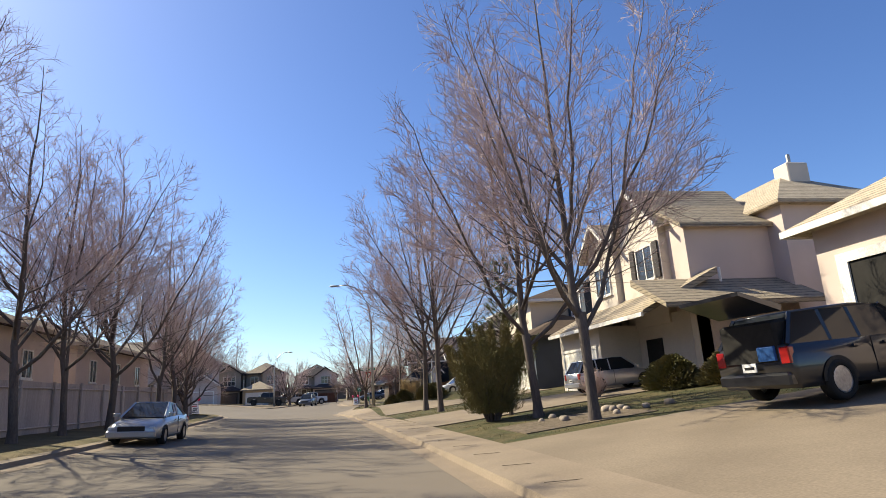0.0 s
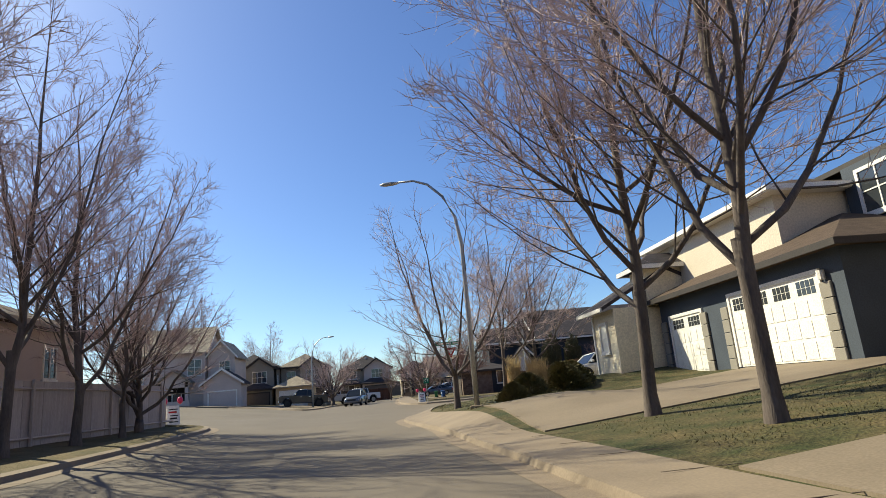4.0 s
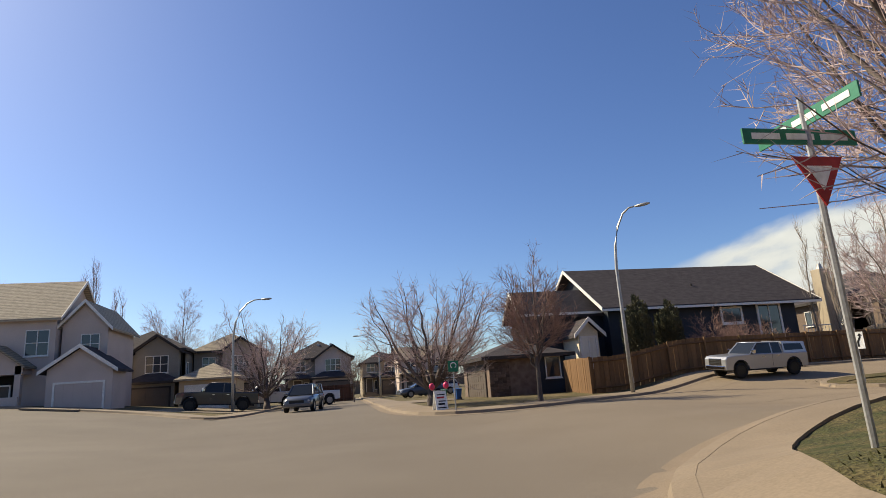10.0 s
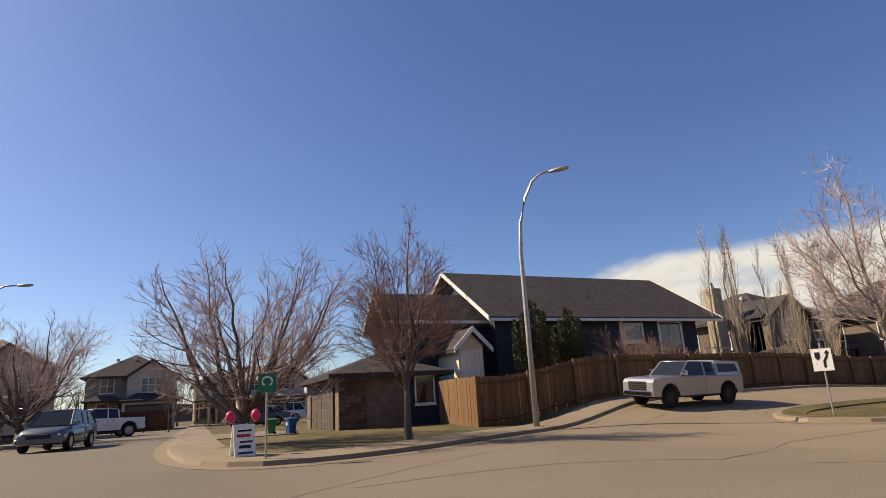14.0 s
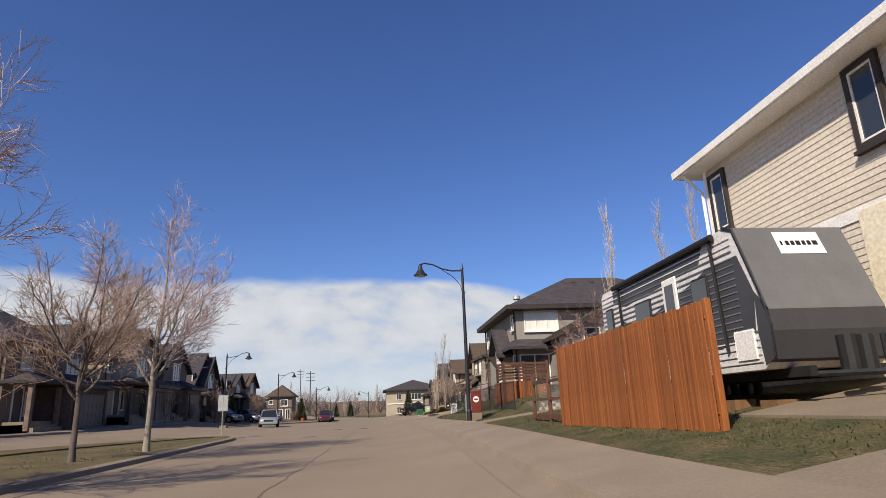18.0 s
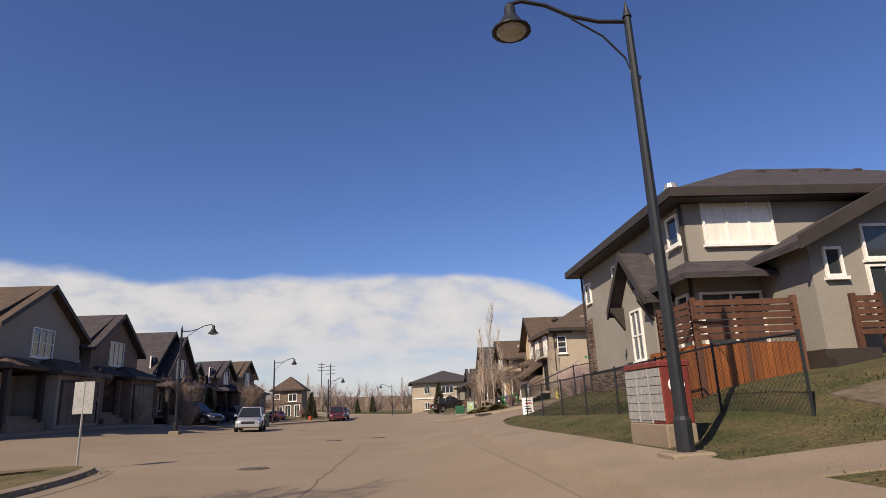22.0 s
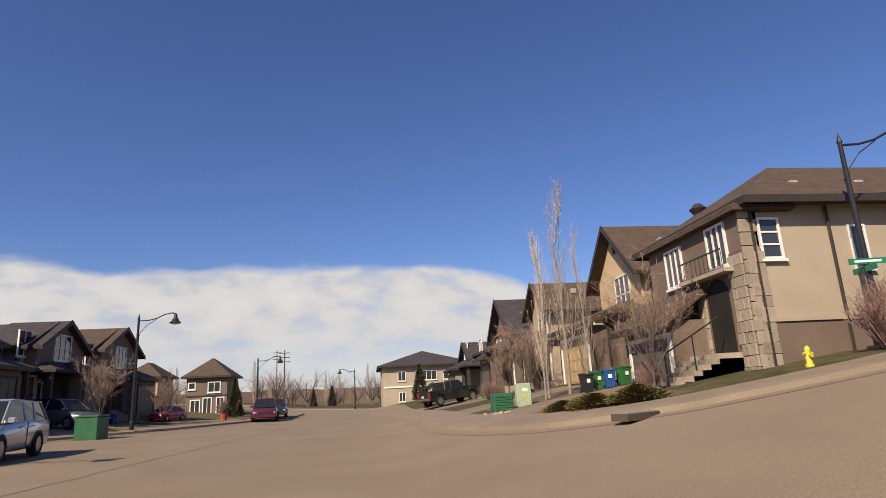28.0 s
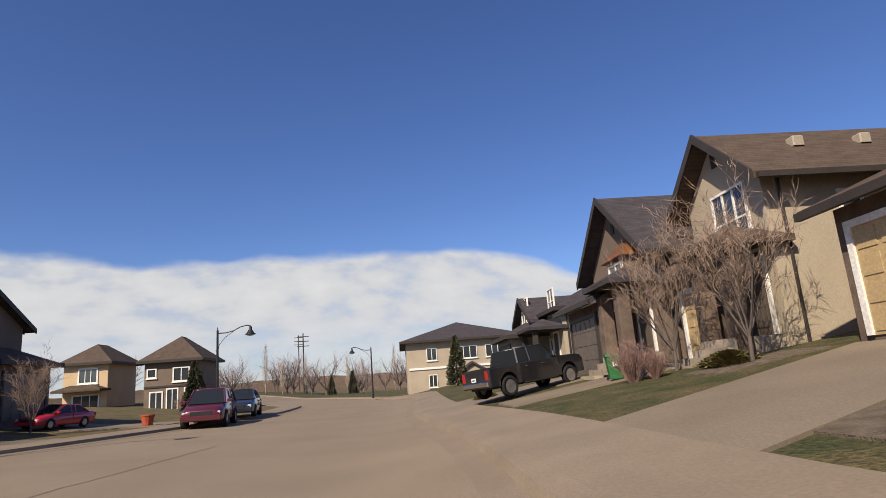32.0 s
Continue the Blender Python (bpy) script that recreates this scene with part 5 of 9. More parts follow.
        for xd in ((0.05, -0.75) if kind != "pickup" else (0.28, -0.72)):
            part("door_handle", Shape().box(xd - 0.1, xd + 0.1, min(sgn * (w - 0.02), sgn * (w + 0.025)), max(sgn * (w - 0.02), sgn * (w + 0.025)), belt - 0.16, belt - 0.12), CHROME if kind == "pickup" else colour, ob)
        part("door_seam", Shape().box(-0.35, -0.338, min(sgn * (w - 0.02), sgn * (w + 0.003)), max(sgn * (w - 0.02), sgn * (w + 0.003)), gc + 0.12, belt - 0.02), PLASTIC_BLACK, ob)
    part("front_bumper", Shape().box(h - 0.16, h + 0.05, -w * 0.9, w * 0.9, gc + 0.10, gc + 0.30, 0.04), CHROME if kind == "pickup" else colour, ob)
    part("rear_bumper", Shape().box(-h - 0.08, -h + 0.1, -w * 0.9, w * 0.9, gc + 0.12, gc + 0.32, 0.04), CHROME if kind == "pickup" else colour, ob)
    pt = part("number_plate", Shape().box(-h - 0.095, -h - 0.08, -0.16, 0.16, gc + 0.36, gc + 0.52), SIGN_WHITE, ob)
    part("plate_bar", Shape().box(-h - 0.099, -h - 0.095, -0.11, 0.11, gc + 0.41, gc + 0.46), SIGN_BLACK, pt)
    if kind == "pickup":
        if topper:
            t = Shape().loft([[(x, -ww, z0), (x, -ww * 0.84, z1), (x, ww * 0.84, z1), (x, ww, z0)] for x, ww, z0, z1 in ((-h + 0.04, w * 0.95, 1.29, 1.92), (-1.2, w * 0.95, 1.29, 2.02))])
            tp = part("canopy", t, colour, ob, "painted truck-bed canopy")
            for sgn in (-1, 1):
                part("canopy_window", Shape().loft([[(x, sgn * (w * 0.95 - 0.152 * w * (z - 1.29) / 0.67 + 0.012), z) for x, z in ((-h + 0.22, 1.46), (-1.32, 1.46), (-1.32, 1.86), (-h + 0.30, 1.82))], [(x, sgn * (w * 0.95 - 0.152 * w * (z - 1.29) / 0.67 - 0.01), z) for x, z in ((-h + 0.22, 1.46), (-1.32, 1.46), (-1.32, 1.86), (-h + 0.30, 1.82))]]), CAR_GLASS, tp)
        else:
            part("bed", Shape().box(-h + 0.1, -1.2, -w * 0.84, w * 0.84, 1.322, 1.334), PLASTIC_BLACK, ob, "open black truck bed")
    return ob


def car(kind, x, y, turn, colour, label, rim=None, topper=False, size=1.0):
    c, s = math.cos(radians(turn)), math.sin(radians(turn))
    z = land(x, y)
    dx = 0.6 * (land(x + 1.5 * c, y + 1.5 * s) - land(x - 1.5 * c, y - 1.5 * s)) / 3.0
    dy = 0.6 * (land(x - 0.8 * s, y + 0.8 * c) - land(x + 0.8 * s, y - 0.8 * c)) / 1.6
    raised = 0.14 if on_land(x, y) else 0.0
    m = Matrix.Translation((x, y, z + raised)) @ Matrix.Rotation(radians(turn), 4, "Z") @ Matrix.Rotation(-math.atan(dx), 4, "Y") @ Matrix.Rotation(math.atan(dy), 4, "X") @ Matrix.Scale(size, 4)
    return vehicle(kind, m, colour, label, rim, topper)


# ---- street furniture ----


def bell_lamp(x, y, turn, label="black decorative street lamp with a bell shade", h=6.4):
    """A black post with a scrolled arm and a bell-shaped lantern; the arm points to local +x."""
    ob = thing("street_lamp", Matrix.Translation((x, y, land(x, y) + 0.1)) @ Matrix.Rotation(radians(turn), 4, "Z"), label, "street lamp", "bell street lamps")
    part("base", Shape().box(-0.3, 0.3, -0.3, 0.3, -0.4, 0.08, 0.03), CONCRETE, ob, "pale concrete footing")
    part("post", Shape().tube([(0, 0, 0.05), (0, 0, 0.5), (0, 0, 0.55), (0, 0, h)], [0.12, 0.12, 0.095, 0.06], 10), POST_BLACK, ob)
    part("finial", Shape().tube([(0, 0, h), (0, 0, h + 0.1), (0, 0, h + 0.3)], [0.08, 0.05, 0.01], 8), POST_BLACK, ob)
    arm = [(0, 0, h - 0.08), (0.5, 0, h - 0.08), (0.95, 0, h + 0.02), (1.35, 0, h + 0.22), (1.75, 0, h + 0.30), (1.95, 0, h + 0.24)]
    part("arm", Shape().tube(arm, 0.035, 7), POST_BLACK, ob)
    part("scroll", Shape().tube([(0.05, 0, h - 1.05), (0.12, 0, h - 0.75), (0.45, 0, h - 0.35), (0.95, 0, h - 0.02)], 0.018, 5), POST_BLACK, ob)
    part("curl", Shape().tube([(0.0, 0, h - 1.0), (-0.10, 0, h - 1.1), (-0.05, 0, h - 1.2), (0.06, 0, h - 1.18)], 0.016, 5), POST_BLACK, ob)
    n = 14
    bell = Shape().loft([[(1.95 + math.cos(2 * math.pi * i / n) * r, math.sin(2 * math.pi * i / n) * r, h + z) for i in range(n)] for r, z in ((0.04, 0.26), (0.09, 0.18), (0.10, 0.02), (0.16, -0.06), (0.22, -0.18), (0.31, -0.24), (0.32, -0.28), (0.27, -0.27))])
    sh = part("shade", bell, POST_BLACK, ob, "black bell-shaped shade", True)
    part("lens", Shape().loft([[(1.95 + math.cos(2 * math.pi * i / n) * r, math.sin(2 * math.pi * i / n) * r, h + z) for i in range(n)] for r, z in ((0.25, -0.272), (0.2, -0.33), (0.05, -0.36))]), LAMP_GLASS, sh)
    return ob


def cobra_lamp(x, y, turn, h=8.6, reach=2.4, label="tall grey steel street lamp with a curved arm"):
    ob = thing("street_lamp", Matrix.Translation((x, y, land(x, y) + 0.1)) @ Matrix.Rotation(radians(turn), 4, "Z"), label, "street lamp", "curved street lamps")
    part("base", Shape().box(-0.26, 0.26, -0.26, 0.26, -0.4, 0.06, 0.03), CONCRETE, ob, "concrete footing")
    pts = [(0, 0, 0), (0, 0, h * 0.35), (0, 0, h * 0.68)] + [(reach * (1 - math.cos(a)) * 0.8, 0, h * 0.68 + h * 0.32 * math.sin(a)) for a in (0.4, 0.8, 1.15, 1.45)] + [(reach, 0, h)]
    part("pole", Shape().tube(pts, [0.11, 0.095, 0.08, 0.07, 0.06, 0.052, 0.045, 0.04], 9), STEEL, ob, "", True)
    part("lamp_head", Shape().loft([[(reach - 0.1 + a, math.cos(t) * ww, h - 0.02 + math.sin(t) * hh) for t in (2 * math.pi * i / 8 for i in range(8))] for a, ww, hh in ((0, 0.05, 0.05), (0.25, 0.13, 0.08), (0.6, 0.13, 0.08), (0.78, 0.04, 0.04))]), STEEL, ob, "", True)
    part("hatch", Shape().box(0.085, 0.115, -0.05, 0.05, 0.5, 0.75), STEEL, ob)
    return ob


def board_fence(name, label, x0, y0, x1, y1, h, mat, width=0.14, lap=0.0, posts=2.4, level=None, cap=False, gap=0.012, group=""):
    """A fence of upright boards; each board is a piece. It follows the land."""
    ob = thing(name, Matrix.Identity(4), label, "fence", group)
    L = math.dist((x0, y0), (x1, y1))
    ux, uy = (x1 - x0) / L, (y1 - y0) / L
    a = math.atan2(uy, ux)
    n = int(L / (width + gap))
    me = [Shape().box(0, width, -0.012 + 0.012 * k, 0.012 + 0.012 * k, 0, h + 0.01 * k, 0.004).mesh("board", mat) for k in range(3)]
    rnd = random.Random(n)
    top = Shape()
    for i in range(n):
        d = i * (width + gap)
        x, y = x0 + ux * d, y0 + uy * d
        z = (land(x, y) if level is None else level(d)) + 0.10
        o = new("board", me[rnd.randrange(3)])
        o.parent = ob
        o.matrix_basis = Matrix.Translation((x, y, z + rnd.gauss(0, 0.006))) @ Matrix.Rotation(a, 4, "Z")
    for i in range(int(L / posts) + 1):
        d = min(L, i * posts)
        x, y = x0 + ux * d, y0 + uy * d
        z = (land(x, y) if level is None else level(d)) + 0.05
        part("fence_post", Shape().box(-0.05, 0.05, -0.05, 0.05, -0.3, h + 0.1, 0.01), mat, ob, "", False, Matrix.Translation((x + uy * 0.08, y - ux * 0.08, z)) @ Matrix.Rotation(a, 4, "Z"))
    for q in (0.25, h - 0.25):
        pts = []
        m = max(2, int(L / 2))
        for i in range(m + 1):
            d = L * i / m
            x, y = x0 + ux * d, y0 + uy * d
            pts.append((x + uy * 0.05, y - ux * 0.05, (land(x, y) if level is None else level(d)) + 0.1 + q))
        part("rail", Shape().tube(pts, 0.045, 4), mat, ob)
    return ob

# ---- houses along the second street, south side ----
# beige lap-sided house
zb = 1.35
beige = thing("house", Matrix.Identity(4), "two-storey house with beige lap siding and white eaves", "house", "street houses")
block(beige, 9.0, 23.2, -20.0, -9.6, zb - 0.8, 7.7, SIDING_BEIGE)
s_, _ = hip_roof(9.0, 23.2, -20.0, -9.6, 7.7, 0.35, 0.6)
part("roof", s_, SHINGLE_BROWN, beige)
fascia(beige, 9.0, 23.2, -20.0, -9.6, 7.66, TRIM_WHITE, 0.6, 0.18)
part("soffit", Shape().box(8.4, 23.8, -20.6, -9.0, 7.60, 7.66), TRIM_WHITE, beige)
siding(beige, "n", -9.6, 9.0, 23.2, zb, 7.6, SIDING_BEIGE, 0.14, lap=0.02)
for a_, z_, w_, h_ in ((22.6, 5.75, 0.55, 1.5), (17.35, 5.95, 0.62, 1.5), (16.75, 2.95, 0.5, 1.75)):
    wb_ = window(beige, "n", -9.57, a_, z_, w_, h_, TRIM_DARK if z_ > 4 else SIDING_CREAM, wide=0.12)
    part("sash", frame_ring("n", a_ - w_ / 2 + 0.05, a_ + w_ / 2 - 0.05, z_ + 0.05, z_ + h_ - 0.05, -9.57, 0.05, 0.015, 0.05), TRIM_WHITE, wb_, "white sash")
part("corner_board", Shape().box(23.1, 23.23, -9.66, -9.55, zb, 7.6), TRIM_WHITE, beige)
part("belly_band", Shape().box(9.0, 20.0, -9.66, -9.56, 4.55, 4.8), TRIM_WHITE, beige)
part("column", Shape().box(17.45, 18.2, -9.85, -9.55, zb, 4.75, 0.03), SIDING_CREAM, beige)
part("downspout", Shape().tube([(23.3, -9.5, 1.3), (23.3, -9.5, 7.0), (23.5, -9.1, 7.6)], 0.05, 6), TRIM_WHITE, beige)

# grey stucco corner house with a stone base
grey = thing("house", Matrix.Identity(4), "grey stucco two-storey corner house with dark trim and stone base", "house", "street houses")
GX0, GX1, GY = 41.8, 51.4, -8.05
block(grey, GX0, GX1, -21.0, GY, 0.2, 6.75, STUCCO_GREY)
s_, zr_ = hip_roof(GX0, GX1, -21.0, GY, 6.7, 0.5, 0.55)
part("roof", s_, SHINGLE, grey)
fascia(grey, GX0, GX1, -21.0, GY, 6.67, TRIM_DARK, 0.55, 0.24)
part("soffit", Shape().box(GX0 - 0.55, GX1 + 0.55, -21.5, GY + 0.55, 6.62, 6.68), TRIM_DARK, grey)
part("wing_gable", gable_wall(39.7, 42.0, -17.8, -9.9, 0.3, 4.9, 0.48, "x"), STUCCO_GREY, grey)
part("wing_roof", gable_roof(39.7, 44.0, -17.8, -9.9, 4.9, 0.48, "x", 0.5)[0], SHINGLE, grey)
barge(grey, 39.7, 42.2, -17.8, -9.9, 4.9, 0.48, "x", TRIM_DARK, 0.5, 0, 0.34)
part("skirt_roof", Shape().poly((41.85, -8.0, 5.0), (41.85, -10.6, 5.0), (40.9, -10.6, 4.5), (40.9, -7.4, 4.5)).poly((41.85, -8.0, 4.95), (40.9, -7.4, 4.35), (40.9, -10.6, 4.35), (41.85, -10.6, 4.9)).poly((40.9, -7.4, 4.35), (40.9, -7.4, 4.5), (40.9, -10.6, 4.5), (40.9, -10.6, 4.35)).poly((41.85, -8.0, 5.0), (40.9, -7.4, 4.5), (43.2, -7.4, 4.5), (43.2, -8.0, 5.0)).poly((40.9, -7.4, 4.35), (40.9, -7.4, 4.5), (43.2, -7.4, 4.5), (43.2, -7.4, 4.35)), SHINGLE, grey, "dark shingled skirt roof")
part("bay", gable_wall(43.35, 45.75, -9.0, -7.5, 1.0, 4.45, 1.05, "y"), STUCCO_GREY, grey)
part("bay_roof", gable_roof(43.35, 45.75, -10.5, -7.5, 4.45, 1.05, "y", 0.35)[0], SHINGLE, grey)
barge(grey, 43.35, 45.75, -10.5, -7.5, 4.45, 1.05, "y", TRIM_DARK, 0.35, 1)
for bx in (43.4, 45.7):
    part("bracket", Shape().slab([(-7.5, 3.6), (-7.1, 4.2), (-7.1, 4.35), (-7.5, 4.35)], "x", bx - 0.08, bx + 0.08), TRIM_DARK, grey)
gv = part("gable_vent", Shape().box(44.45, 44.65, -7.5, -7.44, 4.75, 5.3), TRIM_DARK, grey)
part("vent_bar", Shape().box(44.36, 44.74, -7.5, -7.45, 4.98, 5.08), TRIM_DARK, gv)
window(grey, "n", -7.5, 44.6, 2.6, 0.72, 1.45, TRIM_WHITE, 2, 2)
window(grey, "n", GY, 47.3, 4.75, 0.7, 1.35, TRIM_WHITE, 1, 1)
window(grey, "n", GY, 50.75, 5.35, 0.55, 0.75, TRIM_WHITE, 1, 1, sill=False)
window(grey, "n", GY, 42.5, 5.65, 0.6, 0.75, TRIM_WHITE, 1, 1)
window(grey, "w", GX0, -9.55, 5.5, 1.9, 1.3, TRIM_WHITE, 3, 1, BLIND)
window(grey, "w", GX0, -9.0, 2.3, 1.6, 1.75, TRIM_WHITE, 2, 1)
window(grey, "n", GY, 42.5, 2.6, 0.6, 1.5, TRIM_WHITE)
window(grey, "w", 39.7, -10.45, 4.1, 0.34, 0.6, TRIM_WHITE)
window(grey, "w", 39.7, -11.75, 4.5, 0.85, 0.75, TRIM_WHITE)
window(grey, "w", 39.7, -11.75, 2.9, 0.9, 1.35, TRIM_WHITE, 2, 1)
window(grey, "w", 39.7, -14.6, 4.4, 0.8, 0.8, TRIM_WHITE)
window(grey, "w", 39.7, -14.6, 2.9, 0.9, 1.35, TRIM_WHITE, 2, 1)
part("wall_band", Shape().box(GX0 - 0.05, GX1 + 0.05, GY - 0.06, GY + 0.02, 2.42, 2.52), TRIM_DARK, grey)
part("bay_band", Shape().box(43.3, 45.8, -7.56, -7.48, 2.46, 2.56), TRIM_DARK, grey)
part("wall_lamp", Shape().tube([(39.6, -11.0, 3.2), (39.6, -11.0, 3.5)], [0.08, 0.05], 6), TRIM_DARK, grey)
for dx in (GX0 + 0.06, GX1 - 0.05):
    part("downspout", Shape().tube([(dx, GY + 0.08, 1.2), (dx, GY + 0.08, 6.7)], 0.05, 6), TRIM_DARK, grey)
part("chimney_cap", Shape().tube([(43.4, -8.6, 6.9), (43.4, -8.6, 7.55), (43.4, -8.6, 7.6), (43.4, -8.6, 7.8)], [0.14, 0.14, 0.24, 0.18], 10), STEEL, grey)
vents(grey, [(45.6, -13.0 - 1.2 * i, 8.9) for i in range(4)], TRIM_DARK)
stones(grey, "n", GY, 45.8, 51.3, 1.45, 2.42, STONE, 0.105, 2)
stones(grey, "n", -7.5, 43.4, 45.7, 1.4, 2.46, STONE, 0.105, 3)
stones(grey, "n", GY, 41.85, 43.3, 1.4, 2.42, STONE, 0.105, 4)
stones(grey, "n", GY, 50.65, 51.35, 2.56, 4.7, STONE, 0.105, 6)
stones(grey, "w", 39.7, -17.6, -10.0, 1.3, 2.2, STONE, 0.15, 7)
# cedar deck
deck = thing("deck", Matrix.Identity(4), "stained cedar deck with slatted privacy screen and steps", "deck")
part("platform", Shape().box(39.2, 41.78, -9.0, -6.6, 2.38, 2.54), CEDAR, deck)
for i in range(16):
    part("skirt_board", Shape().box(39.16, 39.2, -9.0 + i * 0.15, -8.87 + i * 0.15, 1.3, 2.5), CEDAR, deck)
for i in range(17):
    part("skirt_board", Shape().box(39.2 + i * 0.15, 39.33 + i * 0.15, -6.6, -6.56, 1.3, 2.5), CEDAR, deck)
for i in range(6):
    part("screen_slat", Shape().box(39.13, 39.17, -8.9, -6.6, 2.62 + i * 0.15, 2.74 + i * 0.15), CEDAR_DARK, deck)
    part("screen_slat", Shape().box(39.2, 41.0, -6.6, -6.56, 2.62 + i * 0.15, 2.74 + i * 0.15), CEDAR_DARK, deck)
    part("screen_slat", Shape().box(39.13, 39.17, -10.95, -10.35, 2.62 + i * 0.15, 2.74 + i * 0.15), CEDAR_DARK, deck)
for px_, py_ in ((39.2, -6.62), (39.2, -7.7), (39.2, -8.95), (41.0, -6.62), (39.2, -10.35), (39.2, -10.98)):
    part("post", Shape().box(px_ - 0.06, px_ + 0.06, py_ - 0.06, py_ + 0.06, 1.1, 3.56, 0.01), CEDAR_DARK, deck)
for i in range(4):
    part("step", Shape().box(38.9 - 0.28 * (4 - i), 39.7, -10.3, -9.05, 1.5 + 0.2 * i, 1.70 + 0.2 * i), TRIM_DARK, deck)

# tan stucco corner house
zt = 1.75
tan = thing("house", Matrix.Identity(4), "tan stucco two-storey corner house with brown base and stone entry", "house", "street houses")
block(tan, 68.8, 75.2, -24.0, -11.1, 0.6, 6.3, STUCCO_TAN)
part("base_wall", Shape().box(68.75, 70.0, -24.05, -10.85, 0.6, 2.9), STUCCO_BROWN, tan)
part("base_cap", Shape().box(68.7, 70.0, -24.1, -10.85, 2.9, 3.02), TRIM_TAN, tan)
s_, _ = hip_roof(68.8, 75.2, -24.0, -11.1, 6.3, 0.62, 0.45)
part("roof", s_, SHINGLE_BROWN, tan)
fascia(tan, 68.8, 75.2, -24.0, -11.1, 6.25, TRIM_DARK, 0.5, 0.2)
block(tan, 68.8, 74.4, -11.2, -10.6, 0.7, 6.1, STUCCO_BROWN, "entry_wall")
part("entry_roof", hip_roof(68.8, 74.4, -12.0, -10.6, 6.1, 0.55, 0.28)[0], SHINGLE_BROWN, tan)
stones(tan, "n", -10.6, 68.8, 69.5, 1.4, 5.0, STONE_PALE, 0.32, 8)
stones(tan, "n", -10.6, 70.95, 71.3, 1.4, 4.3, STONE_PALE, 0.32, 9)
stones(tan, "w", 68.8, -11.2, -10.6, 1.4, 5.0, STONE_PALE, 0.32, 10)
for i in range(12):
    w_ = 0.32 if i % 2 else 0.5
    part("quoin", Shape().box(68.72, 68.80, -10.6 - w_, -10.58, 1.5 + 0.4 * i, 1.87 + 0.4 * i, 0.01), STONE_PALE, tan)
arch_pts = [(69.75, 2.2)] + [(70.3 - 0.55 * math.cos(math.pi * i / 8), 3.9 + 0.5 * math.sin(math.pi * i / 8)) for i in range(9)] + [(70.85, 2.2)]
# No recess here: the arch's shade is a near-black slab on the wall.
part("entry_arch", Shape().slab(arch_pts, "y", -10.64, -10.56), INNER_SHADE, tan, "arched panel painted dark as the shade of an entry")
for i in range(6):
    part("entry_step", Shape().box(69.5, 71.1, -10.6, -10.1 + 0.28 * (6 - i), 1.1, 1.4 + 0.15 * i), STONE_PALE, tan)
part("stair_rail", Shape().tube([(69.7, -8.3, 2.2), (69.7, -10.1, 3.2)], 0.025, 5).tube([(69.7, -8.3, 1.3), (69.7, -8.3, 2.2)], 0.025, 5).tube([(69.7, -9.2, 1.7), (69.7, -9.2, 2.7)], 0.02, 5), POST_BLACK, tan)
window(tan, "n", -10.6, 69.95, 4.75, 0.9, 1.2, TRIM_WHITE, 3, 1)
window(tan, "n", -10.6, 72.6, 4.65, 1.0, 1.2, TRIM_WHITE, 3, 1)
bal = Shape().tube([(69.3, -10.25, 5.15), (71.7, -10.25, 5.15)], 0.025, 5).tube([(69.3, -10.25, 4.6), (71.7, -10.25, 4.6)], 0.02, 5)
for i in range(11):
    bal.tube([(69.3 + 0.24 * i, -10.25, 4.6), (69.3 + 0.24 * i, -10.25, 5.15)], 0.012, 4)
part("balcony_rail", bal, POST_BLACK, tan, "black iron balcony rail")
part("balcony_floor", Shape().box(69.2, 71.8, -10.6, -10.2, 4.46, 4.58), TRIM_TAN, tan)
window(tan, "w", 68.8, -11.5, 4.75, 0.55, 1.1, TRIM_WHITE, 1, 3)
window(tan, "w", 68.8, -14.3, 4.4, 0.4, 1.2, TRIM_WHITE)
window(tan, "w", 68.8, -18.5, 4.3, 1.2, 1.2, TRIM_WHITE, 2, 1)
part("side_bay", Shape().box(68.0, 69.0, -19.4, -16.4, 0.9, 3.9), STUCCO_BROWN, tan)
part("side_bay_roof", hip_roof(67.8, 69.4, -19.4, -16.4, 3.9, 0.6, 0.4)[0], SHINGLE_BROWN, tan)
window(tan, "w", 68.0, -17.8, 2.2, 1.0, 1.3, TRIM_WHITE, 2, 1)
for dy in (-10.95, -13.4):
    part("downspout", Shape().tube([(68.73, dy, 1.6), (68.73, dy, 6.25)], 0.05, 6), TRIM_DARK, tan)
block(tan, 71.1, 74.7, -11.2, -9.4, 0.6, 3.3, STUCCO_BROWN, "garage_wall")
part("garage_roof", Shape().slab([(-8.95, 3.3), (-10.7, 4.45), (-10.7, 4.2), (-8.95, 3.08)], "x", 70.8, 75.0), SHINGLE_BROWN, tan)
part("garage_gutter", Shape().box(70.8, 75.0, -8.99, -8.89, 3.08, 3.28), TRIM_DARK, tan)
garage_door(tan, "n", -9.4, 71.4, 74.2, 1.35, 2.8, DOOR_BROWN, TRIM_WHITE)
part("turbine_vent", Shape().tube([(73.6, -12.4, 6.8), (73.6, -12.4, 7.5), (73.6, -12.4, 7.7), (73.6, -12.4, 7.9)], [0.18, 0.18, 0.32, 0.12], 10), TRIM_DARK, tan)
vents(tan, [(70.0, -13.5 - 2.3 * i, 7.3) for i in range(4)], TRIM_TAN)

# gabled houses further along the south side


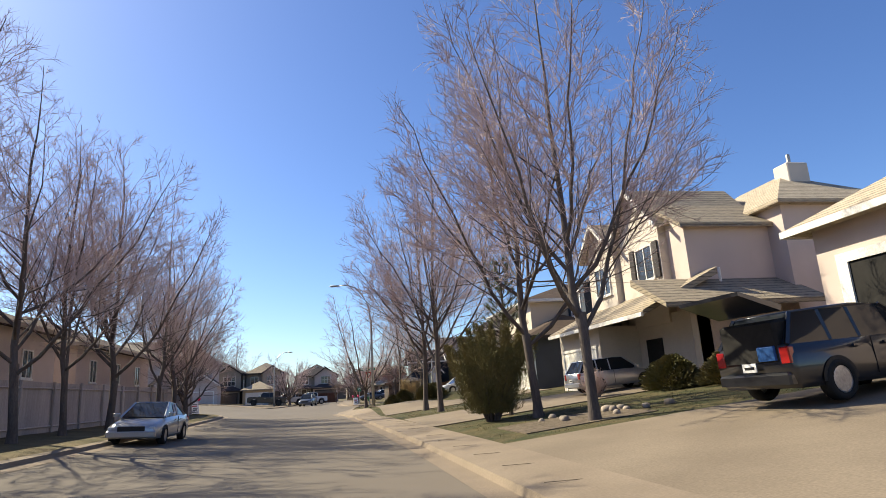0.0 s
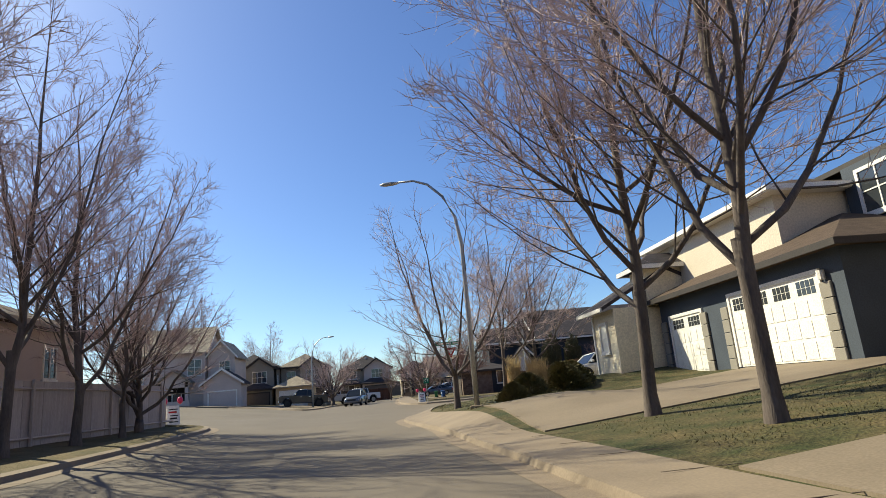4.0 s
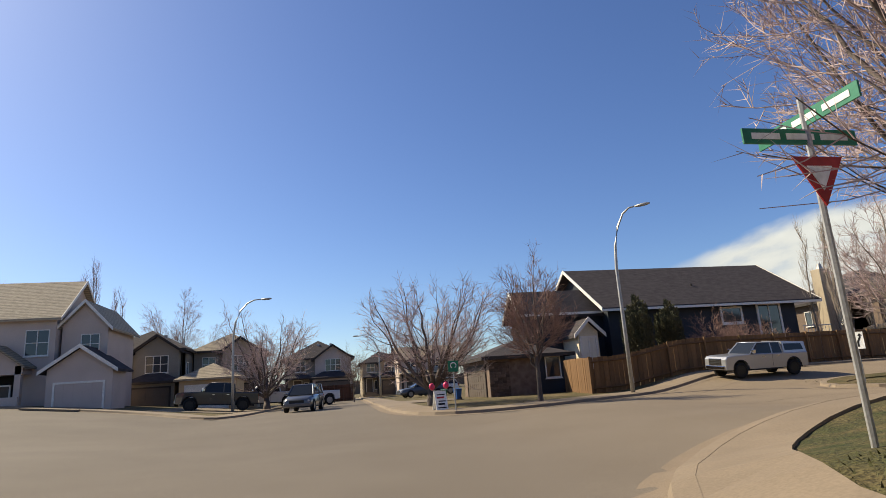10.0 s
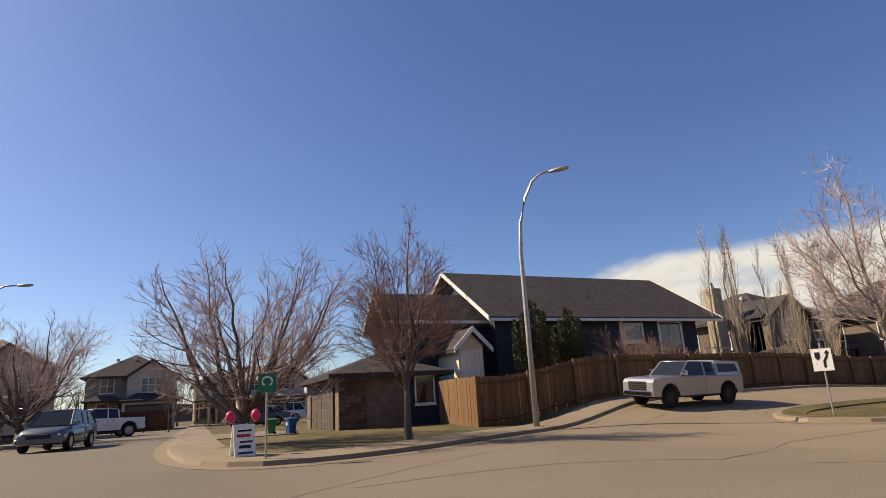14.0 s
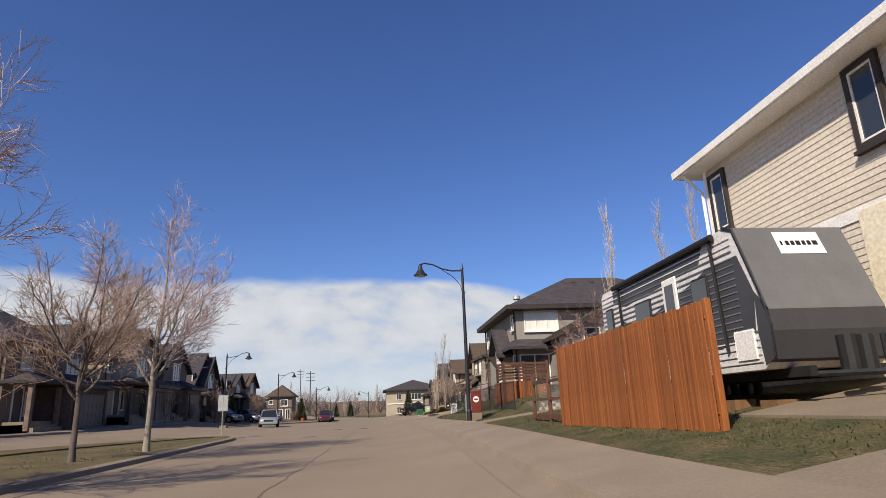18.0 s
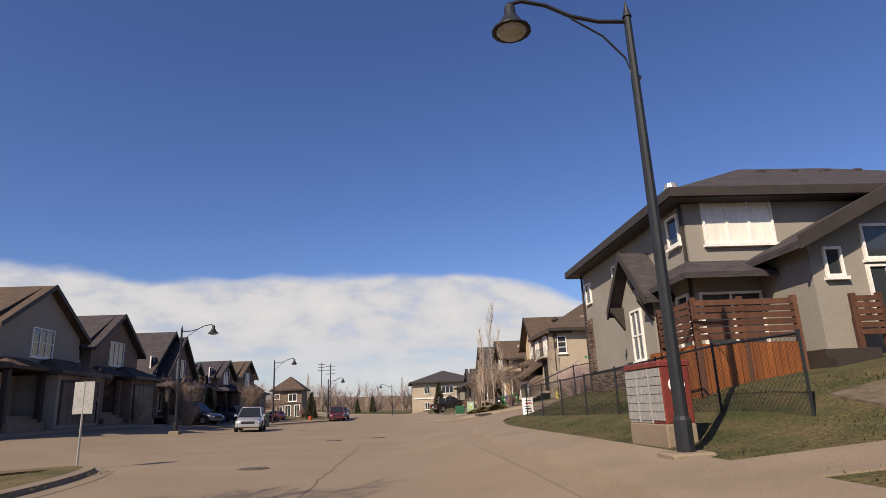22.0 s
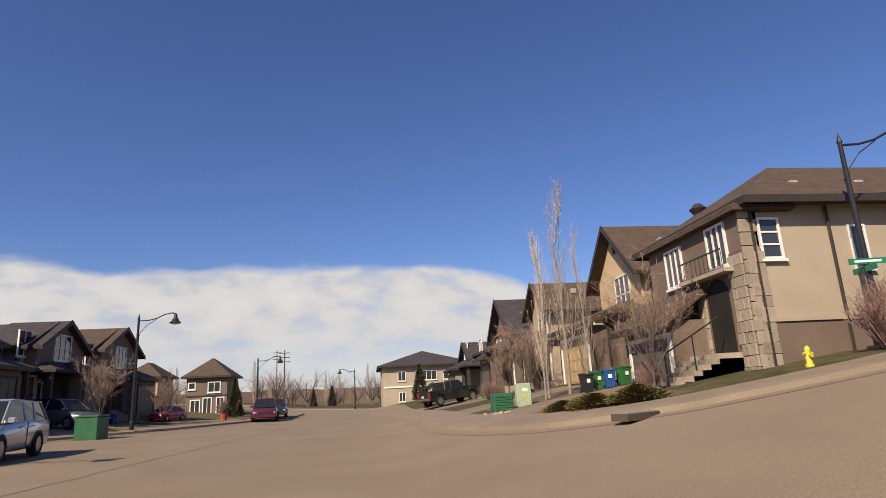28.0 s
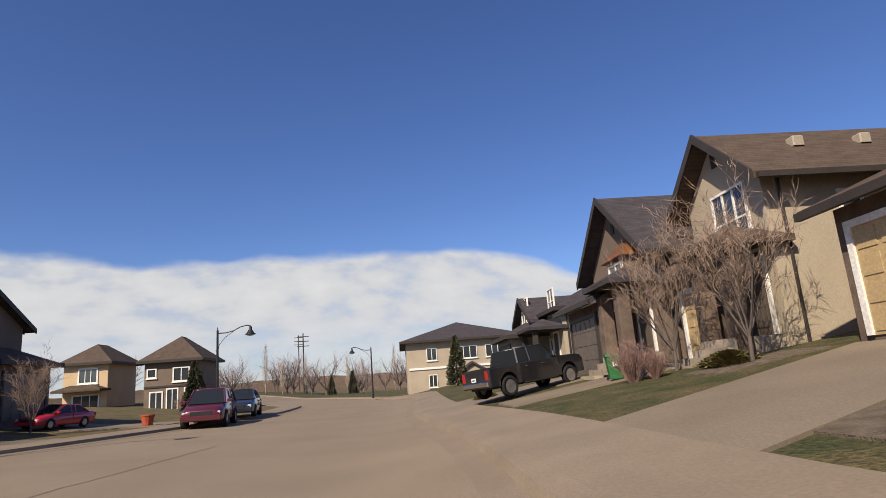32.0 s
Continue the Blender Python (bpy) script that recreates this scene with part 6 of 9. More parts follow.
def gable_house(x0, x1, yf, yb, zg, ze, pitch, wall, side, roofm, label, garage=(0.4, 1.0), gy=1.5, door=None, stone=None, bay=False, trim=None):
    ob = thing("house", Matrix.Identity(4), label, "house", "street houses")
    trim = trim or TRIM_DARK
    part("wall", gable_wall(x0, x1, yb, yf, zg - 0.9, ze, pitch, "y"), wall, ob)
    part("side_wall", Shape().box(x0 - 0.02, x0 + 0.3, yb - 0.01, yf - 0.35, zg - 0.9, ze - 0.01), side, ob)
    part("roof", gable_roof(x0, x1, yb, yf, ze, pitch, "y", 0.5)[0], roofm, ob)
    barge(ob, x0, x1, yb, yf, ze, pitch, "y", trim, 0.5, 1)
    part("gutter", Shape().box(x0 - 0.62, x0 - 0.5, yb - 0.4, yf + 0.4, ze - 0.5 * pitch, ze - 0.5 * pitch + 0.14), trim, ob)
    w = x1 - x0
    xc = (x0 + x1) / 2
    window(ob, "n", yf, xc - w * 0.1, ze - 1.75, 1.5, 1.6, TRIM_WHITE, 3, 2)
    part("gable_vent", Shape().box(xc - 0.12, xc + 0.12, yf, yf + 0.05, ze + w * pitch * 0.24, ze + w * pitch * 0.24 + 0.4), trim, ob)
    qx0, qx1 = x0 + w * garage[0], x0 + w * garage[1]
    yq = yf + gy
    block(ob, qx0, qx1, yf - 0.1, yq, zg - 0.9, zg + 2.3, stone or wall, "garage_wall")
    part("garage_roof", Shape().slab([(yq + 0.45, zg + 2.2), (yq + 0.45, zg + 2.4), (yf, zg + 3.35), (yf, zg + 3.1)], "x", qx0 - 0.4, qx1 + 0.4), roofm, ob)
    part("garage_gutter", Shape().box(qx0 - 0.4, qx1 + 0.4, yq + 0.42, yq + 0.54, zg + 2.2, zg + 2.36), trim, ob)
    garage_door(ob, "n", yq, qx0 + 0.4, qx1 - 0.4, zg - 0.15, zg + 1.85, door or DOOR_BROWN, TRIM_WHITE if door is DOOR_TAN else trim)
    ex = (x0 + qx0) / 2
    if qx0 - x0 > 1.2:
        part("porch", Shape().box(x0 + 0.1, qx0 - 0.05, yf, yf + 1.3, zg - 0.9, zg + 0.45), STONE_PALE, ob)
        # The entry's shade is a near-black sheet on the front wall.
        part("entry", Shape().box(ex - 0.55, ex + 0.55, yf, yf + 0.03, zg + 0.45, zg + 2.5), INNER_SHADE, ob, "panel painted dark as the shade of an entry")
        entry_door(ob, "n", yf + 0.03, ex, zg + 0.47)
        for c in (x0 + 0.25, qx0 - 0.2):
            part("pier", Shape().box(c - 0.2, c + 0.2, yf + 0.85, yf + 1.25, zg - 0.8, zg + 2.6, 0.02), stone or STONE, ob)
        part("porch_roof", hip_roof(x0, qx0, yf - 0.1, yf + 1.3, zg + 2.6, 0.5, 0.3)[0], roofm, ob)
        for i in range(4):
            part("step", Shape().box(ex - 0.7, ex + 0.7, yf + 1.3, yf + 1.3 + 0.3 * (4 - i), zg - 0.9, zg - 0.3 + 0.18 * i), STONE_PALE, ob)
    for i, yy in enumerate((yf - 2.2, yf - 5.0, yf - 8.0)):
        if yy > yb + 0.8:
            window(ob, "w", x0 - 0.02, yy, ze - 1.8 - 0.4 * (i % 2), 0.5, 1.1, TRIM_WHITE)
    part("downspout", Shape().tube([(x0 - 0.07, yf - 0.4, zg), (x0 - 0.07, yf - 0.4, ze - 0.3)], 0.045, 6), trim, ob)
    vents(ob, [(x0 + w * 0.25, yf - 1.8 - 1.9 * i, ze + w * 0.25 * pitch + 0.25) for i in range(3)], TRIM_TAN)
    if bay:
        part("bay", Shape().box(x0 + 0.4, x0 + 2.0, yf, yf + 0.7, zg + 2.9, ze - 0.2), STONE, ob)
        part("bay_roof", Shape().loft([[(x0 + 0.2, yf, ze - 0.2), (x0 + 2.2, yf, ze - 0.2), (x0 + 2.2, yf + 0.9, ze - 0.2), (x0 + 0.2, yf + 0.9, ze - 0.2)], [(x0 + 0.8, yf, ze + 0.5), (x0 + 1.6, yf, ze + 0.5), (x0 + 1.6, yf + 0.2, ze + 0.5), (x0 + 0.8, yf + 0.2, ze + 0.5)]]), COPPER, ob, "copper bay roof")
        window(ob, "n", yf + 0.7, x0 + 1.2, ze - 1.7, 1.1, 1.3, TRIM_WHITE, 2, 1)
    return ob


gable_house(77.4, 82.0, -11.6, -22.0, 1.75, 6.4, 0.95, STUCCO_SAND, STUCCO_SAND, SHINGLE_BROWN, "sand-coloured stucco house with brown gabled roof and tan garage door", (0.28, 1.22), 2.0, DOOR_TAN, STONE)
gable_house(85.7, 89.3, -10.05, -20.0, 1.4, 5.9, 0.8, STUCCO_TAN, STUCCO_TAN, SHINGLE_BROWN, "tan stucco house with arched window under a brown gable", (0.5, 1.0), 0.8, DOOR_TAN, STONE)
gable_house(90.1, 95.8, -9.0, -19.0, 1.3, 5.05, 0.78, STUCCO_BROWN, STUCCO_BROWN, SHINGLE, "brown stucco house with dark gabled roof and copper bay roof", (0.35, 1.0), 1.2, DOOR_BROWN, STONE, True)
row_house(104.0, 112.0, -9.8, 10.0, 0.9, STUCCO_TAN, STUCCO_GREY, SHINGLE, "grey-tan house with a hipped dark roof", "n", 3.7, hip=True, gar_left=False, seed=3, pitch=0.6)

# far tan house at the bend
far_t = thing("house", Matrix.Identity(4), "large tan two-storey house with white window bands", "house", "street houses")
block(far_t, 132.90, 145.40, -13.2, -1.7, 0.0, 5.3, STUCCO_TAN)
s_, _ = hip_roof(132.90, 145.40, -13.2, -1.7, 5.3, 0.34, 0.6)
part("roof", s_, SHINGLE, far_t)
fascia(far_t, 132.90, 145.40, -13.2, -1.7, 5.26, TRIM_DARK, 0.6)
for a_, w_, c_ in ((-4.2, 0.9, 2), (-7.4, 2.6, 4), (-10.6, 1.8, 3)):
    window(far_t, "w", 132.90, a_, 3.5, w_, 1.1, TRIM_WHITE, c_, 1)
    window(far_t, "w", 132.90, a_, 0.9, w_ * 0.8, 1.1, TRIM_WHITE, c_, 1)
part("band", Shape().box(132.80, 132.92, -12.6, -1.9, 2.6, 2.8), TRIM_WHITE, far_t)
part("porch", gable_wall(131.20, 133.00, -9.6, -6.4, 0.2, 1.9, 0.6, "x"), STUCCO_TAN, far_t)
part("porch_roof", gable_roof(131.20, 133.00, -9.6, -6.4, 1.9, 0.6, "x", 0.3)[0], SHINGLE, far_t)

# ---- houses along the second street, north side ----
NORTH = [
    (36.5, 45.0, 27.5, STUCCO_BROWN, STUCCO_BROWN, SHINGLE, "x", True, "brown stucco two-storey house with dark roof", 5.8, 0.7, 0.5),
    (47.0, 55.8, 21.8, STUCCO_BROWN, STUCCO_BROWN, SHINGLE, "x", False, "dark brown two-storey house with white windows", 5.6, 0.8, 0.5),
    (57.4, 65.4, 20.2, STUCCO_TAN, STUCCO_GREY, SHINGLE_BROWN, "y", False, "tan and grey gabled house with stone entry", 5.4, 0.62, 0.96),
    (66.2, 73.2, 20.0, STUCCO_TAN, STUCCO_BROWN, SHINGLE, "y", False, "tan-sided house with brown front gable", 5.0, 0.68, 0.96),
    (76.6, 84.6, 19.8, STUCCO_BROWN, STUCCO_BROWN, SHINGLE, "y", False, "dark brown gabled house with garage", 4.3, 0.95, 0.8),
    (85.4, 90.4, 20.2, SIDING_BROWN, STUCCO_BROWN, SHINGLE, "x", True, "dark brown house with a dormer", 4.4, 0.8, 0.5),
    (90.8, 96.6, 19.4, STUCCO_TAN, STUCCO_BROWN, SHINGLE, "y", False, "tan house with dark gable and stone pillars", 4.7, 0.55, 0.96),
    (99.0, 106.2, 19.4, STUCCO_SAND, STUCCO_BROWN, SHINGLE_BROWN, "y", False, "sand-coloured house with brown gabled roof", 5.1, 0.5, 0.96),
]
for n_, (x0_, x1_, yf_, wall_, acc_, roof_, ridge_, left_, label_, eave_, pitch_, frac_) in enumerate(NORTH):
    x0_, x1_, eave_ = x0_ - 0.7, x1_ - 0.7, eave_ - 0.4
    row_house(x0_, x1_, yf_, 10.0, land((x0_ + x1_) / 2, yf_) + 0.15, wall_, acc_, roof_, label_, "s", eave_, ridge_, pitch_, gar_left=left_, seed=n_ + 10, stone=STONE if n_ % 2 else None, gable_frac=frac_, main_pitch=0.9, hip=n_ in (0, 1, 5))
# houses that look down the street from the bend
sd = thing("house", Matrix.Identity(4), "sand-coloured two-storey house with white windows across the bend", "house", "street houses")
block(sd, 126.0, 131.5, 23.7, 27.3, 0.3, 5.0, STUCCO_SAND)
part("roof", hip_roof(126.0, 131.5, 23.7, 27.3, 5.0, 0.75, 0.45)[0], SHINGLE_BROWN, sd)
fascia(sd, 126.0, 131.5, 23.7, 27.3, 4.96, TRIM_DARK, 0.45)
for a_, z_, w_, h_ in ((25.3, 3.5, 1.4, 1.1), (25.4, 1.1, 2.0, 1.3)):
    window(sd, "w", 126.0, a_, z_, w_, h_, TRIM_WHITE, 3, 1, wide=0.12)
part("porch_roof", hip_roof(124.8, 126.2, 23.9, 27.2, 2.75, 0.4, 0.3)[0], SHINGLE_BROWN, sd)
lg = thing("house", Matrix.Identity(4), "dark brown two-storey house with white windows across the bend", "house", "street houses")
block(lg, 125.0, 130.5, 15.9, 20.3, 0.2, 4.7, SIDING_BROWN)
part("roof", hip_roof(125.0, 130.5, 15.9, 20.3, 4.7, 0.8, 0.45)[0], SHINGLE_BROWN, lg)
fascia(lg, 125.0, 130.5, 15.9, 20.3, 4.66, TRIM_DARK, 0.45)
part("band", Shape().box(124.93, 125.02, 15.9, 20.3, 2.6, 2.75), TRIM_DARK, lg)
for a_, z_, w_, h_, c_ in ((19.3, 0.7, 0.9, 1.5, 2), (18.0, 0.6, 0.8, 1.8, 2), (16.6, 0.7, 0.7, 1.7, 2), (17.3, 3.1, 1.2, 1.0, 2), (19.7, 3.5, 0.6, 0.6, 1)):
    window(lg, "w", 125.0, a_, z_, w_, h_, TRIM_WHITE, c_, 1, wide=0.1)
chim = thing("chimney", Matrix.Identity(4), "tan stucco chimney stack with a metal cap", "chimney")
part("shaft", Shape().box(33.6, 34.6, 29.6, 30.6, 0.2, 9.0, 0.03), STUCCO_TAN, chim)
part("cap", Shape().tube([(34.1, 30.1, 9.0), (34.1, 30.1, 9.5)], [0.3, 0.15], 8), STEEL, chim)

# ---- dark house on the north-east corner ----
navy = thing("house", Matrix.Identity(4), "dark navy-sided bungalow with long dark roof and white trim", "house", "street houses")
block(navy, 11.4, 26.4, 25.0, 35.6, 0.0, 6.1, SIDING_NAVY)
part("gable", gable_wall(11.4, 26.4, 25.0, 35.6, 5.9, 6.1, 0.62, "x"), SIDING_NAVY, navy)
part("roof", gable_roof(11.4, 27.4, 25.0, 35.6, 6.1, 0.62, "x", 0.7)[0], SHINGLE, navy)
barge(navy, 11.4, 27.4, 25.0, 35.6, 6.1, 0.62, "x", TRIM_WHITE, 0.7)
part("gutter", Shape().box(10.7, 28.1, 24.24, 24.36, 5.6, 5.76), TRIM_WHITE, navy)
block(navy, 5.7, 11.4, 26.0, 29.2, 0.0, 5.9, SIDING_NAVY, "wing_wall")
part("wing_roof", gable_roof(5.7, 11.6, 26.0, 29.2, 5.9, 0.95, "x", 0.5)[0], SHINGLE, navy)
barge(navy, 5.7, 11.6, 26.0, 29.2, 5.9, 0.95, "x", TRIM_WHITE, 0.5, 0)
part("wing_gutter", Shape().box(5.2, 11.2, 25.42, 25.52, 5.62, 5.78), TRIM_WHITE, navy)
part("wing_gable", gable_wall(5.72, 11.4, 26.02, 29.18, 5.7, 5.9, 0.95, "x"), SIDING_NAVY, navy)
block(navy, 2.0, 5.2, 23.0, 30.0, 0.0, 2.8, STONE, "garage_wall")
part("garage_roof", hip_roof(2.0, 7.0, 23.0, 30.0, 2.8, 0.35, 0.5)[0], SHINGLE, navy)
fascia(navy, 2.0, 7.0, 23.0, 30.0, 2.76, TRIM_DARK, 0.5)
block(navy, 5.2, 7.0, 23.0, 26.2, 0.0, 2.8, SIDING_NAVY, "garage_side")
garage_door(navy, "w", 2.0, 23.8, 28.6, 0.45, 2.4, DOOR_BROWN, TRIM_DARK)
stones(navy, "s", 23.0, 2.0, 3.3, 0.4, 2.6, STONE, 0.18, 12)
window(navy, "s", 23.0, 6.2, 1.5, 0.9, 1.2, TRIM_WHITE, 1, 1)
window(navy, "s", 25.0, 21.0, 4.5, 1.5, 0.95, TRIM_WHITE, 1, 1, wide=0.14)
window(navy, "s", 25.0, 24.1, 3.2, 1.7, 2.4, TRIM_WHITE, 2, 1, wide=0.16)
part("entry_bay", gable_wall(8.3, 9.7, 23.4, 26.1, 0.3, 4.2, 1.0, "y"), SIDING_CREAM, navy)
part("entry_roof", gable_roof(8.3, 9.7, 23.4, 26.1, 4.2, 1.0, "y", 0.35)[0], SHINGLE, navy)
barge(navy, 8.3, 9.7, 23.4, 26.1, 4.2, 1.0, "y", TRIM_WHITE, 0.35, 0)
window(navy, "s", 23.4, 9.0, 2.0, 0.95, 1.8, TRIM_WHITE, 2, 2, BLIND, wide=0.14)
stones(navy, "s", 23.4, 8.3, 9.7, 0.3, 1.8, STONE, 0.17, 13)
for i in range(4):
    part("entry_step", Shape().box(6.9, 8.15, 22.4 - 0.3 * (4 - i), 23.8, 0.2, 0.55 + 0.18 * i), CONCRETE, navy)
hr = Shape().tube([(6.9, 21.2, 1.3), (8.1, 22.6, 2.2)], 0.03, 5)
for i in range(7):
    f_ = i / 6
    hr.tube([(6.9 + 1.2 * f_, 21.2 + 1.4 * f_, 0.4 + 0.8 * f_), (6.9 + 1.2 * f_, 21.2 + 1.4 * f_, 1.3 + 0.9 * f_)], 0.016, 4)
part("hand_rail", hr, TRIM_WHITE, navy, "white metal hand rail")
part("plumbing_vent", Shape().tube([(19.5, 27.0, 6.9), (19.5, 27.0, 7.7)], 0.07, 6), TRIM_DARK, navy)
ds = Shape()
for i in range(8):
    ds.tube([(26.5 + 0.3 * i, 24.6, 3.0), (26.5 + 0.3 * i, 24.6, 3.9)], 0.02, 4)
ds.tube([(26.4, 24.6, 3.9), (28.8, 24.6, 3.9)], 0.035, 5)
part("balcony_rail", ds, TRIM_WHITE, navy)

# ---- houses beyond the junction, north-west ----
wh = thing("house", Matrix.Identity(4), "pale stucco two-storey house with shake roof and gabled garage", "house", "street houses")
zw = 1.3
block(wh, -37.8, -27.6, 36.0, 44.0, 0.3, 8.5, STUCCO_PINK)
part("gable", gable_wall(-37.8, -27.6, 36.0, 44.0, 8.3, 8.5, 0.78, "x"), STUCCO_PINK, wh)
part("roof", gable_roof(-37.8, -27.6, 36.0, 44.0, 8.5, 0.78, "x", 0.5)[0], SHAKE, wh)
barge(wh, -37.8, -27.6, 36.0, 44.0, 8.5, 0.78, "x", TRIM_WHITE, 0.5, 1)
part("front_gable", gable_wall(-27.4, -24.2, 36.6, 43.0, 0.3, 7.7, 1.1, "y"), STUCCO_PINK, wh)
part("front_roof", gable_roof(-27.4, -24.2, 36.6, 43.0, 7.7, 1.1, "y", 0.4)[0], SHAKE, wh)
barge(wh, -27.4, -24.2, 36.6, 43.0, 7.7, 1.1, "y", TRIM_WHITE, 0.4, 0)
window(wh, "s", 36.6, -25.4, 5.6, 1.2, 1.4, TRIM_WHITE, 2, 2)
window(wh, "s", 36.0, -28.8, 5.6, 1.5, 1.8, TRIM_WHITE, 2, 2)
window(wh, "s", 36.0, -35.5, 5.0, 1.5, 1.4, TRIM_WHITE, 2, 2)
part("garage_gable", gable_wall(-27.2, -22.9, 34.0, 37.0, 0.4, 4.3, 0.7, "y"), STUCCO_PINK, wh)
part("garage_roof", gable_roof(-27.2, -22.9, 34.0, 37.0, 4.3, 0.7, "y", 0.4)[0], SHINGLE, wh)
barge(wh, -27.2, -22.9, 34.0, 37.0, 4.3, 0.7, "y", TRIM_WHITE, 0.4, 0)
garage_door(wh, "s", 34.0, -26.6, -23.5, 1.25, 3.3, STUCCO_PINK, TRIM_WHITE)
part("entry_gable", gable_wall(-32.6, -29.0, 34.6, 36.0, 4.2, 4.8, 0.75, "y"), STUCCO_PINK, wh)
part("entry_roof", gable_roof(-32.6, -29.0, 34.4, 36.0, 4.8, 0.75, "y", 0.3)[0], SHAKE, wh)
for c in (-32.3, -29.3):
    part("entry_post", Shape().box(c - 0.2, c + 0.2, 34.6, 35.0, 1.0, 4.8), STUCCO_PINK, wh)
# Near-black sheet painted as the shade under the entry gable.
part("entry", Shape().box(-31.8, -29.8, 35.9, 36.02, 1.3, 4.2), INNER_SHADE, wh)
entry_door(wh, "s", 35.9, -30.8, 1.4)
wf = Shape().box(-44.0, -28.5, 33.0, 33.15, 0.5, 2.6)
solid("garden_wall", wf, STUCCO_PINK, "low pale garden wall before the house", "wall")
for x0_, x1_, y0_, d_, e_, wl_, ac_, rf_, lab_, hp_ in (
    (-28.0, -21.2, 47.0, 9, 5.6, STUCCO_GREY, STUCCO_GREY, SHINGLE, "grey two-storey house with dark roof", True), (-21.0, -14.6, 52.0, 9, 5.6, STUCCO_GREY, STUCCO_TAN, SHAKE, "grey house with pale shake roof", True),
    (-13.0, -4.6, 68.0, 9, 5.2, STUCCO_GREY, STUCCO_PINK, SHINGLE, "grey house with dark hipped roof", True), (3.0, 11.0, 78.0, 9, 5.0, STUCCO_PINK, STUCCO_PINK, SHAKE, "pale house with garage far down the street", False), (-2.0, 4.0, 86.0, 9, 5.0, STUCCO_TAN, STUCCO_TAN, SHINGLE, "tan house far down the street", True)):
    row_house(x0_, x1_, y0_, d_, 0.7, wl_, ac_, rf_, lab_, "s", e_, "x", 0.7, hip=hp_, seed=int(x0_ * 3), gar_left=False)
low_g = thing("garage", Matrix.Identity(4), "tan detached-looking front garage with shake roof and white door", "garage")
block(low_g, -20.4, -15.6, 43.0, 48.0, 0.4, 3.3, STUCCO_SAND)
part("roof", hip_roof(-20.4, -15.6, 43.0, 48.0, 3.3, 0.5, 0.4)[0], SHAKE, low_g)
garage_door(low_g, "s", 43.0, -19.8, -16.4, 0.7, 2.8, DOOR_WHITE, TRIM_WHITE)

# ---- first street, east side ----
# cream house with a shake roof
cr = thing("house", Matrix.Identity(4), "cream stucco two-storey house with shake roof and white gables", "house", "street houses")
block(cr, 9.0, 20.0, -41.0, -31.0, 0.6, 7.95, STUCCO_PINK)
block(cr, 13.2, 20.0, -42.0, -32.0, 0.6, 8.5, STUCCO_PINK, "rear_wall")
part("roof_gable", gable_wall(9.02, 13.3, -40.98, -35.0, 7.8, 7.95, 0.6, "x"), STUCCO_WHITE, cr)
part("roof", gable_roof(9.0, 14.5, -41.0, -35.0, 7.95, 0.6, "x", 0.4)[0], SHAKE, cr)
part("cross_roof", hip_roof(13.2, 20.0, -42.0, -32.0, 8.5, 0.65, 0.4)[0], SHAKE, cr)
part("front_gable", gable_wall(8.6, 12.0, -39.6, -35.8, 3.8, 8.5, 1.0, "x"), STUCCO_WHITE, cr)
part("front_roof", gable_roof(8.6, 13.5, -39.6, -35.8, 8.5, 1.0, "x", 0.4)[0], SHAKE, cr)
barge(cr, 8.6, 13.5, -39.6, -35.8, 8.5, 1.0, "x", TRIM_WHITE, 0.4, 0)
part("small_gable", gable_wall(8.3, 10.0, -35.6, -32.6, 3.8, 8.3, 0.9, "x"), STUCCO_WHITE, cr)
part("small_roof", gable_roof(8.3, 11.0, -35.6, -32.6, 8.3, 0.9, "x", 0.4)[0], SHAKE, cr)
barge(cr, 8.3, 11.0, -35.6, -32.6, 8.3, 0.9, "x", TRIM_WHITE, 0.4, 0)
window(cr, "w", 8.6, -38.2, 6.0, 1.4, 1.5, TRIM_WHITE, 2, 1)
window(cr, "w", 8.3, -34.2, 5.9, 1.6, 1.4, TRIM_WHITE, 3, 1)
for c in (-39.3, -37.1):
    part("shutter", Shape().box(8.5, 8.58, c - 0.2, c + 0.2, 5.9, 7.6), TRIM_DARK, cr)
window(cr, "s", -41.0, 15.2, 6.0, 0.9, 0.8, TRIM_WHITE)
part("porch_roof", Shape().slab([(6.0, 3.9), (6.0, 4.1), (9.6, 5.8), (9.6, 5.5)], "y", -42.0, -31.4), SHAKE, cr)
part("side_roof", Shape().slab([(-43.4, 4.0), (-43.4, 4.2), (-40.9, 5.5), (-40.9, 5.2)], "x", 6.2, 13.5), SHAKE, cr)
part("porch_gutter", Shape().box(5.9, 6.0, -42.0, -31.4, 3.85, 4.02), TRIM_WHITE, cr)
block(cr, 6.6, 9.6, -36.5, -31.4, 0.5, 4.0, STUCCO_WHITE, "garage_wall")
garage_door(cr, "w", 6.6, -36.0, -32.0, 0.9, 3.0, DOOR_WHITE, TRIM_WHITE)
block(cr, 8.7, 9.6, -41.0, -36.5, 0.5, 4.2, STUCCO_WHITE, "porch_wall")
# Near-black sheet painted as the shade of the porch entry.
part("entry", Shape().box(8.66, 8.7, -38.6, -37.2, 1.0, 3.2), INNER_SHADE, cr)
part("chimney", Shape().box(16.2, 17.4, -39.6, -38.6, 9.0, 11.5, 0.04), STUCCO_WHITE, cr)
part("chimney_pipe", Shape().tube([(16.8, -39.1, 11.5), (16.8, -39.1, 12.1)], 0.1, 6), STEEL, cr)
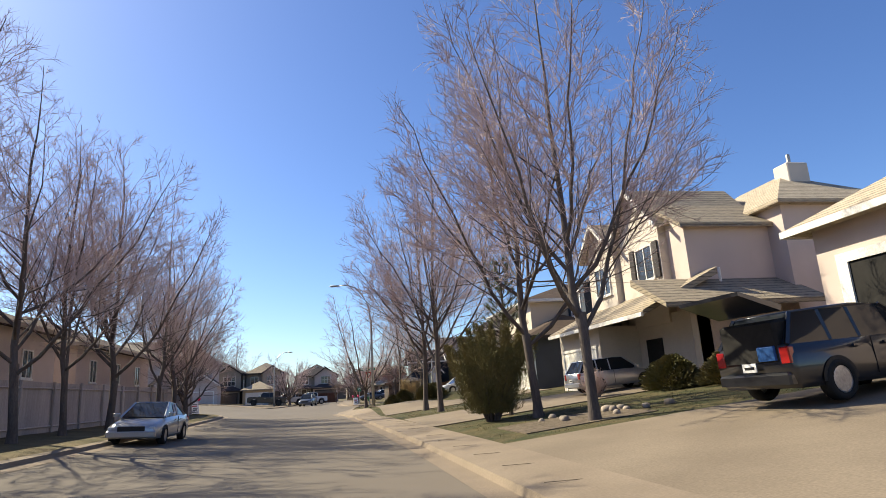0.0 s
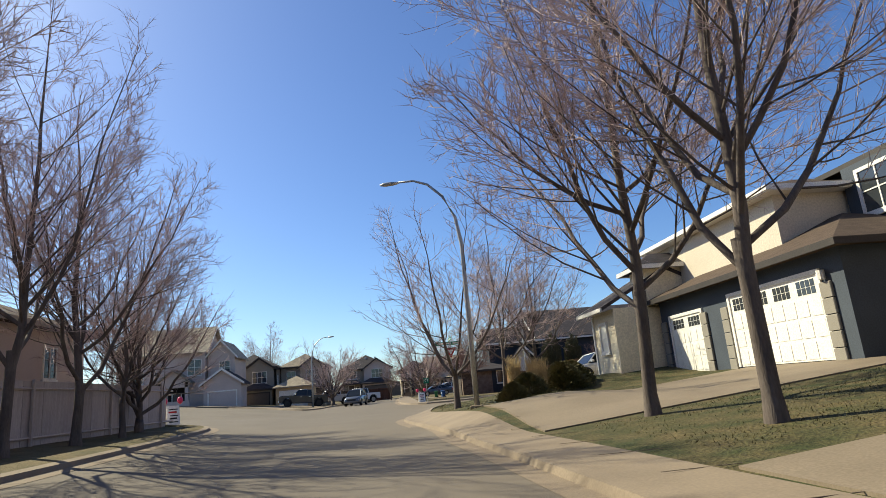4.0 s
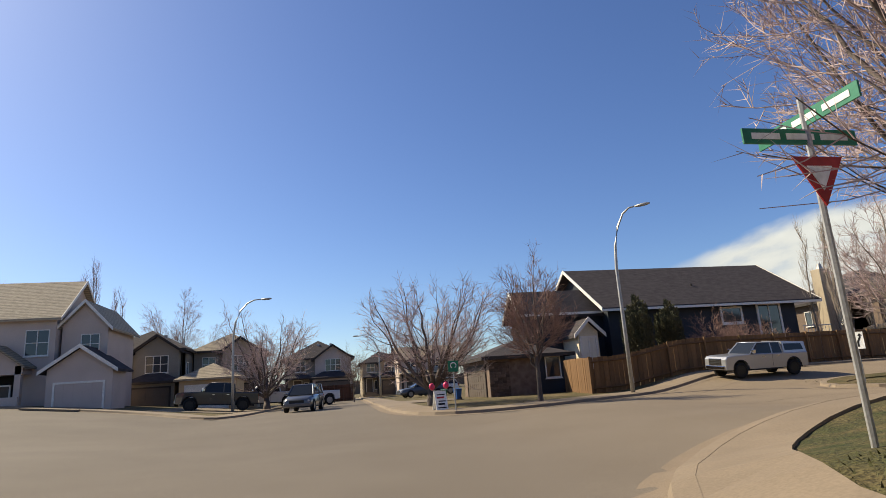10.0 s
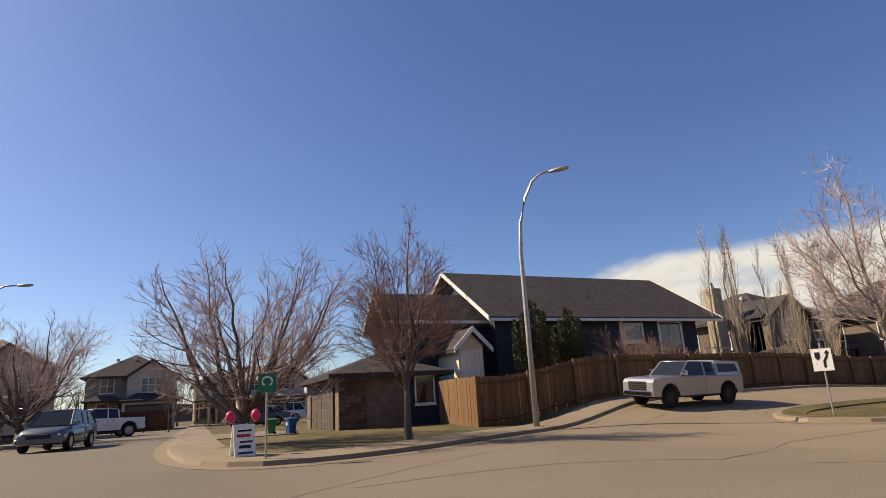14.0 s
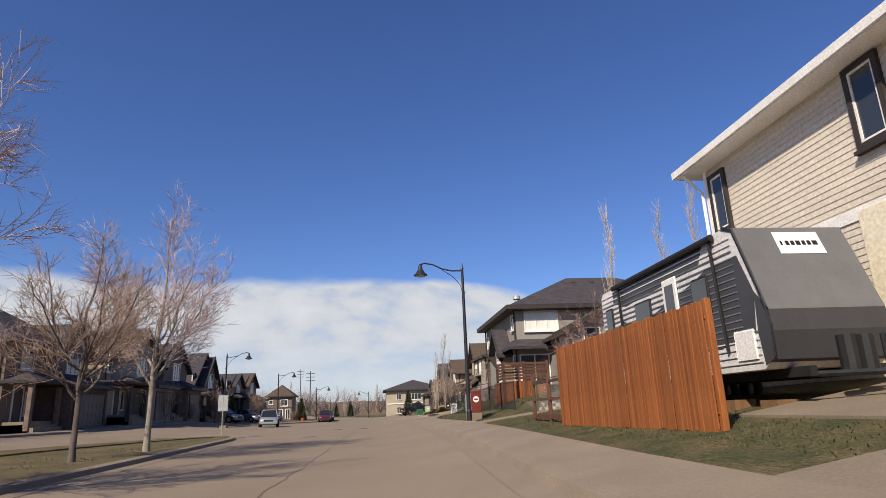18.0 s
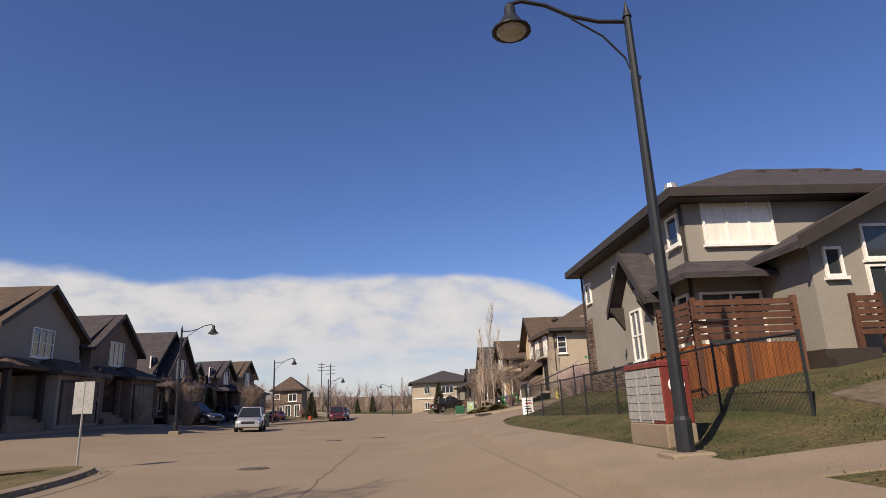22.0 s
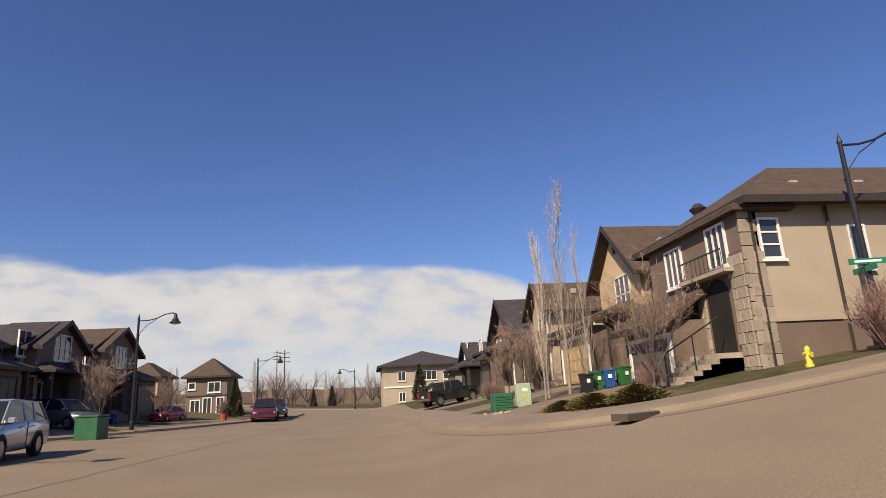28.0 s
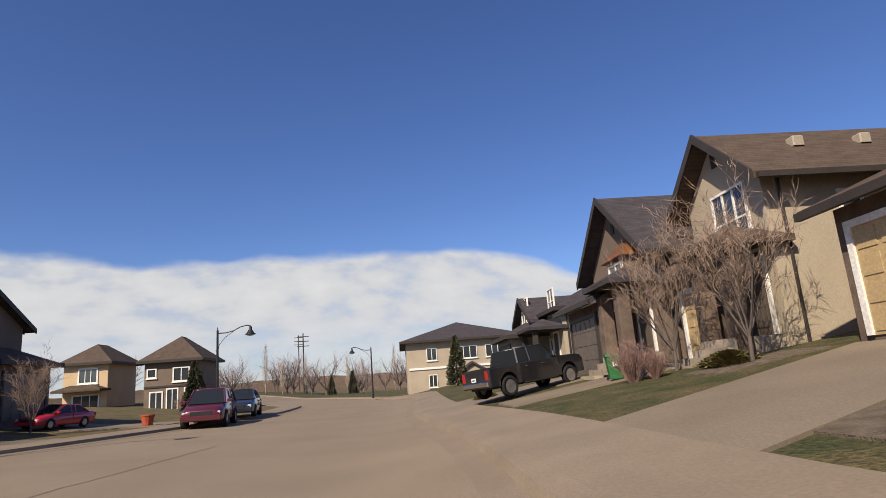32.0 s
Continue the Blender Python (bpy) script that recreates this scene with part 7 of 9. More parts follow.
part("vent_pipe", Shape().tube([(10.2, -41.3, 4.2), (10.2, -41.3, 5.9)], 0.06, 6), TRIM_WHITE, cr)
# neighbour with an open garage
h0 = thing("house", Matrix.Identity(4), "stucco house with shake roof and open double garage", "house", "street houses")
block(h0, 9.2, 20.0, -60.0, -47.6, 0.6, 5.75, STUCCO_PINK)
part("roof", hip_roof(9.2, 20.0, -60.0, -47.6, 5.75, 0.55, 0.6)[0], SHAKE, h0)
fascia(h0, 9.2, 20.0, -60.0, -47.6, 5.7, TRIM_WHITE, 0.6)
# The wall is closed; a near-black panel paints the open garage's shade.
part("opening_shade", Shape().box(9.14, 9.22, -55.0, -48.8, 1.1, 4.5), INNER_SHADE, h0, "near-black panel painted as the shade of an open garage doorway")
part("opening_trim", Shape().box(9.08, 9.2, -48.8, -48.4, 1.0, 4.8).box(9.08, 9.2, -55.0, -48.8, 4.5, 4.8), TRIM_WHITE, h0)
# blue-grey house with white garage doors
bl = thing("house", Matrix.Identity(4), "dark blue-grey house with three-car garage and white doors", "house", "street houses")
block(bl, 7.5, 15.0, -24.4, -12.2, 0.3, 4.55, SIDING_BLUE, "garage_wall")
part("garage_roof", hip_roof(7.5, 15.0, -24.4, -12.2, 4.55, 0.42, 0.6)[0], SHINGLE_BROWN, bl)
fascia(bl, 7.5, 15.0, -24.4, -12.2, 4.5, TRIM_DARK, 0.6)
block(bl, 12.8, 22.0, -28.0, -16.6, 0.3, 8.5, SIDING_BLUE)
part("roof", hip_roof(12.8, 22.0, -28.0, -16.6, 8.5, 0.4, 0.55)[0], SHINGLE_BROWN, bl)
fascia(bl, 12.8, 22.0, -28.0, -16.6, 8.46, TRIM_DARK, 0.55)
part("bay", Shape().box(12.0, 12.9, -23.4, -20.2, 5.2, 8.4), SIDING_BLUE, bl)
window(bl, "w", 12.8, -18.3, 6.5, 1.9, 1.5, TRIM_WHITE, 2, 3, wide=0.14)
window(bl, "w", 12.0, -21.8, 6.4, 1.6, 1.6, TRIM_WHITE, 2, 2, wide=0.14)
part("far_dormer", gable_wall(10.0, 12.9, -13.9, -11.9, 4.6, 5.7, 0.8, "x"), STUCCO_WHITE, bl)
part("far_dormer_roof", gable_roof(10.0, 12.9, -13.9, -11.9, 5.7, 0.8, "x", 0.3)[0], SHINGLE_BROWN, bl)
barge(bl, 10.0, 12.9, -13.9, -11.9, 5.7, 0.8, "x", TRIM_WHITE, 0.3, 0)
window(bl, "w", 10.0, -12.9, 4.9, 0.9, 0.75, TRIM_WHITE, 2, 1)
garage_door(bl, "w", 7.5, -23.3, -18.3, 1.15, 3.9, DOOR_WHITE, TRIM_WHITE, True)
garage_door(bl, "w", 7.5, -16.0, -13.2, 1.1, 3.65, DOOR_WHITE, TRIM_WHITE, True)
for a0_ in (-23.85, -18.1, -16.45, -12.75):
    for i in range(5):
        part("stone_block", Shape().box(7.40, 7.5, a0_, a0_ + 0.5, 1.0 + 0.52 * i, 1.49 + 0.52 * i, 0.02), STUCCO_GREY, bl)
part("house_lamp", Shape().tube([(7.36, -23.6, 3.65), (7.36, -23.6, 3.95)], 0.12, 8), TRIM_WHITE, bl)
# cream-sided bungalow at the corner
bg = thing("house", Matrix.Identity(4), "cream lap-sided bungalow with dark roof and white trim", "house", "street houses")
block(bg, 5.1, 9.6, -12.1, -9.1, 0.2, 4.5, SIDING_CREAM)
siding(bg, "w", 5.1, -12.1, -9.1, 1.2, 4.35, SIDING_CREAM, 0.16)
siding(bg, "n", -9.1, 5.1, 9.6, 1.2, 4.35, SIDING_CREAM, 0.16)
part("roof", Shape().loft([[(4.5, y, 4.42), (4.5, y, 4.6), (8.2, y, 6.5), (11.0, y, 5.1), (11.0, y, 4.9), (8.2, y, 6.3)] for y in (-12.15, -8.5)]), SHINGLE, bg)
part("gutter", Shape().box(4.4, 4.52, -12.15, -8.46, 4.38, 4.56), TRIM_WHITE, bg)
part("barge_board", Shape().loft([[(4.45, y, 4.36), (4.45, y, 4.6), (8.2, y, 6.55), (8.2, y, 6.3)] for y in (-8.5, -8.44)]), TRIM_WHITE, bg)
part("upper_wall", Shape().box(7.0, 10.5, -12.1, -10.4, 4.4, 6.4), SIDING_CREAM, bg)
part("upper_roof", hip_roof(7.0, 10.5, -12.1, -10.4, 6.4, 0.6, 0.45)[0], SHINGLE, bg)
fascia(bg, 7.0, 10.5, -12.1, -10.4, 6.36, TRIM_WHITE, 0.45)
window(bg, "w", 5.06, -10.6, 2.5, 0.8, 1.3, TRIM_WHITE, 1, 2, BLIND, wide=0.14)
part("corner_board", Shape().box(5.03, 5.16, -9.22, -9.04, 1.2, 4.4), TRIM_WHITE, bg)

# ---- first street, west side: houses behind the fence ----
for n_, (y0_, y1_, e_) in enumerate(((-24.0, -9.0, 5.4), (-42.0, -27.0, 5.6), (-60.0, -45.0, 5.6), (-78.0, -63.0, 5.6))):
    ob_ = thing("house", Matrix.Identity(4), "taupe stucco house with low hipped roof behind the fence", "house", "houses behind the fence")
    block(ob_, -32.0, -21.2, y0_, y1_, 0.2, e_, STUCCO_PINK)
    part("roof", hip_roof(-32.0, -21.2, y0_, y1_, e_, 0.42, 0.6)[0], SHINGLE_BROWN, ob_)
    fascia(ob_, -32.0, -21.2, y0_, y1_, e_ - 0.04, TRIM_TAN, 0.6)
    for k_ in range(3):
        window(ob_, "e", -21.2, y0_ + 2.6 + k_ * 4.6, 3.3, 1.0, 1.3, TRIM_WHITE, 2, 1)
    vents(ob_, [(-24.0, y0_ + 5 + 3 * k_, e_ + 1.5) for k_ in range(2)])

# ---- driveways, walks and road marks ----
for x0_, x1_, y0_, y1_, lab_ in ((7.6, 13.0, -12.0, -3.4, "wide concrete driveway beside the trailer"), (13.0, 17.6, -9.4, -6.0, "gravelly concrete pad under the trailer"), (70.8, 74.4, -8.9, -3.5, "sloping concrete driveway to a garage"), (87.3, 89.6, -8.6, -3.7, "concrete driveway to a tan garage"), (91.4, 95.8, -7.2, -3.0, "dark exposed-aggregate driveway")):
    solid("driveway", patch(x0_, x1_, y0_, y1_, 0.14), DRIVE, lab_, "driveway", "structure")
for x0_, x1_, y0_, y1_, lab_ in ((-2.6, 9.0, -64.0, -50.6, "broad concrete driveway to the open garage"), (-2.8, 7.0, -42.0, -34.2, "concrete driveway with a parked car"), (-3.0, 7.6, -26.8, -18.6, "concrete driveway to white garage doors")):
    solid("driveway", patch(x0_, x1_, y0_, y1_, 0.14), DRIVE, lab_, "driveway", "structure")
solid("driveway", patch(79.2, 82.9, -9.4, -3.7, 0.14, shear=-2.2), DRIVE, "concrete driveway with saw-cut joints", "driveway", "structure")
for k_, (x0_, x1_, yf_, *_r) in enumerate(NORTH):
    a_, b_ = (x0_, x0_ + 4.2) if _r[4] else (x1_ - 4.2, x1_)
    y_lo = {0: 19.4, 1: 19.0, 2: 18.6, 3: 18.0, 4: 16.8, 5: 14.0, 6: 11.6, 7: 10.2}[k_]
    solid("driveway", patch(a_, b_, y_lo, yf_ - 2.2, 0.14), DRIVE, "concrete driveway to a garage", "driveway", "structure")
solid("driveway", patch(-26.6, -23.4, 29.0, 33.9, 0.14), DRIVE, "short concrete driveway", "driveway", "structure")
solid("driveway", patch(-19.6, -13.2, 30.0, 42.8, 0.14), DRIVE, "concrete driveway with a parked truck", "driveway", "structure")
solid("driveway", patch(-4.0, 0.2, 22.6, 29.4, 0.14), DRIVE, "concrete driveway to a side garage", "driveway", "structure")
solid("footpath", patch(28.6, 30.2, -11.0, -3.6, 0.125, shear=4.0), CONCRETE, "narrow concrete path across the grass", "path", "structure")
# joints across the sidewalks
jm = Shape().box(-0.008, 0.008, 0.0, 1.0, 0, 0.006).mesh("joint", SEAM)
joints = thing("pavement_joints", Matrix.Identity(4), "dark saw-cut joints across the sidewalk", "joints", kind="structure")
for x_ in range(8, 53, 2):
    y_ = -2.45 - 1.45
    o_ = new("joint", jm)
    o_.parent = joints
    o_.matrix_basis = Matrix.Translation((x_, y_ - 0.05, land(x_, y_ + 0.7) + 0.152)) @ Matrix.Rotation(math.atan(-0.15), 4, "X")
for y_ in range(-70, -10, 2):
    o_ = new("joint", jm)
    o_.parent = joints
    o_.matrix_basis = Matrix.Translation((-3.9 + 1.28, y_, land(-3.2, y_) + 0.156)) @ Matrix.Rotation(radians(90), 4, "Z")


def crack(pts, w, name="road_seam", label="dark tar seam along the asphalt"):
    rnd = random.Random(len(pts))
    line = sampled(pts, 0.5)
    line = [(x + rnd.gauss(0, 0.03), y + rnd.gauss(0, 0.03)) for x, y in line]
    solid(name, strip(line, [(-w / 2, 0.004), (w / 2, 0.004)]), SEAM, label, "seam", "structure")


crack([(4.0, 2.4), (14, 1.9), (30, 1.7), (52, 1.6)], 0.03)
crack([(5.0, -1.0), (9.0, -1.6), (12, -1.75)], 0.03)
crack([(-2.0, 6.0), (3.5, 3.4), (8, 5.6), (13.0, 6.0)], 0.03)
crack([(-14, 8.0), (-8, 6.4), (-3, 6.2), (3, 8.6), (12, 13.5)], 0.03)
crack([(60, 6.5), (75, 5.5), (90, 4.2)], 0.03)
crack([(-9.4, -70), (-9.3, -40), (-9.8, -20), (-10, -4)], 0.03)
for x_, y_ in ((43.5, 3.8), (58.4, 1.2), (56.8, 3.2)):
    mh = thing("manhole", Matrix.Translation((x_, y_, land(x_, y_) + 0.004)), "round cast-iron manhole cover in the road", "manhole", "manholes", "structure")
    part("frame", Shape().tube([(0, 0, -0.02), (0, 0, 0.006)], 0.42, 18), SEAM, mh)
    part("cover", Shape().tube([(0, 0, 0), (0, 0, 0.012)], 0.33, 18), TAR, mh)
gr = thing("storm_drain", Matrix.Translation((65.0, -5.2, land(65.0, -5.2) + 0.05)) @ Matrix.Rotation(radians(-60), 4, "Z"), "steel kerb-inlet drain grate", "drain", kind="structure")
part("inlet", Shape().box(-0.6, 0.6, -0.2, 0.2, -0.05, 0.09, 0.01), TAR, gr)
for i in range(9):
    part("bar", Shape().box(-0.55 + i * 0.13, -0.50 + i * 0.13, -0.18, 0.18, 0.09, 0.11), STEEL, gr)

# ---- fences ----
board_fence("cedar_fence", "tall solid fence of orange-stained cedar boards", 16.4, -5.0, 23.3, -4.75, 1.9, CEDAR, 0.09, gap=0.002)
board_fence("wooden_fence", "tan board fence along the lane", 6.0, 17.2, 42.0, 21.6, 1.9, FENCE_TAN, 0.30, posts=2.6)
board_fence("wooden_fence", "tan board fence along the side of the lot", 6.0, 17.2, 6.6, 22.3, 1.9, FENCE_TAN, 0.30, posts=2.6)
board_fence("yard_fence", "taupe panel fence in the shade of the trees", -18.6, -70.0, -18.2, -5.2, 2.1, FENCE_GREY, 1.2, posts=3.0, gap=0.004)
board_fence("yard_fence", "taupe panel fence along the corner", -40.0, -4.4, -18.2, -5.2, 1.9, FENCE_GREY, 0.30, posts=3.0)
board_fence("wooden_fence", "reddish board fence at the end of the street", -12.0, 58.0, -4.6, 56.0, 1.8, CEDAR_DARK, 0.30, posts=2.6)
# low rail fence and gate beside the cedar boards
rf_ = thing("rail_fence", Matrix.Identity(4), "open fence of stained wooden rails and posts", "fence")
for i, up_ in enumerate((1.4, 1.35, 0.9)):
    x_ = 27.0 - 1.8 * i
    z_ = land(x_, -5.0) + 0.08
    part("post", Shape().box(x_ - 0.05, x_ + 0.05, -5.05, -4.95, z_ - 0.3, z_ + up_, 0.01), CEDAR_DARK, rf_)
for q_, t_ in ((0.1, 0.13), (0.62, 0.08), (1.12, 0.08)):
    part("rail", Shape().box(23.35, 27.0, -5.03, -4.97, land(25, -5.0) + 0.08 + q_, land(25, -5.0) + 0.08 + q_ + t_), CEDAR_DARK, rf_)


def chain_fence(name, label, pts, h, post, wire, every=2.4):
    ob = thing(name, Matrix.Identity(4), label, "fence")
    w = Shape()
    for (xa, ya), (xb, yb) in zip(pts, pts[1:]):
        L = math.dist((xa, ya), (xb, yb))
        n = max(1, round(L / every))
        for i in range(n + 1):
            f = i / n
            x, y = xa + (xb - xa) * f, ya + (yb - ya) * f
            z = land(x, y) + 0.05
            part("post", Shape().tube([(x, y, z - 0.2), (x, y, z + h + 0.06)], 0.025, 7), post, ob)
        top = [(xa + (xb - xa) * i / n, ya + (yb - ya) * i / n) for i in range(n + 1)]
        part("top_rail", Shape().tube([(x, y, land(x, y) + 0.05 + h) for x, y in top], 0.022, 6), post, ob)
        d = 0.10
        for i in range(int((L + h) / d)):
            for sg in (1, -1):
                a0, a1 = i * d - (h if sg > 0 else 0), i * d - (0 if sg > 0 else h)
                lo, hi = (a0, a1)
                c0, c1 = max(0, min(lo, hi)), min(L, max(lo, hi))
                if c1 <= c0:
                    continue
                if sg > 0:
                    zz0, zz1 = (c0 - a0), (c1 - a0)
                else:
                    zz0, zz1 = (a0 - c0), (a0 - c1)
                    if zz0 < -0.01 or zz1 < -0.01:
                        zz0, zz1 = h - (c0 - a1), h - (c1 - a1)
                p0 = (xa + (xb - xa) * c0 / L, ya + (yb - ya) * c0 / L)
                p1 = (xa + (xb - xa) * c1 / L, ya + (yb - ya) * c1 / L)
                w.tube([(*p0, land(*p0) + 0.05 + zz0), (*p1, land(*p1) + 0.05 + zz1)], 0.0035, 3, False)
    tagged(part("mesh", w, wire, ob, "woven chain-link mesh"), kind="stuff")
    return ob


chain_fence("chain_link_fence", "black chain-link fence round the corner lawn", [(35.2, -6.2), (51.9, -5.3), (52.8, -14.0)], 1.25, POST_BLACK, POST_BLACK)
chain_fence("chain_link_fence", "green-posted chain-link fence across the grass", [(32.0, -6.4), (40.0, -14.5)], 1.25, GREEN_BOX, STEEL, 2.8)

# ---- travel trailer ----
tr = thing("travel_trailer", Matrix.Translation((17.0, -7.53, land(19, -7.0) + 0.1)) @ Matrix.Diagonal((1.0, 0.83, 1.0, 1.0)), "white and dark-grey travel trailer parked on the driveway", "trailer")
prof = [(0.0, 1.2), (0.12, 0.75), (0.35, 0.6), (7.0, 0.6), (7.25, 0.9), (7.25, 3.0), (7.1, 3.14), (0.95, 3.2), (0.62, 3.1), (0.28, 2.2), (0.05, 1.5)]
part("body", Shape().loft([[(x, y, z) for x, z in prof] for y in (-1.25, 1.25)]), RV_WHITE, tr)
for y_ in (-1.262, 1.25):
    part("dark_panel", Shape().slab([(0.42, 1.25), (1.5, 1.05), (7.2, 1.05), (7.2, 1.75), (5.9, 2.2), (5.0, 1.95), (2.2, 2.45), (1.6, 2.62), (0.62, 2.62), (0.3, 1.9)], "y", y_, y_ + 0.012), RV_GREY, tr, "dark grey side graphic")
    part("upper_panel", Shape().slab([(1.9, 2.75), (5.6, 2.55), (6.4, 2.75), (6.4, 3.05), (1.7, 3.1)], "y", y_, y_ + 0.010), RV_GREY, tr, "dark grey upper graphic")
for i in range(19):
    part("siding_rib", Shape().box(0.75 if i > 4 else 0.35, 7.2, 1.262, 1.274, 0.72 + 0.125 * i, 0.745 + 0.125 * i), RV_WHITE if i in (0, 1, 2, 3, 17, 18) else RV_RIB, tr)
part("nose_cap", Shape().loft([[(-0.03, y, 1.2), (0.09, y, 0.74), (0.3, y, 0.66), (0.36, y, 1.2), (0.3, y, 1.9), (-0.02, y, 1.55)] for y in (-1.262, 1.262)]), RV_GREY, tr, "dark grey lower nose")
part("nose_front", Shape().loft([[(-0.02, y, 1.552), (0.24, y, 2.25), (0.58, y, 3.12), (0.95, y, 3.23), (0.98, y, 3.19), (0.66, y, 3.06), (0.33, y, 2.2), (0.1, y, 1.552)] for y in (-1.262, 1.262)]), RV_MID, tr, "paler grey sloping upper nose")
lab = part("logo_board", Shape().loft([[(0.355, y, 2.58), (0.535, y, 3.02), (0.55, y, 3.01), (0.37, y, 2.57)] for y in (-0.62, 0.42)]), SIGN_WHITE, tr, "white name board")
for y0_, y1_ in ((-0.52, -0.4), (-0.36, -0.28), (-0.24, -0.16), (-0.12, -0.02), (0.02, 0.1), (0.14, 0.22), (0.3, 0.34)):
    part("logo_bar", Shape().loft([[(0.418, y, 2.755), (0.452, y, 2.84), (0.458, y, 2.835), (0.424, y, 2.75)] for y in (y0_, y1_)]), SIGN_BLACK, lab)
part("edge_trim", Shape().tube([(0.02, 1.27, 0.78), (-0.02, 1.27, 1.3), (0.06, 1.27, 1.6), (0.28, 1.27, 2.25), (0.62, 1.27, 3.1), (0.9, 1.27, 3.22)], 0.025, 5), PLASTIC_BLACK, tr)
for a_, z_, w_, h_ in ((1.95, 1.75, 0.65, 0.75), (4.6, 1.75, 0.9, 0.75), (6.7, 1.95, 0.5, 0.7)):
    wn_ = part("window", Shape().box(a_ - w_ / 2, a_ + w_ / 2, 1.25, 1.30, z_, z_ + h_, 0.03), PLASTIC_BLACK, tr)
    part("pane", Shape().box(a_ - w_ / 2 + 0.05, a_ + w_ / 2 - 0.05, 1.30, 1.308, z_ + 0.05, z_ + h_ - 0.05), WINDOW, wn_)
dr_ = part("door", Shape().box(2.85, 3.5, 1.25, 1.30, 0.85, 2.75, 0.03), TRIM_WHITE, tr)
part("door_window", Shape().box(2.98, 3.37, 1.30, 1.308, 1.3, 2.6), WINDOW, dr_)
part("hatch", Shape().box(0.45, 1.05, 1.25, 1.29, 0.78, 1.3, 0.03), TRIM_WHITE, tr)
for x_ in (1.35, 5.9):
    part("awning_arm", Shape().tube([(x_ - 0.1, 1.32, 1.0), (x_, 1.32, 3.1)], 0.04, 5), PLASTIC_BLACK, tr)
part("awning", Shape().tube([(1.2, 1.34, 3.12), (6.2, 1.34, 3.12)], 0.07, 8), PLASTIC_BLACK, tr)
part("roof_unit", Shape().box(3.6, 4.5, -0.4, 0.4, 3.1, 3.4, 0.08), PLASTIC_BLACK, tr)
part("frame", Shape().box(-0.2, 7.1, -0.8, -0.65, 0.45, 0.61).box(-0.2, 7.1, 0.65, 0.8, 0.45, 0.61), PLASTIC_BLACK, tr)
part("hitch", Shape().tube([(0.0, -0.7, 0.48), (-1.2, 0, 0.45)], 0.05, 5).tube([(0.0, 0.7, 0.48), (-1.2, 0, 0.45)], 0.05, 5).tube([(-1.0, 0, 0.0), (-1.0, 0, 1.0)], 0.05, 6), PLASTIC_BLACK, tr)
part("gas_bottle", Shape().tube([(-0.45, 0.18, 0.5), (-0.45, 0.18, 1.05)], 0.16, 10).tube([(-0.45, -0.18, 0.5), (-0.45, -0.18, 1.05)], 0.16, 10), PLASTIC_BLACK, tr)
for x_ in (3.9, 4.8):
    for sg_ in (-1, 1):
        wheel_parts(tr, x_, sg_ * 1.1, 0.34, 0.2, RIM, sg_)
part("block", Shape().box(0.6, 1.1, 0.4, 0.9, -0.1, 0.1).box(1.6, 2.1, 0.6, 1.1, -0.1, 0.12), FENCE_TAN, tr)

# ---- vehicles ----
SILVER, WHITE_P, BLACK_P, RED_P, MAROON, GREY_P, NAVY_P = paint("silver_paint", (0.42, 0.42, 0.43), 0.3, 0.5), paint("white_paint", (0.74, 0.73, 0.71)), paint("black_paint", (0.014, 0.014, 0.017)), paint("red_paint", (0.42, 0.012, 0.02)), paint("maroon_paint", (0.09, 0.012, 0.018)), paint("grey_paint", (0.10, 0.105, 0.115), 0.3, 0.3), paint("navy_paint", (0.02, 0.025, 0.04))
car("sedan", -13.2, -38.0, -91, SILVER, "silver four-door sedan parked by the kerb", size=1.02)
suv_ = car("suv", 4.7, -52.5, 8, BLACK_P, "black sport-utility car on a driveway with its tailgate open", size=1.1)
# Near-black block painted as the shade inside the open tailgate.
part("cargo_opening", Shape().box(-2.32, -1.9, -0.66, 0.66, 0.78, 1.52, 0.05), INNER_SHADE, suv_, "block painted dark as the shade of an open cargo space")
part("cargo_crate", Shape().box(-2.36, -2.1, -0.6, -0.2, 0.8, 1.06, 0.02), BIN_BLUE, suv_, "blue crate in the cargo space")
part("tailgate", Shape().loft([[(-2.15, y, 1.66), (-3.05, y, 1.98), (-3.05, y, 2.05), (-2.1, y, 1.76)] for y in (-0.75, 0.75)]), BLACK_P, suv_, "raised tailgate")
car("suv", 6.2, -38.2, 4, SILVER, "silver sport-utility car on a driveway", size=0.85)
car("suv", 6.3, -5.7, 195, WHITE_P, "white car on the corner driveway")
car("pickup", 14.3, 14.8, 181, SILVER, "silver crew-cab pickup truck with a bed canopy and black wheels", RIM_DARK, True, 0.86)
car("pickup", -15.8, 34.4, 186, BLACK_P, "black pickup truck parked on a driveway", RIM_DARK)
car("suv", -9.3, 27.6, -100, GREY_P, "dark grey car parked at the kerb")
car("pickup", -13.0, 41.0, 190, SILVER, "silver pickup truck parked beyond the trees")
car("pickup", -9.6, 46.0, 200, WHITE_P, "white pickup truck parked near the bend")
car("sedan", 1.0, 44.0, 190, GREY_P, "dark car far up the side street")
car("suv", 3.4, 50.0, 190, WHITE_P, "white car far up the side street")
car("suv", 72.8, 11.0, 188, SILVER, "pale silver compact SUV parked at the kerb")
car("suv", 89.6, 16.8, 250, GREY_P, "dark grey car parked on a driveway", size=0.9)
car("suv", 80.4, 17.6, 255, NAVY_P, "dark blue car on a driveway")
car("sedan", 103.0, 15.4, 165, RED_P, "bright red sedan on a driveway", size=0.75)
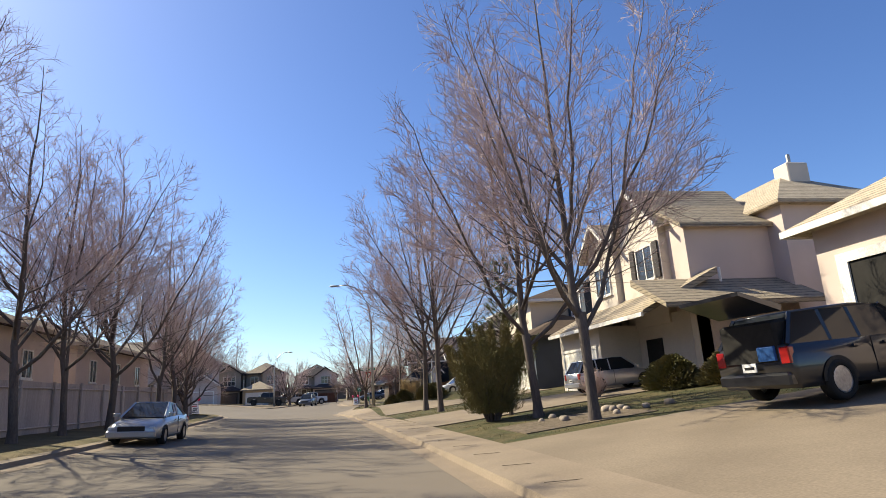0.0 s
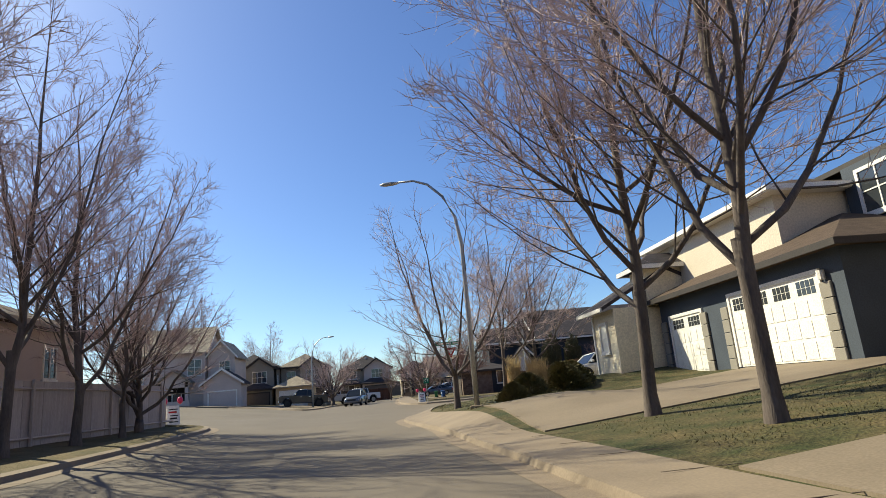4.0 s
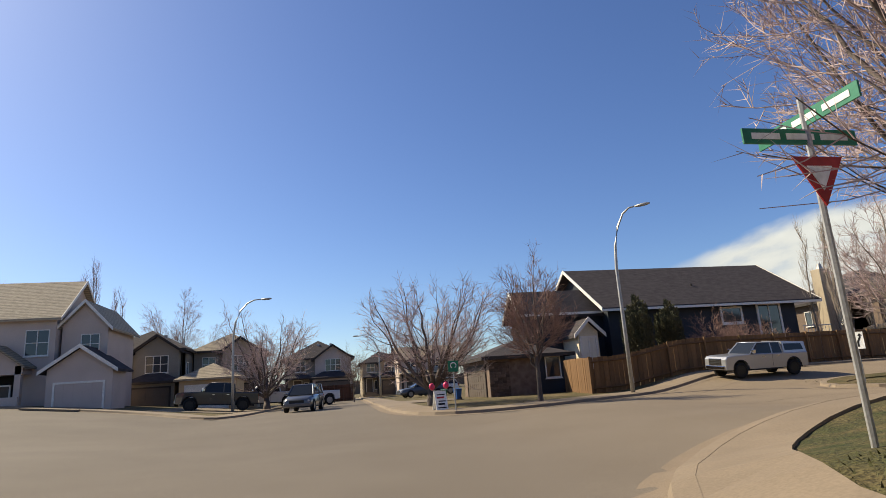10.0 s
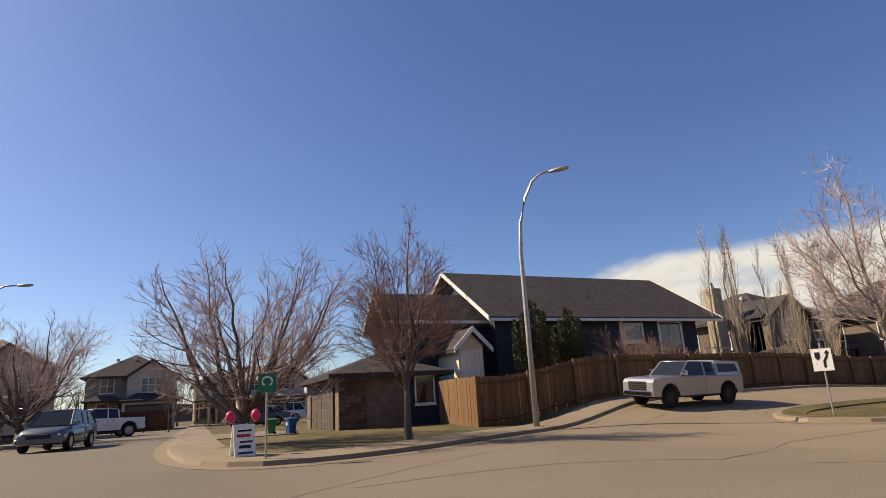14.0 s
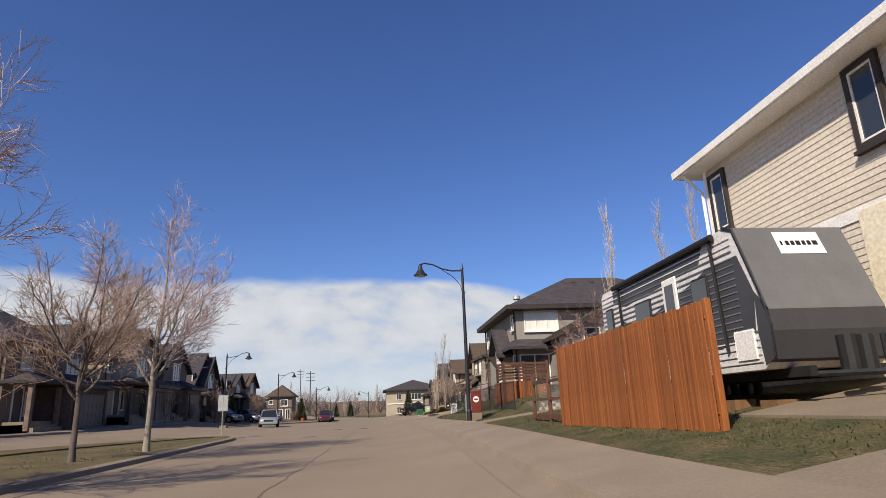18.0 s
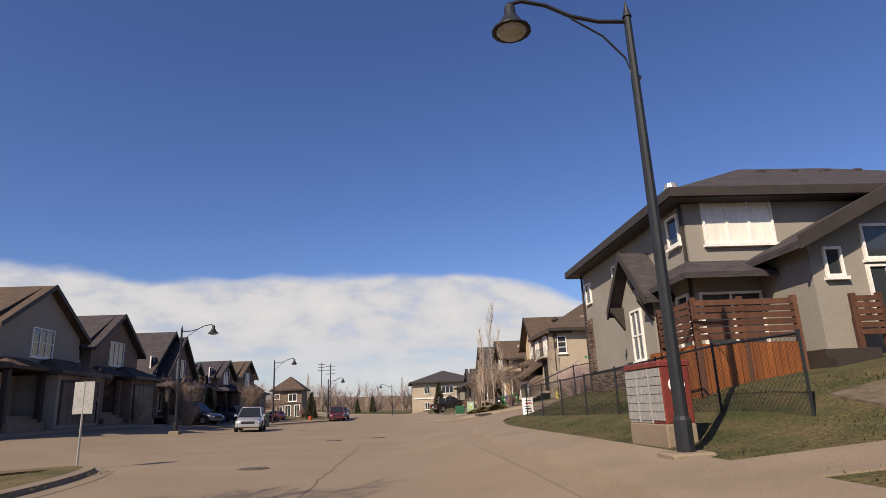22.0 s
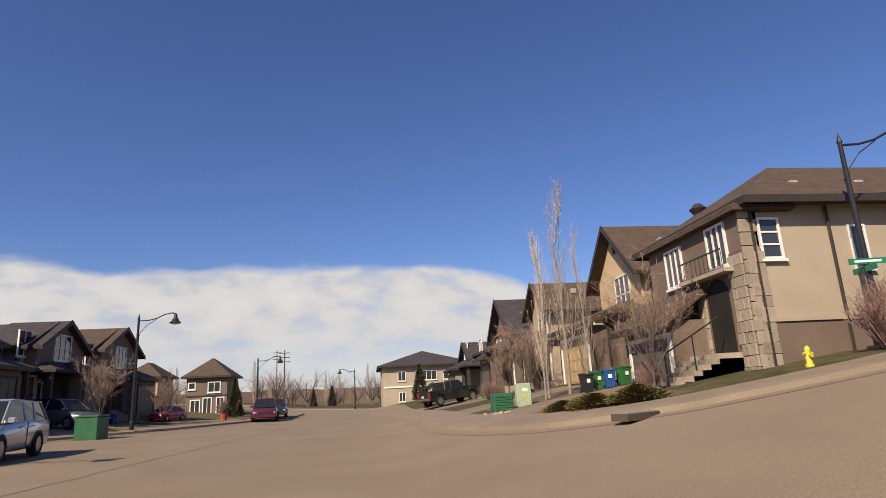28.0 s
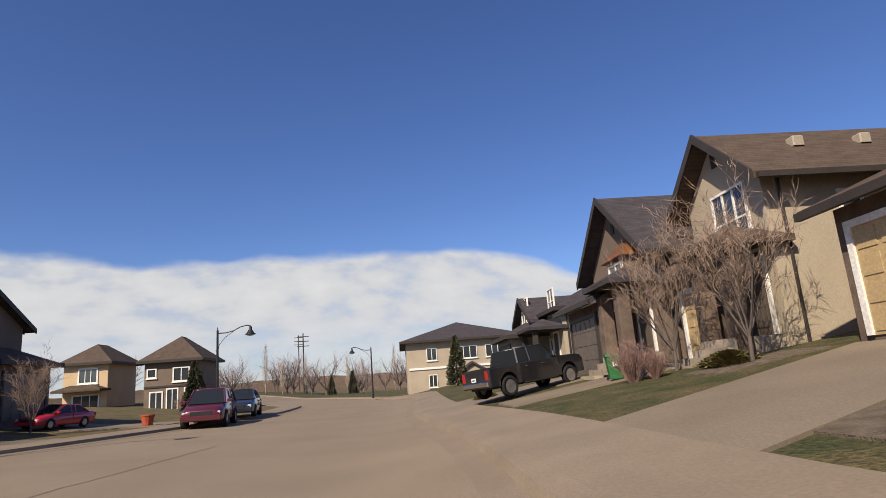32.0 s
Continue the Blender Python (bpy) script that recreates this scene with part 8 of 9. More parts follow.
car("suv", 101.8, 7.9, 187, MAROON, "maroon SUV parked at the kerb")
car("sedan", 107.4, 7.9, 187, NAVY_P, "dark sedan parked behind an SUV")
car("pickup", 91.6, -5.0, -60, BLACK_P, "black pickup truck parked nose-in on a driveway", size=0.7)
car("van", 13.0, -8.9, 97, paint("van_red", (0.30, 0.012, 0.018)), "red minivan parked beside the trailer")

# ---- street lamps, signs, boxes ----
bell_lamp(34.85, -4.05, 90, h=6.9)
bell_lamp(65.4, 13.7, -90, h=6.2)
bell_lamp(88.4, 12.65, -90, h=6.0)
bell_lamp(109.7, 9.9, -90, h=5.0)
bell_lamp(135.2, 1.9, 90, h=5.0)
side_lamp = bell_lamp(67.5, -13.2, -100, h=5.7)
blade = part("name_blade", Shape().box(-0.5, 0.5, -0.08, -0.065, 2.2, 2.36), SIGN_GREEN, side_lamp, "green street-name blade")
part("name_bar", Shape().box(-0.35, 0.35, -0.085, -0.08, 2.25, 2.31), SIGN_WHITE, blade)
part("name_blade", Shape().box(-0.08, -0.065, -0.5, 0.5, 2.0, 2.16), SIGN_GREEN, side_lamp, "green street-name blade")
cobra_lamp(-3.1, -17.8, 165, 9.3, 2.5)
cobra_lamp(6.9, 14.4, -50, 9.3, 1.5)
cobra_lamp(-14.5, 32.9, -20, 8.0, 2.3)
cobra_lamp(-1.5, 60.0, 180, 7.5)


def post_sign(name, x, y, h, label, category="sign", r=0.03, mat=None):
    ob = thing(name, Matrix.Translation((x, y, land(x, y) + 0.1)), label, category)
    part("post", Shape().tube([(0, 0, -0.3), (0, 0, h)], r, 7), mat or STEEL, ob, "grey steel post")
    return ob


# yield sign with two street-name blades, facing south-west
ys = post_sign("yield_sign", -2.8, -8.5, 3.62, "red and white yield sign under green street-name blades", "sign", 0.035)
tri_ = [(-0.31, 0.27), (0.31, 0.27), (0.0, -0.27)]
board = part("sign_plate", Shape().slab([(x, z + 2.66) for x, z in tri_], "y", -0.06, -0.045), SIGN_RED, ys, "red triangular plate")
part("sign_centre", Shape().slab([(x * 0.5, z * 0.5 + 2.69) for x, z in tri_], "y", -0.066, -0.06), SIGN_WHITE, board)
bd1 = part("name_blade", Shape().box(-0.8, 0.6, -0.012, 0.012, 3.09, 3.26), SIGN_GREEN, ys, "green street-name blade")
bd2 = part("name_blade", Shape().box(-0.012, 0.012, -0.7, 0.7, 3.30, 3.47), SIGN_GREEN, ys, "green street-name blade")
for i in range(3):
    part("name_bar", Shape().box(-0.7 + i * 0.42, -0.36 + i * 0.42, -0.018, -0.012, 3.14, 3.21), SIGN_WHITE, bd1)
    part("name_bar", Shape().box(-0.018, -0.012, -0.6 + i * 0.42, -0.26 + i * 0.42, 3.35, 3.42), SIGN_WHITE, bd2)
# keep-right sign on the island
kr = post_sign("traffic_sign", 15.4, 9.45, 2.4, "white traffic sign with a black curved arrow on a steel post")
kr.matrix_basis = kr.matrix_basis @ Matrix.Rotation(radians(-62), 4, "Z")
kb = part("sign_plate", Shape().box(-0.3, 0.3, -0.05, -0.035, 1.45, 2.2, 0.0), SIGN_WHITE, kr, "white rectangular plate")
part("arrow", Shape().slab([(0.02, 1.55), (0.10, 1.55), (0.10, 1.75), (0.20, 1.95), (0.20, 2.02), (0.26, 2.02), (0.17, 2.14), (0.08, 2.02), (0.13, 2.02), (0.13, 1.97), (0.02, 1.77)], "y", -0.056, -0.05), SIGN_BLACK, kb)
part("island_mark", Shape().slab([(-0.2, 2.08), (-0.04, 2.08), (-0.04, 1.9), (-0.12, 1.8), (-0.2, 1.9)], "y", -0.056, -0.05), SIGN_BLACK, kb)
ks = post_sign("traffic_sign", 44.4, 8.75, 2.3, "back of a grey traffic sign on a steel post")
part("sign_plate", Shape().box(-0.02, -0.005, -0.27, 0.27, 1.4, 2.28), MAIL_GREY, ks)
# green neighbourhood sign and open-house boards
gs_ = post_sign("green_sign", -2.7, 11.3, 2.1, "green sign with a white loop symbol")
gb = part("sign_plate", Shape().box(-0.22, 0.22, -0.05, -0.035, 1.6, 2.05), SIGN_GREEN, gs_, "green square plate")
loop = Shape()
loop.tube([(0.12 * math.cos(a), -0.055, 1.86 + 0.11 * math.sin(a)) for a in (radians(-60 + 30 * i) for i in range(11))], 0.022, 4)
part("loop_mark", loop, SIGN_WHITE, gb)


def a_board(x, y, turn, label, s=1.0, balloons=True):
    ob = thing("sandwich_board", Matrix.Translation((x, y, land(x, y) + 0.1)) @ Matrix.Rotation(radians(turn), 4, "Z") @ Matrix.Scale(s, 4), label, "sign", "open house boards")
    for sg in (-1, 1):
        pn = part("panel", Shape().slab([(sg * 0.32, 0.0), (sg * 0.36, 0.0), (sg * 0.06, 1.1), (sg * 0.02, 1.1)], "x", -0.36, 0.36), SIGN_WHITE, ob)
        for k in range(5):
            z0, tall = 0.14 + 0.18 * k, 0.1 if k % 2 else 0.06
            part("text_bar", Shape().slab([(sg * (0.36 - 0.275 * z0 + 0.006), z0), (sg * (0.36 - 0.275 * z0 - 0.008), z0), (sg * (0.36 - 0.275 * (z0 + tall) - 0.008), z0 + tall), (sg * (0.36 - 0.275 * (z0 + tall) + 0.006), z0 + tall)], "x", -0.26 + 0.05 * (k % 3), 0.26 - 0.06 * (k % 2)), SIGN_BLACK if k != 3 else SIGN_RED, pn)
    for i, (bx, bz) in enumerate(((-0.45, 1.35), (0.42, 1.38)) if balloons else ()):
        b = part("balloon", Shape().loft([[(bx + math.cos(t) * r, math.sin(t) * r, bz + z) for t in (2 * math.pi * j / 10 for j in range(10))] for r, z in ((0.03, -0.2), (0.15, -0.1), (0.18, 0.03), (0.13, 0.16), (0.03, 0.22))]), PINK, ob, "pink balloon", True)
        part("string", Shape().tube([(bx, 0, bz - 0.2), (0.0, 0, 1.1)], 0.006, 3), SIGN_WHITE, b)
    return ob


a_board(-3.1, 12.6, 10, "white open-house board with pink balloons", 0.75)
a_board(-18.4, -4.4, 30, "white sandwich board with pink balloons", 0.95)
# community mailbox
mb = thing("community_mailbox", Matrix.Translation((36.75, -4.55, land(36.75, -4.55) + 0.08)) @ Matrix.Rotation(radians(2), 4, "Z") @ Matrix.Diagonal((0.9, 0.9, 0.94, 1)), "red and grey community mailbox on a concrete plinth", "mailbox")
part("plinth", Shape().box(-0.8, 0.8, -0.28, 0.28, -0.4, 0.36, 0.02), CONCRETE, mb, "ribbed concrete plinth")
for i in range(3):
    x0_ = -0.80 + 0.535 * i
    mc = part("cabinet", Shape().box(x0_ + 0.01, x0_ + 0.525, -0.27, 0.27, 0.37, 1.32, 0.02), MAIL_GREY if i else MAIL_RED, mb, "mailbox module" if i else "dark red mailbox module")
    part("roof_cap", Shape().box(x0_, x0_ + 0.535, -0.30, 0.30, 1.32, 1.42, 0.03), MAIL_RED, mc, "red cap")
    for a in range(3):
        for b in range(6):
            part("mail_door", Shape().box(x0_ + 0.03 + 0.163 * a, x0_ + 0.178 + 0.163 * a, 0.27, 0.288, 0.42 + 0.148 * b, 0.555 + 0.148 * b), MAIL_GREY, mc)
    if i == 0:
        part("emblem", Shape().tube([(x0_ + 0.012, 0.0, 1.0), (x0_ - 0.012, 0.0, 1.0)], 0.15, 16), SIGN_WHITE, mc, "round white emblem")
        part("emblem_bar", Shape().box(x0_ - 0.02, x0_ - 0.012, -0.1, 0.1, 0.96, 1.04), MAIL_RED, mc)
# utility boxes
tb = thing("transformer_box", Matrix.Translation((74.3, -4.5, land(74.3, -4.5) + 0.1)) @ Matrix.Scale(0.66, 4), "green metal transformer box with slatted side", "utility box")
part("case", Shape().box(-0.55, 0.55, -0.5, 0.5, -0.2, 0.95, 0.04), GREEN_BOX, tb)
for i in range(6):
    part("slat", Shape().box(-0.58, -0.55, -0.45, 0.45, 0.1 + i * 0.13, 0.16 + i * 0.13), GREEN_BOX, tb)
pb = thing("utility_cabinet", Matrix.Translation((74.8, -5.4, land(74.8, -5.4) + 0.1)) @ Matrix.Scale(0.66, 4), "pale green utility cabinet with notices", "utility box")
part("case", Shape().box(-0.25, 0.25, -0.4, 0.4, -0.2, 1.2, 0.03), PALE_BOX, pb)
part("notice", Shape().box(-0.26, -0.25, -0.2, 0.1, 0.8, 0.95), SIGN_WHITE, pb)
part("notice", Shape().box(-0.26, -0.25, -0.15, 0.1, 0.5, 0.62), HYDRANT, pb)
for x_, y_ in ((83.5, 12.6),):
    ub = thing("transformer_box", Matrix.Translation((x_, y_, land(x_, y_) + 0.1)), "green metal utility box", "utility box")
    part("case", Shape().box(-0.6, 0.6, -0.5, 0.5, -0.2, 0.9, 0.04), GREEN_BOX, ub)
    part("lid", Shape().box(-0.63, 0.63, -0.53, 0.53, 0.9, 0.97, 0.02), GREEN_BOX, ub)


def bin_(x, y, turn, mat, label):
    ob = thing("wheelie_bin", Matrix.Translation((x, y, land(x, y) + 0.14)) @ Matrix.Rotation(radians(turn), 4, "Z") @ Matrix.Scale(0.62, 4), label, "bin", "wheeled bins")
    part("body", Shape().loft([[(-a, -b, z), (a, -b, z), (a, b, z), (-a, b, z)] for a, b, z in ((0.22, 0.24, 0.05), (0.30, 0.33, 0.95))]), mat, ob)
    part("lid", Shape().loft([[(-0.33, -0.36, 0.95), (0.33, -0.36, 0.95), (0.33, 0.36, 0.95), (-0.33, 0.36, 0.95)], [(-0.33, -0.36, 1.0), (0.33, -0.36, 1.0), (0.30, 0.36, 1.07), (-0.30, 0.36, 1.07)]]), mat, ob)
    part("label_plate", Shape().box(-0.305, -0.285, -0.1, 0.1, 0.55, 0.75), SIGN_WHITE, ob)
    for sg in (-1, 1):
        part("wheel", Shape().tube([(0.2, sg * 0.27, 0.1), (0.2, sg * 0.33, 0.1)], 0.1, 10), RUBBER, ob)
    part("handle", Shape().tube([(0.36, -0.25, 0.98), (0.36, 0.25, 0.98)], 0.02, 5), mat, ob)


for x_, y_, m_, l_ in ((74.0, -7.5, BIN_BLACK, "black wheeled bin on the driveway"), (74.3, -8.0, BIN_GREEN, "green wheeled bin on the driveway"), (73.9, -8.3, BIN_BLUE, "blue wheeled bin with a white label"), (73.8, -8.8, BIN_GREEN, "green wheeled bin beside the garage"), (87.7, -6.5, BIN_GREEN, "green wheeled bin by the wall"), (87.3, -6.9, BIN_BLUE, "blue wheeled bin by the wall"), (94.3, 16.4, BIN_BLUE, "blue wheeled bin on a driveway"), (95.2, 16.3, BIN_BLUE, "blue wheeled bin on a driveway"), (96.6, 15.4, BIN_GREEN, "green wheeled bin on a driveway"), (-0.8, 23.6, BIN_GREEN, "green wheeled bin by the garage"), (-0.2, 22.4, BIN_BLUE, "blue wheeled bin by the garage"), (12.4, -11.4, BIN_BLUE, "blue wheeled bin beside the van"), (86.8, 17.0, BIN_BLUE, "blue wheeled bin by a garage")):
    bin_(x_, y_, random.Random(int(x_ * 10)).uniform(-20, 20), m_, l_)
hy = thing("fire_hydrant", Matrix.Translation((66.6, -10.3, land(66.6, -10.3) + 0.1)) @ Matrix.Scale(0.62, 4), "yellow fire hydrant on the grass", "hydrant")
part("barrel", Shape().tube([(0, 0, -0.1), (0, 0, 0.1), (0, 0, 0.12), (0, 0, 0.6), (0, 0, 0.72), (0, 0, 0.8)], [0.16, 0.16, 0.11, 0.11, 0.10, 0.03], 12), HYDRANT, hy, "", True)
for sg in (-1, 1):
    part("outlet", Shape().tube([(0, sg * 0.1, 0.5), (0, sg * 0.19, 0.5)], 0.06, 10), HYDRANT, hy)
part("pumper_outlet", Shape().tube([(-0.1, 0, 0.42), (-0.2, 0, 0.42)], 0.08, 10), HYDRANT, hy)
a_board(53.7, -5.7, 80, "white open-house board beside the fence", 0.65, False)
rp = thing("planter", Matrix.Translation((103.0, 11.2, land(103.0, 11.2) + 0.12)), "red terracotta planter by the driveway", "planter")
part("pot", Shape().loft([[(math.cos(t) * r, math.sin(t) * r, z) for t in (2 * math.pi * j / 12 for j in range(12))] for r, z in ((0.22, 0), (0.3, 0.45), (0.33, 0.46), (0.33, 0.52), (0.27, 0.52))]), TERRACOTTA, rp)
for x_, y_, h_ in ((240, 25, 17), (300, 36, 22)):
    up = thing("utility_pole", Matrix.Translation((x_, y_, 0)), "tall dark wooden utility pole far away", "pole", "utility poles")
    part("pole", Shape().tube([(0, 0, -1), (0, 0, h_)], [0.25, 0.15], 7), TRIM_DARK, up)
    for k in range(3):
        part("crossarm", Shape().box(-0.1, 0.1, -1.6, 1.6, h_ - 1 - 1.3 * k, h_ - 0.8 - 1.3 * k), TRIM_DARK, up)

# ---- trees and planting ----
BARE = "bare broad street tree with many ascending limbs"
for k_, x_, y_, sc_, tn_ in (("broad_a", 0.4, -48.8, 0.95, 10), ("broad_b", 0.2, -45.0, 0.95, 70), ("broad_a", -0.55, -31.7, 1.0, 150), ("broad_b", -0.7, -27.6, 1.0, 205), ("corner_ash", -3.5, -15.1, 1.0, 300), ("wide_ash", 0.0, -8.5, 1.0, 330), ("broad_c", 2.2, -7.0, 0.8, 30)):
    tree(k_, x_, y_, BARE, sc_, tn_)
for k_, x_, y_, sc_, tn_ in (("broad_a", -17.2, -49.0, 0.85, 40), ("broad_b", -16.8, -40.7, 0.95, 90), ("broad_a", -17.0, -36.2, 0.9, 130), ("broad_c", -16.8, -31.3, 1.15, 10), ("broad_a", -16.8, -23.0, 0.95, 250), ("broad_c", -16.8, -19.0, 1.0, 300), ("broad_c", -16.9, -15.0, 0.75, 200), ("clump", -17.6, -11.4, 1.1, 30)):
    tree(k_, x_, y_, "bare shade tree on the verge before the fence", sc_, tn_)
tree("vase", -2.6, 17.6, "bare vase-shaped tree with spreading limbs", 1.2, 20)
tree("oval", 1.85, 13.7, "bare oval tree with reddish twigs and a mulch ring", 0.97, 60)
tree("vase", -12.5, 37.0, "bare tree beside parked trucks", 1.4, 140, wide=0.9)
tree("small", -5.0, 52.0, "small reddish bare tree at the end of the street", 1.1, 10)
for k_, x_, y_, sc_, tn_ in (("young", 17.6, 8.5, 1.0, 15), ("young_b", 26.4, 8.4, 0.92, 100), ("young", 30.0, 7.7, 1.0, 200)):
    tree(k_, x_, y_, "slender bare boulevard tree with pale bark", sc_, tn_, "boulevard trees")
for i in range(9):
    rnd_ = random.Random(i)
    tree(("poplar", "poplar_b", "poplar_c")[i % 3], 27.5 + i * 1.35, 23.8 + rnd_.uniform(-0.6, 0.9), "slender bare aspen behind the fence", rnd_.uniform(0.85, 1.25), i * 47, "aspens")
for i, (x_, y_, sc_) in enumerate(((30.5, 34, 0.9), (33.0, 34.5, 0.9), (36.0, 33.0, 0.95), (40.2, 31.0, 0.9))):
    tree("poplar", x_, y_, "tall slender bare aspen behind the house", sc_, i * 60, "aspens")
for i, (x_, y_, sc_) in enumerate(((32.0, -10.0, 0.88), (31.8, -12.4, 0.84), (31.2, -13.8, 0.92))):
    tree("poplar", x_, y_, "tall pale bare poplar behind the fence", sc_, i * 77, "poplars")
for i, (x_, y_, sc_) in enumerate(((75.0, -6.3, 0.66), (75.6, -7.4, 1.06), (75.3, -8.1, 0.72), (75.9, -6.7, 0.84))):
    tree("poplar_b" if i % 2 else "poplar", x_, y_, "tall pale bare poplar in the front yard", sc_ * 0.95, i * 77, "poplars")
tree("small", 84.3, -8.2, "bare multi-stemmed shrub tree before the house", 0.78, 40)
tree("small", 86.5, -7.6, "bare multi-stemmed shrub tree beside steps", 0.75, 140)
tree("small", 69.3, -7.7, "bare ornamental tree before the stone entry", 0.7, 20)
tree("small", 61.5, -14.5, "bare ornamental tree by the side street", 1.0, 220)
for i, (x_, y_) in enumerate(((62.5, 17.8), (75.2, 17.0), (92.0, 15.8), (99.6, 14.6))):
    tree("small", x_, y_, "small bare reddish tree before a house", 0.7 + 0.1 * (i % 3), i * 50, "front yard trees")
for x_, y_, sc_, tn_ in ((31.6, -9.0, 0.85, 40), (16.4, 20.8, 0.8, 140), (18.6, 21.2, 0.72, 10), (20.6, 21.3, 0.65, 70)):
    tree("bush", x_, y_, "dense bare reddish shrub tree behind the fence", sc_, tn_, "twiggy shrub trees", "shrub_tree")
tree("dark_poplar", -38.5, 74.0, "tall columnar bare poplar behind houses", 1.9, 0, "poplars")
tree("dark_poplar", -35.0, 74.0, "tall columnar bare poplar behind houses", 1.5, 70, "poplars")
tree("dark_poplar", -54.0, 74.0, "tall columnar bare poplar behind houses", 1.7, 130, "poplars")
tree("dark_poplar", -50.5, 74.0, "tall columnar bare poplar behind houses", 1.75, 200, "poplars")
tree("broad_c", -24.0, 60.0, "bare tree behind houses", 1.0, 50)


rnd_ = random.Random(3)
JUN = plume_mesh(5, [(0.55 * math.cos(i * 2.4) * (i / 30) ** 0.5, 0.55 * math.sin(i * 2.4) * (i / 30) ** 0.5, 1.25 * math.cos(i * 2.4) * (i / 30) ** 0.5, 1.25 * math.sin(i * 2.4) * (i / 30) ** 0.5, rnd_.uniform(2.5, 3.7) * (1.05 - 0.3 * i / 30), rnd_.uniform(0.28, 0.48)) for i in range(30)], 1900, 0.10, NEEDLE, 0.42)
jn = thing("juniper", Matrix.Translation((-0.9, -43.5, land(-0.9, -43.5))) @ Matrix.Scale(1.0, 4), "large shaggy olive-green juniper with bare lower stems", "shrub")
tagged(part("foliage", JUN, None, jn), kind="stuff")
st_ = Shape()
for i in range(14):
    a_ = i * 2.399
    st_.tube([(0.1 * math.cos(a_), 0.1 * math.sin(a_), -0.1), (0.5 * math.cos(a_), 0.5 * math.sin(a_), 0.8), (0.9 * math.cos(a_), 0.9 * math.sin(a_), 1.6)], [0.05, 0.035, 0.02], 5, False)
part("stems", st_, BARK, jn)
rnd_ = random.Random(31)
pw, pn = Shape(), Shape()
pw.tube([(0, 0, -0.2), (0.05, 0, 2.5), (0.02, 0.03, 6.2)], [0.11, 0.07, 0.02], 7, False)
for i in range(15):
    z_ = 1.4 + 4.7 * i / 14
    for k_ in range(6):
        a_ = i * 1.1 + k_ * 1.047 + rnd_.gauss(0, 0.2)
        ln_ = (0.35 + 1.45 * (1 - i / 14) ** 0.7) * rnd_.uniform(0.75, 1.15)
        b_, r_ = bough(Vector((0.03, 0, z_)), Vector((math.cos(a_), math.sin(a_), 0.25)), ln_, 0.025, 0.008, 3, rnd_, 0.7)
        pw.tube(b_, r_, 4, False)
        for _ in range(6):
            q_, d_, _j = along(b_, rnd_.uniform(0.35, 1.0))
            tip_ = q_ + side_way(d_, radians(rnd_.uniform(0, 50)), rnd_) * rnd_.uniform(0.1, 0.3)
            for _n in range(30):
                o_ = q_.lerp(tip_, rnd_.random())
                shoot(pn, o_, o_ + side_way((tip_ - q_).normalized(), radians(rnd_.uniform(20, 65)), rnd_) * rnd_.uniform(0.09, 0.17), 0.005)
pi_ = thing("pine", Matrix.Translation((0.1, -42.3, land(0.1, -42.3))) @ Matrix.Diagonal((0.85, 0.85, 0.92, 1)), "blue-green pine with upright needled leaders behind the juniper", "tree")
part("trunk", pw, BARK, pi_)
tagged(part("foliage", pn, NEEDLE_PINE, pi_), kind="stuff")
SPRUCE = evergreen_mesh(9, [(0.3, 1.0), (1.2, 0.85), (2.4, 0.6), (3.6, 0.3), (4.6, 0.04)], 3600, 0.2, NEEDLE_DARK, -0.1)
CEDAR_SH = plume_mesh(12, [(0.45 * math.cos(i * 2.4) * (i / 18) ** 0.5, 0.45 * math.sin(i * 2.4) * (i / 18) ** 0.5, 0.4 * math.cos(i * 2.4) * (i / 18) ** 0.5, 0.4 * math.sin(i * 2.4) * (i / 18) ** 0.5, rnd_.uniform(3.0, 4.8) * (1.05 - 0.3 * i / 18), rnd_.uniform(0.35, 0.5)) for i in range(18)], 900, 0.12, NEEDLE_DARK)
LOW_J = evergreen_mesh(15, [(0.0, 0.85), (0.3, 0.75), (0.7, 0.4), (0.9, 0.1)], 4200, 0.09, NEEDLE, 0.6)
for x_, y_, sc_ in ((11.6, 21.6, 1.15), (14.0, 21.9, 1.05)):
    ob_ = thing("cedar_shrub", Matrix.Translation((x_, y_, land(x_, y_))) @ Matrix.Scale(sc_, 4), "tall dark upright evergreen cedar behind the fence", "shrub", "upright cedars")
    tagged(part("foliage", CEDAR_SH, None, ob_), kind="stuff")
for x_, y_, sc_ in ((82.4, 17.0, 0.7), (114.5, 12.8, 0.8), (122.0, -5.6, 0.9), (118.0, 13.6, 0.7), (188.0, 8.0, 0.95), (189.0, 12.0, 0.8)):
    ob_ = thing("spruce", Matrix.Translation((x_, y_, land(x_, y_))) @ Matrix.Scale(sc_, 4), "small dark green spruce tree", "tree", "spruces")
    tagged(part("foliage", SPRUCE, None, ob_), kind="stuff")
    part("trunk", Shape().tube([(0, 0, -0.2), (0, 0, 3.5)], [0.09, 0.02], 6), BARK, ob_)
SH_RED, SH_TAN, SH_BR = shrub_mesh(2, 0.9, 1.5, 240, TWIG_RED), shrub_mesh(4, 0.8, 1.4, 240, TWIG_TAN), shrub_mesh(6, 1.0, 1.7, 240, TWIG)
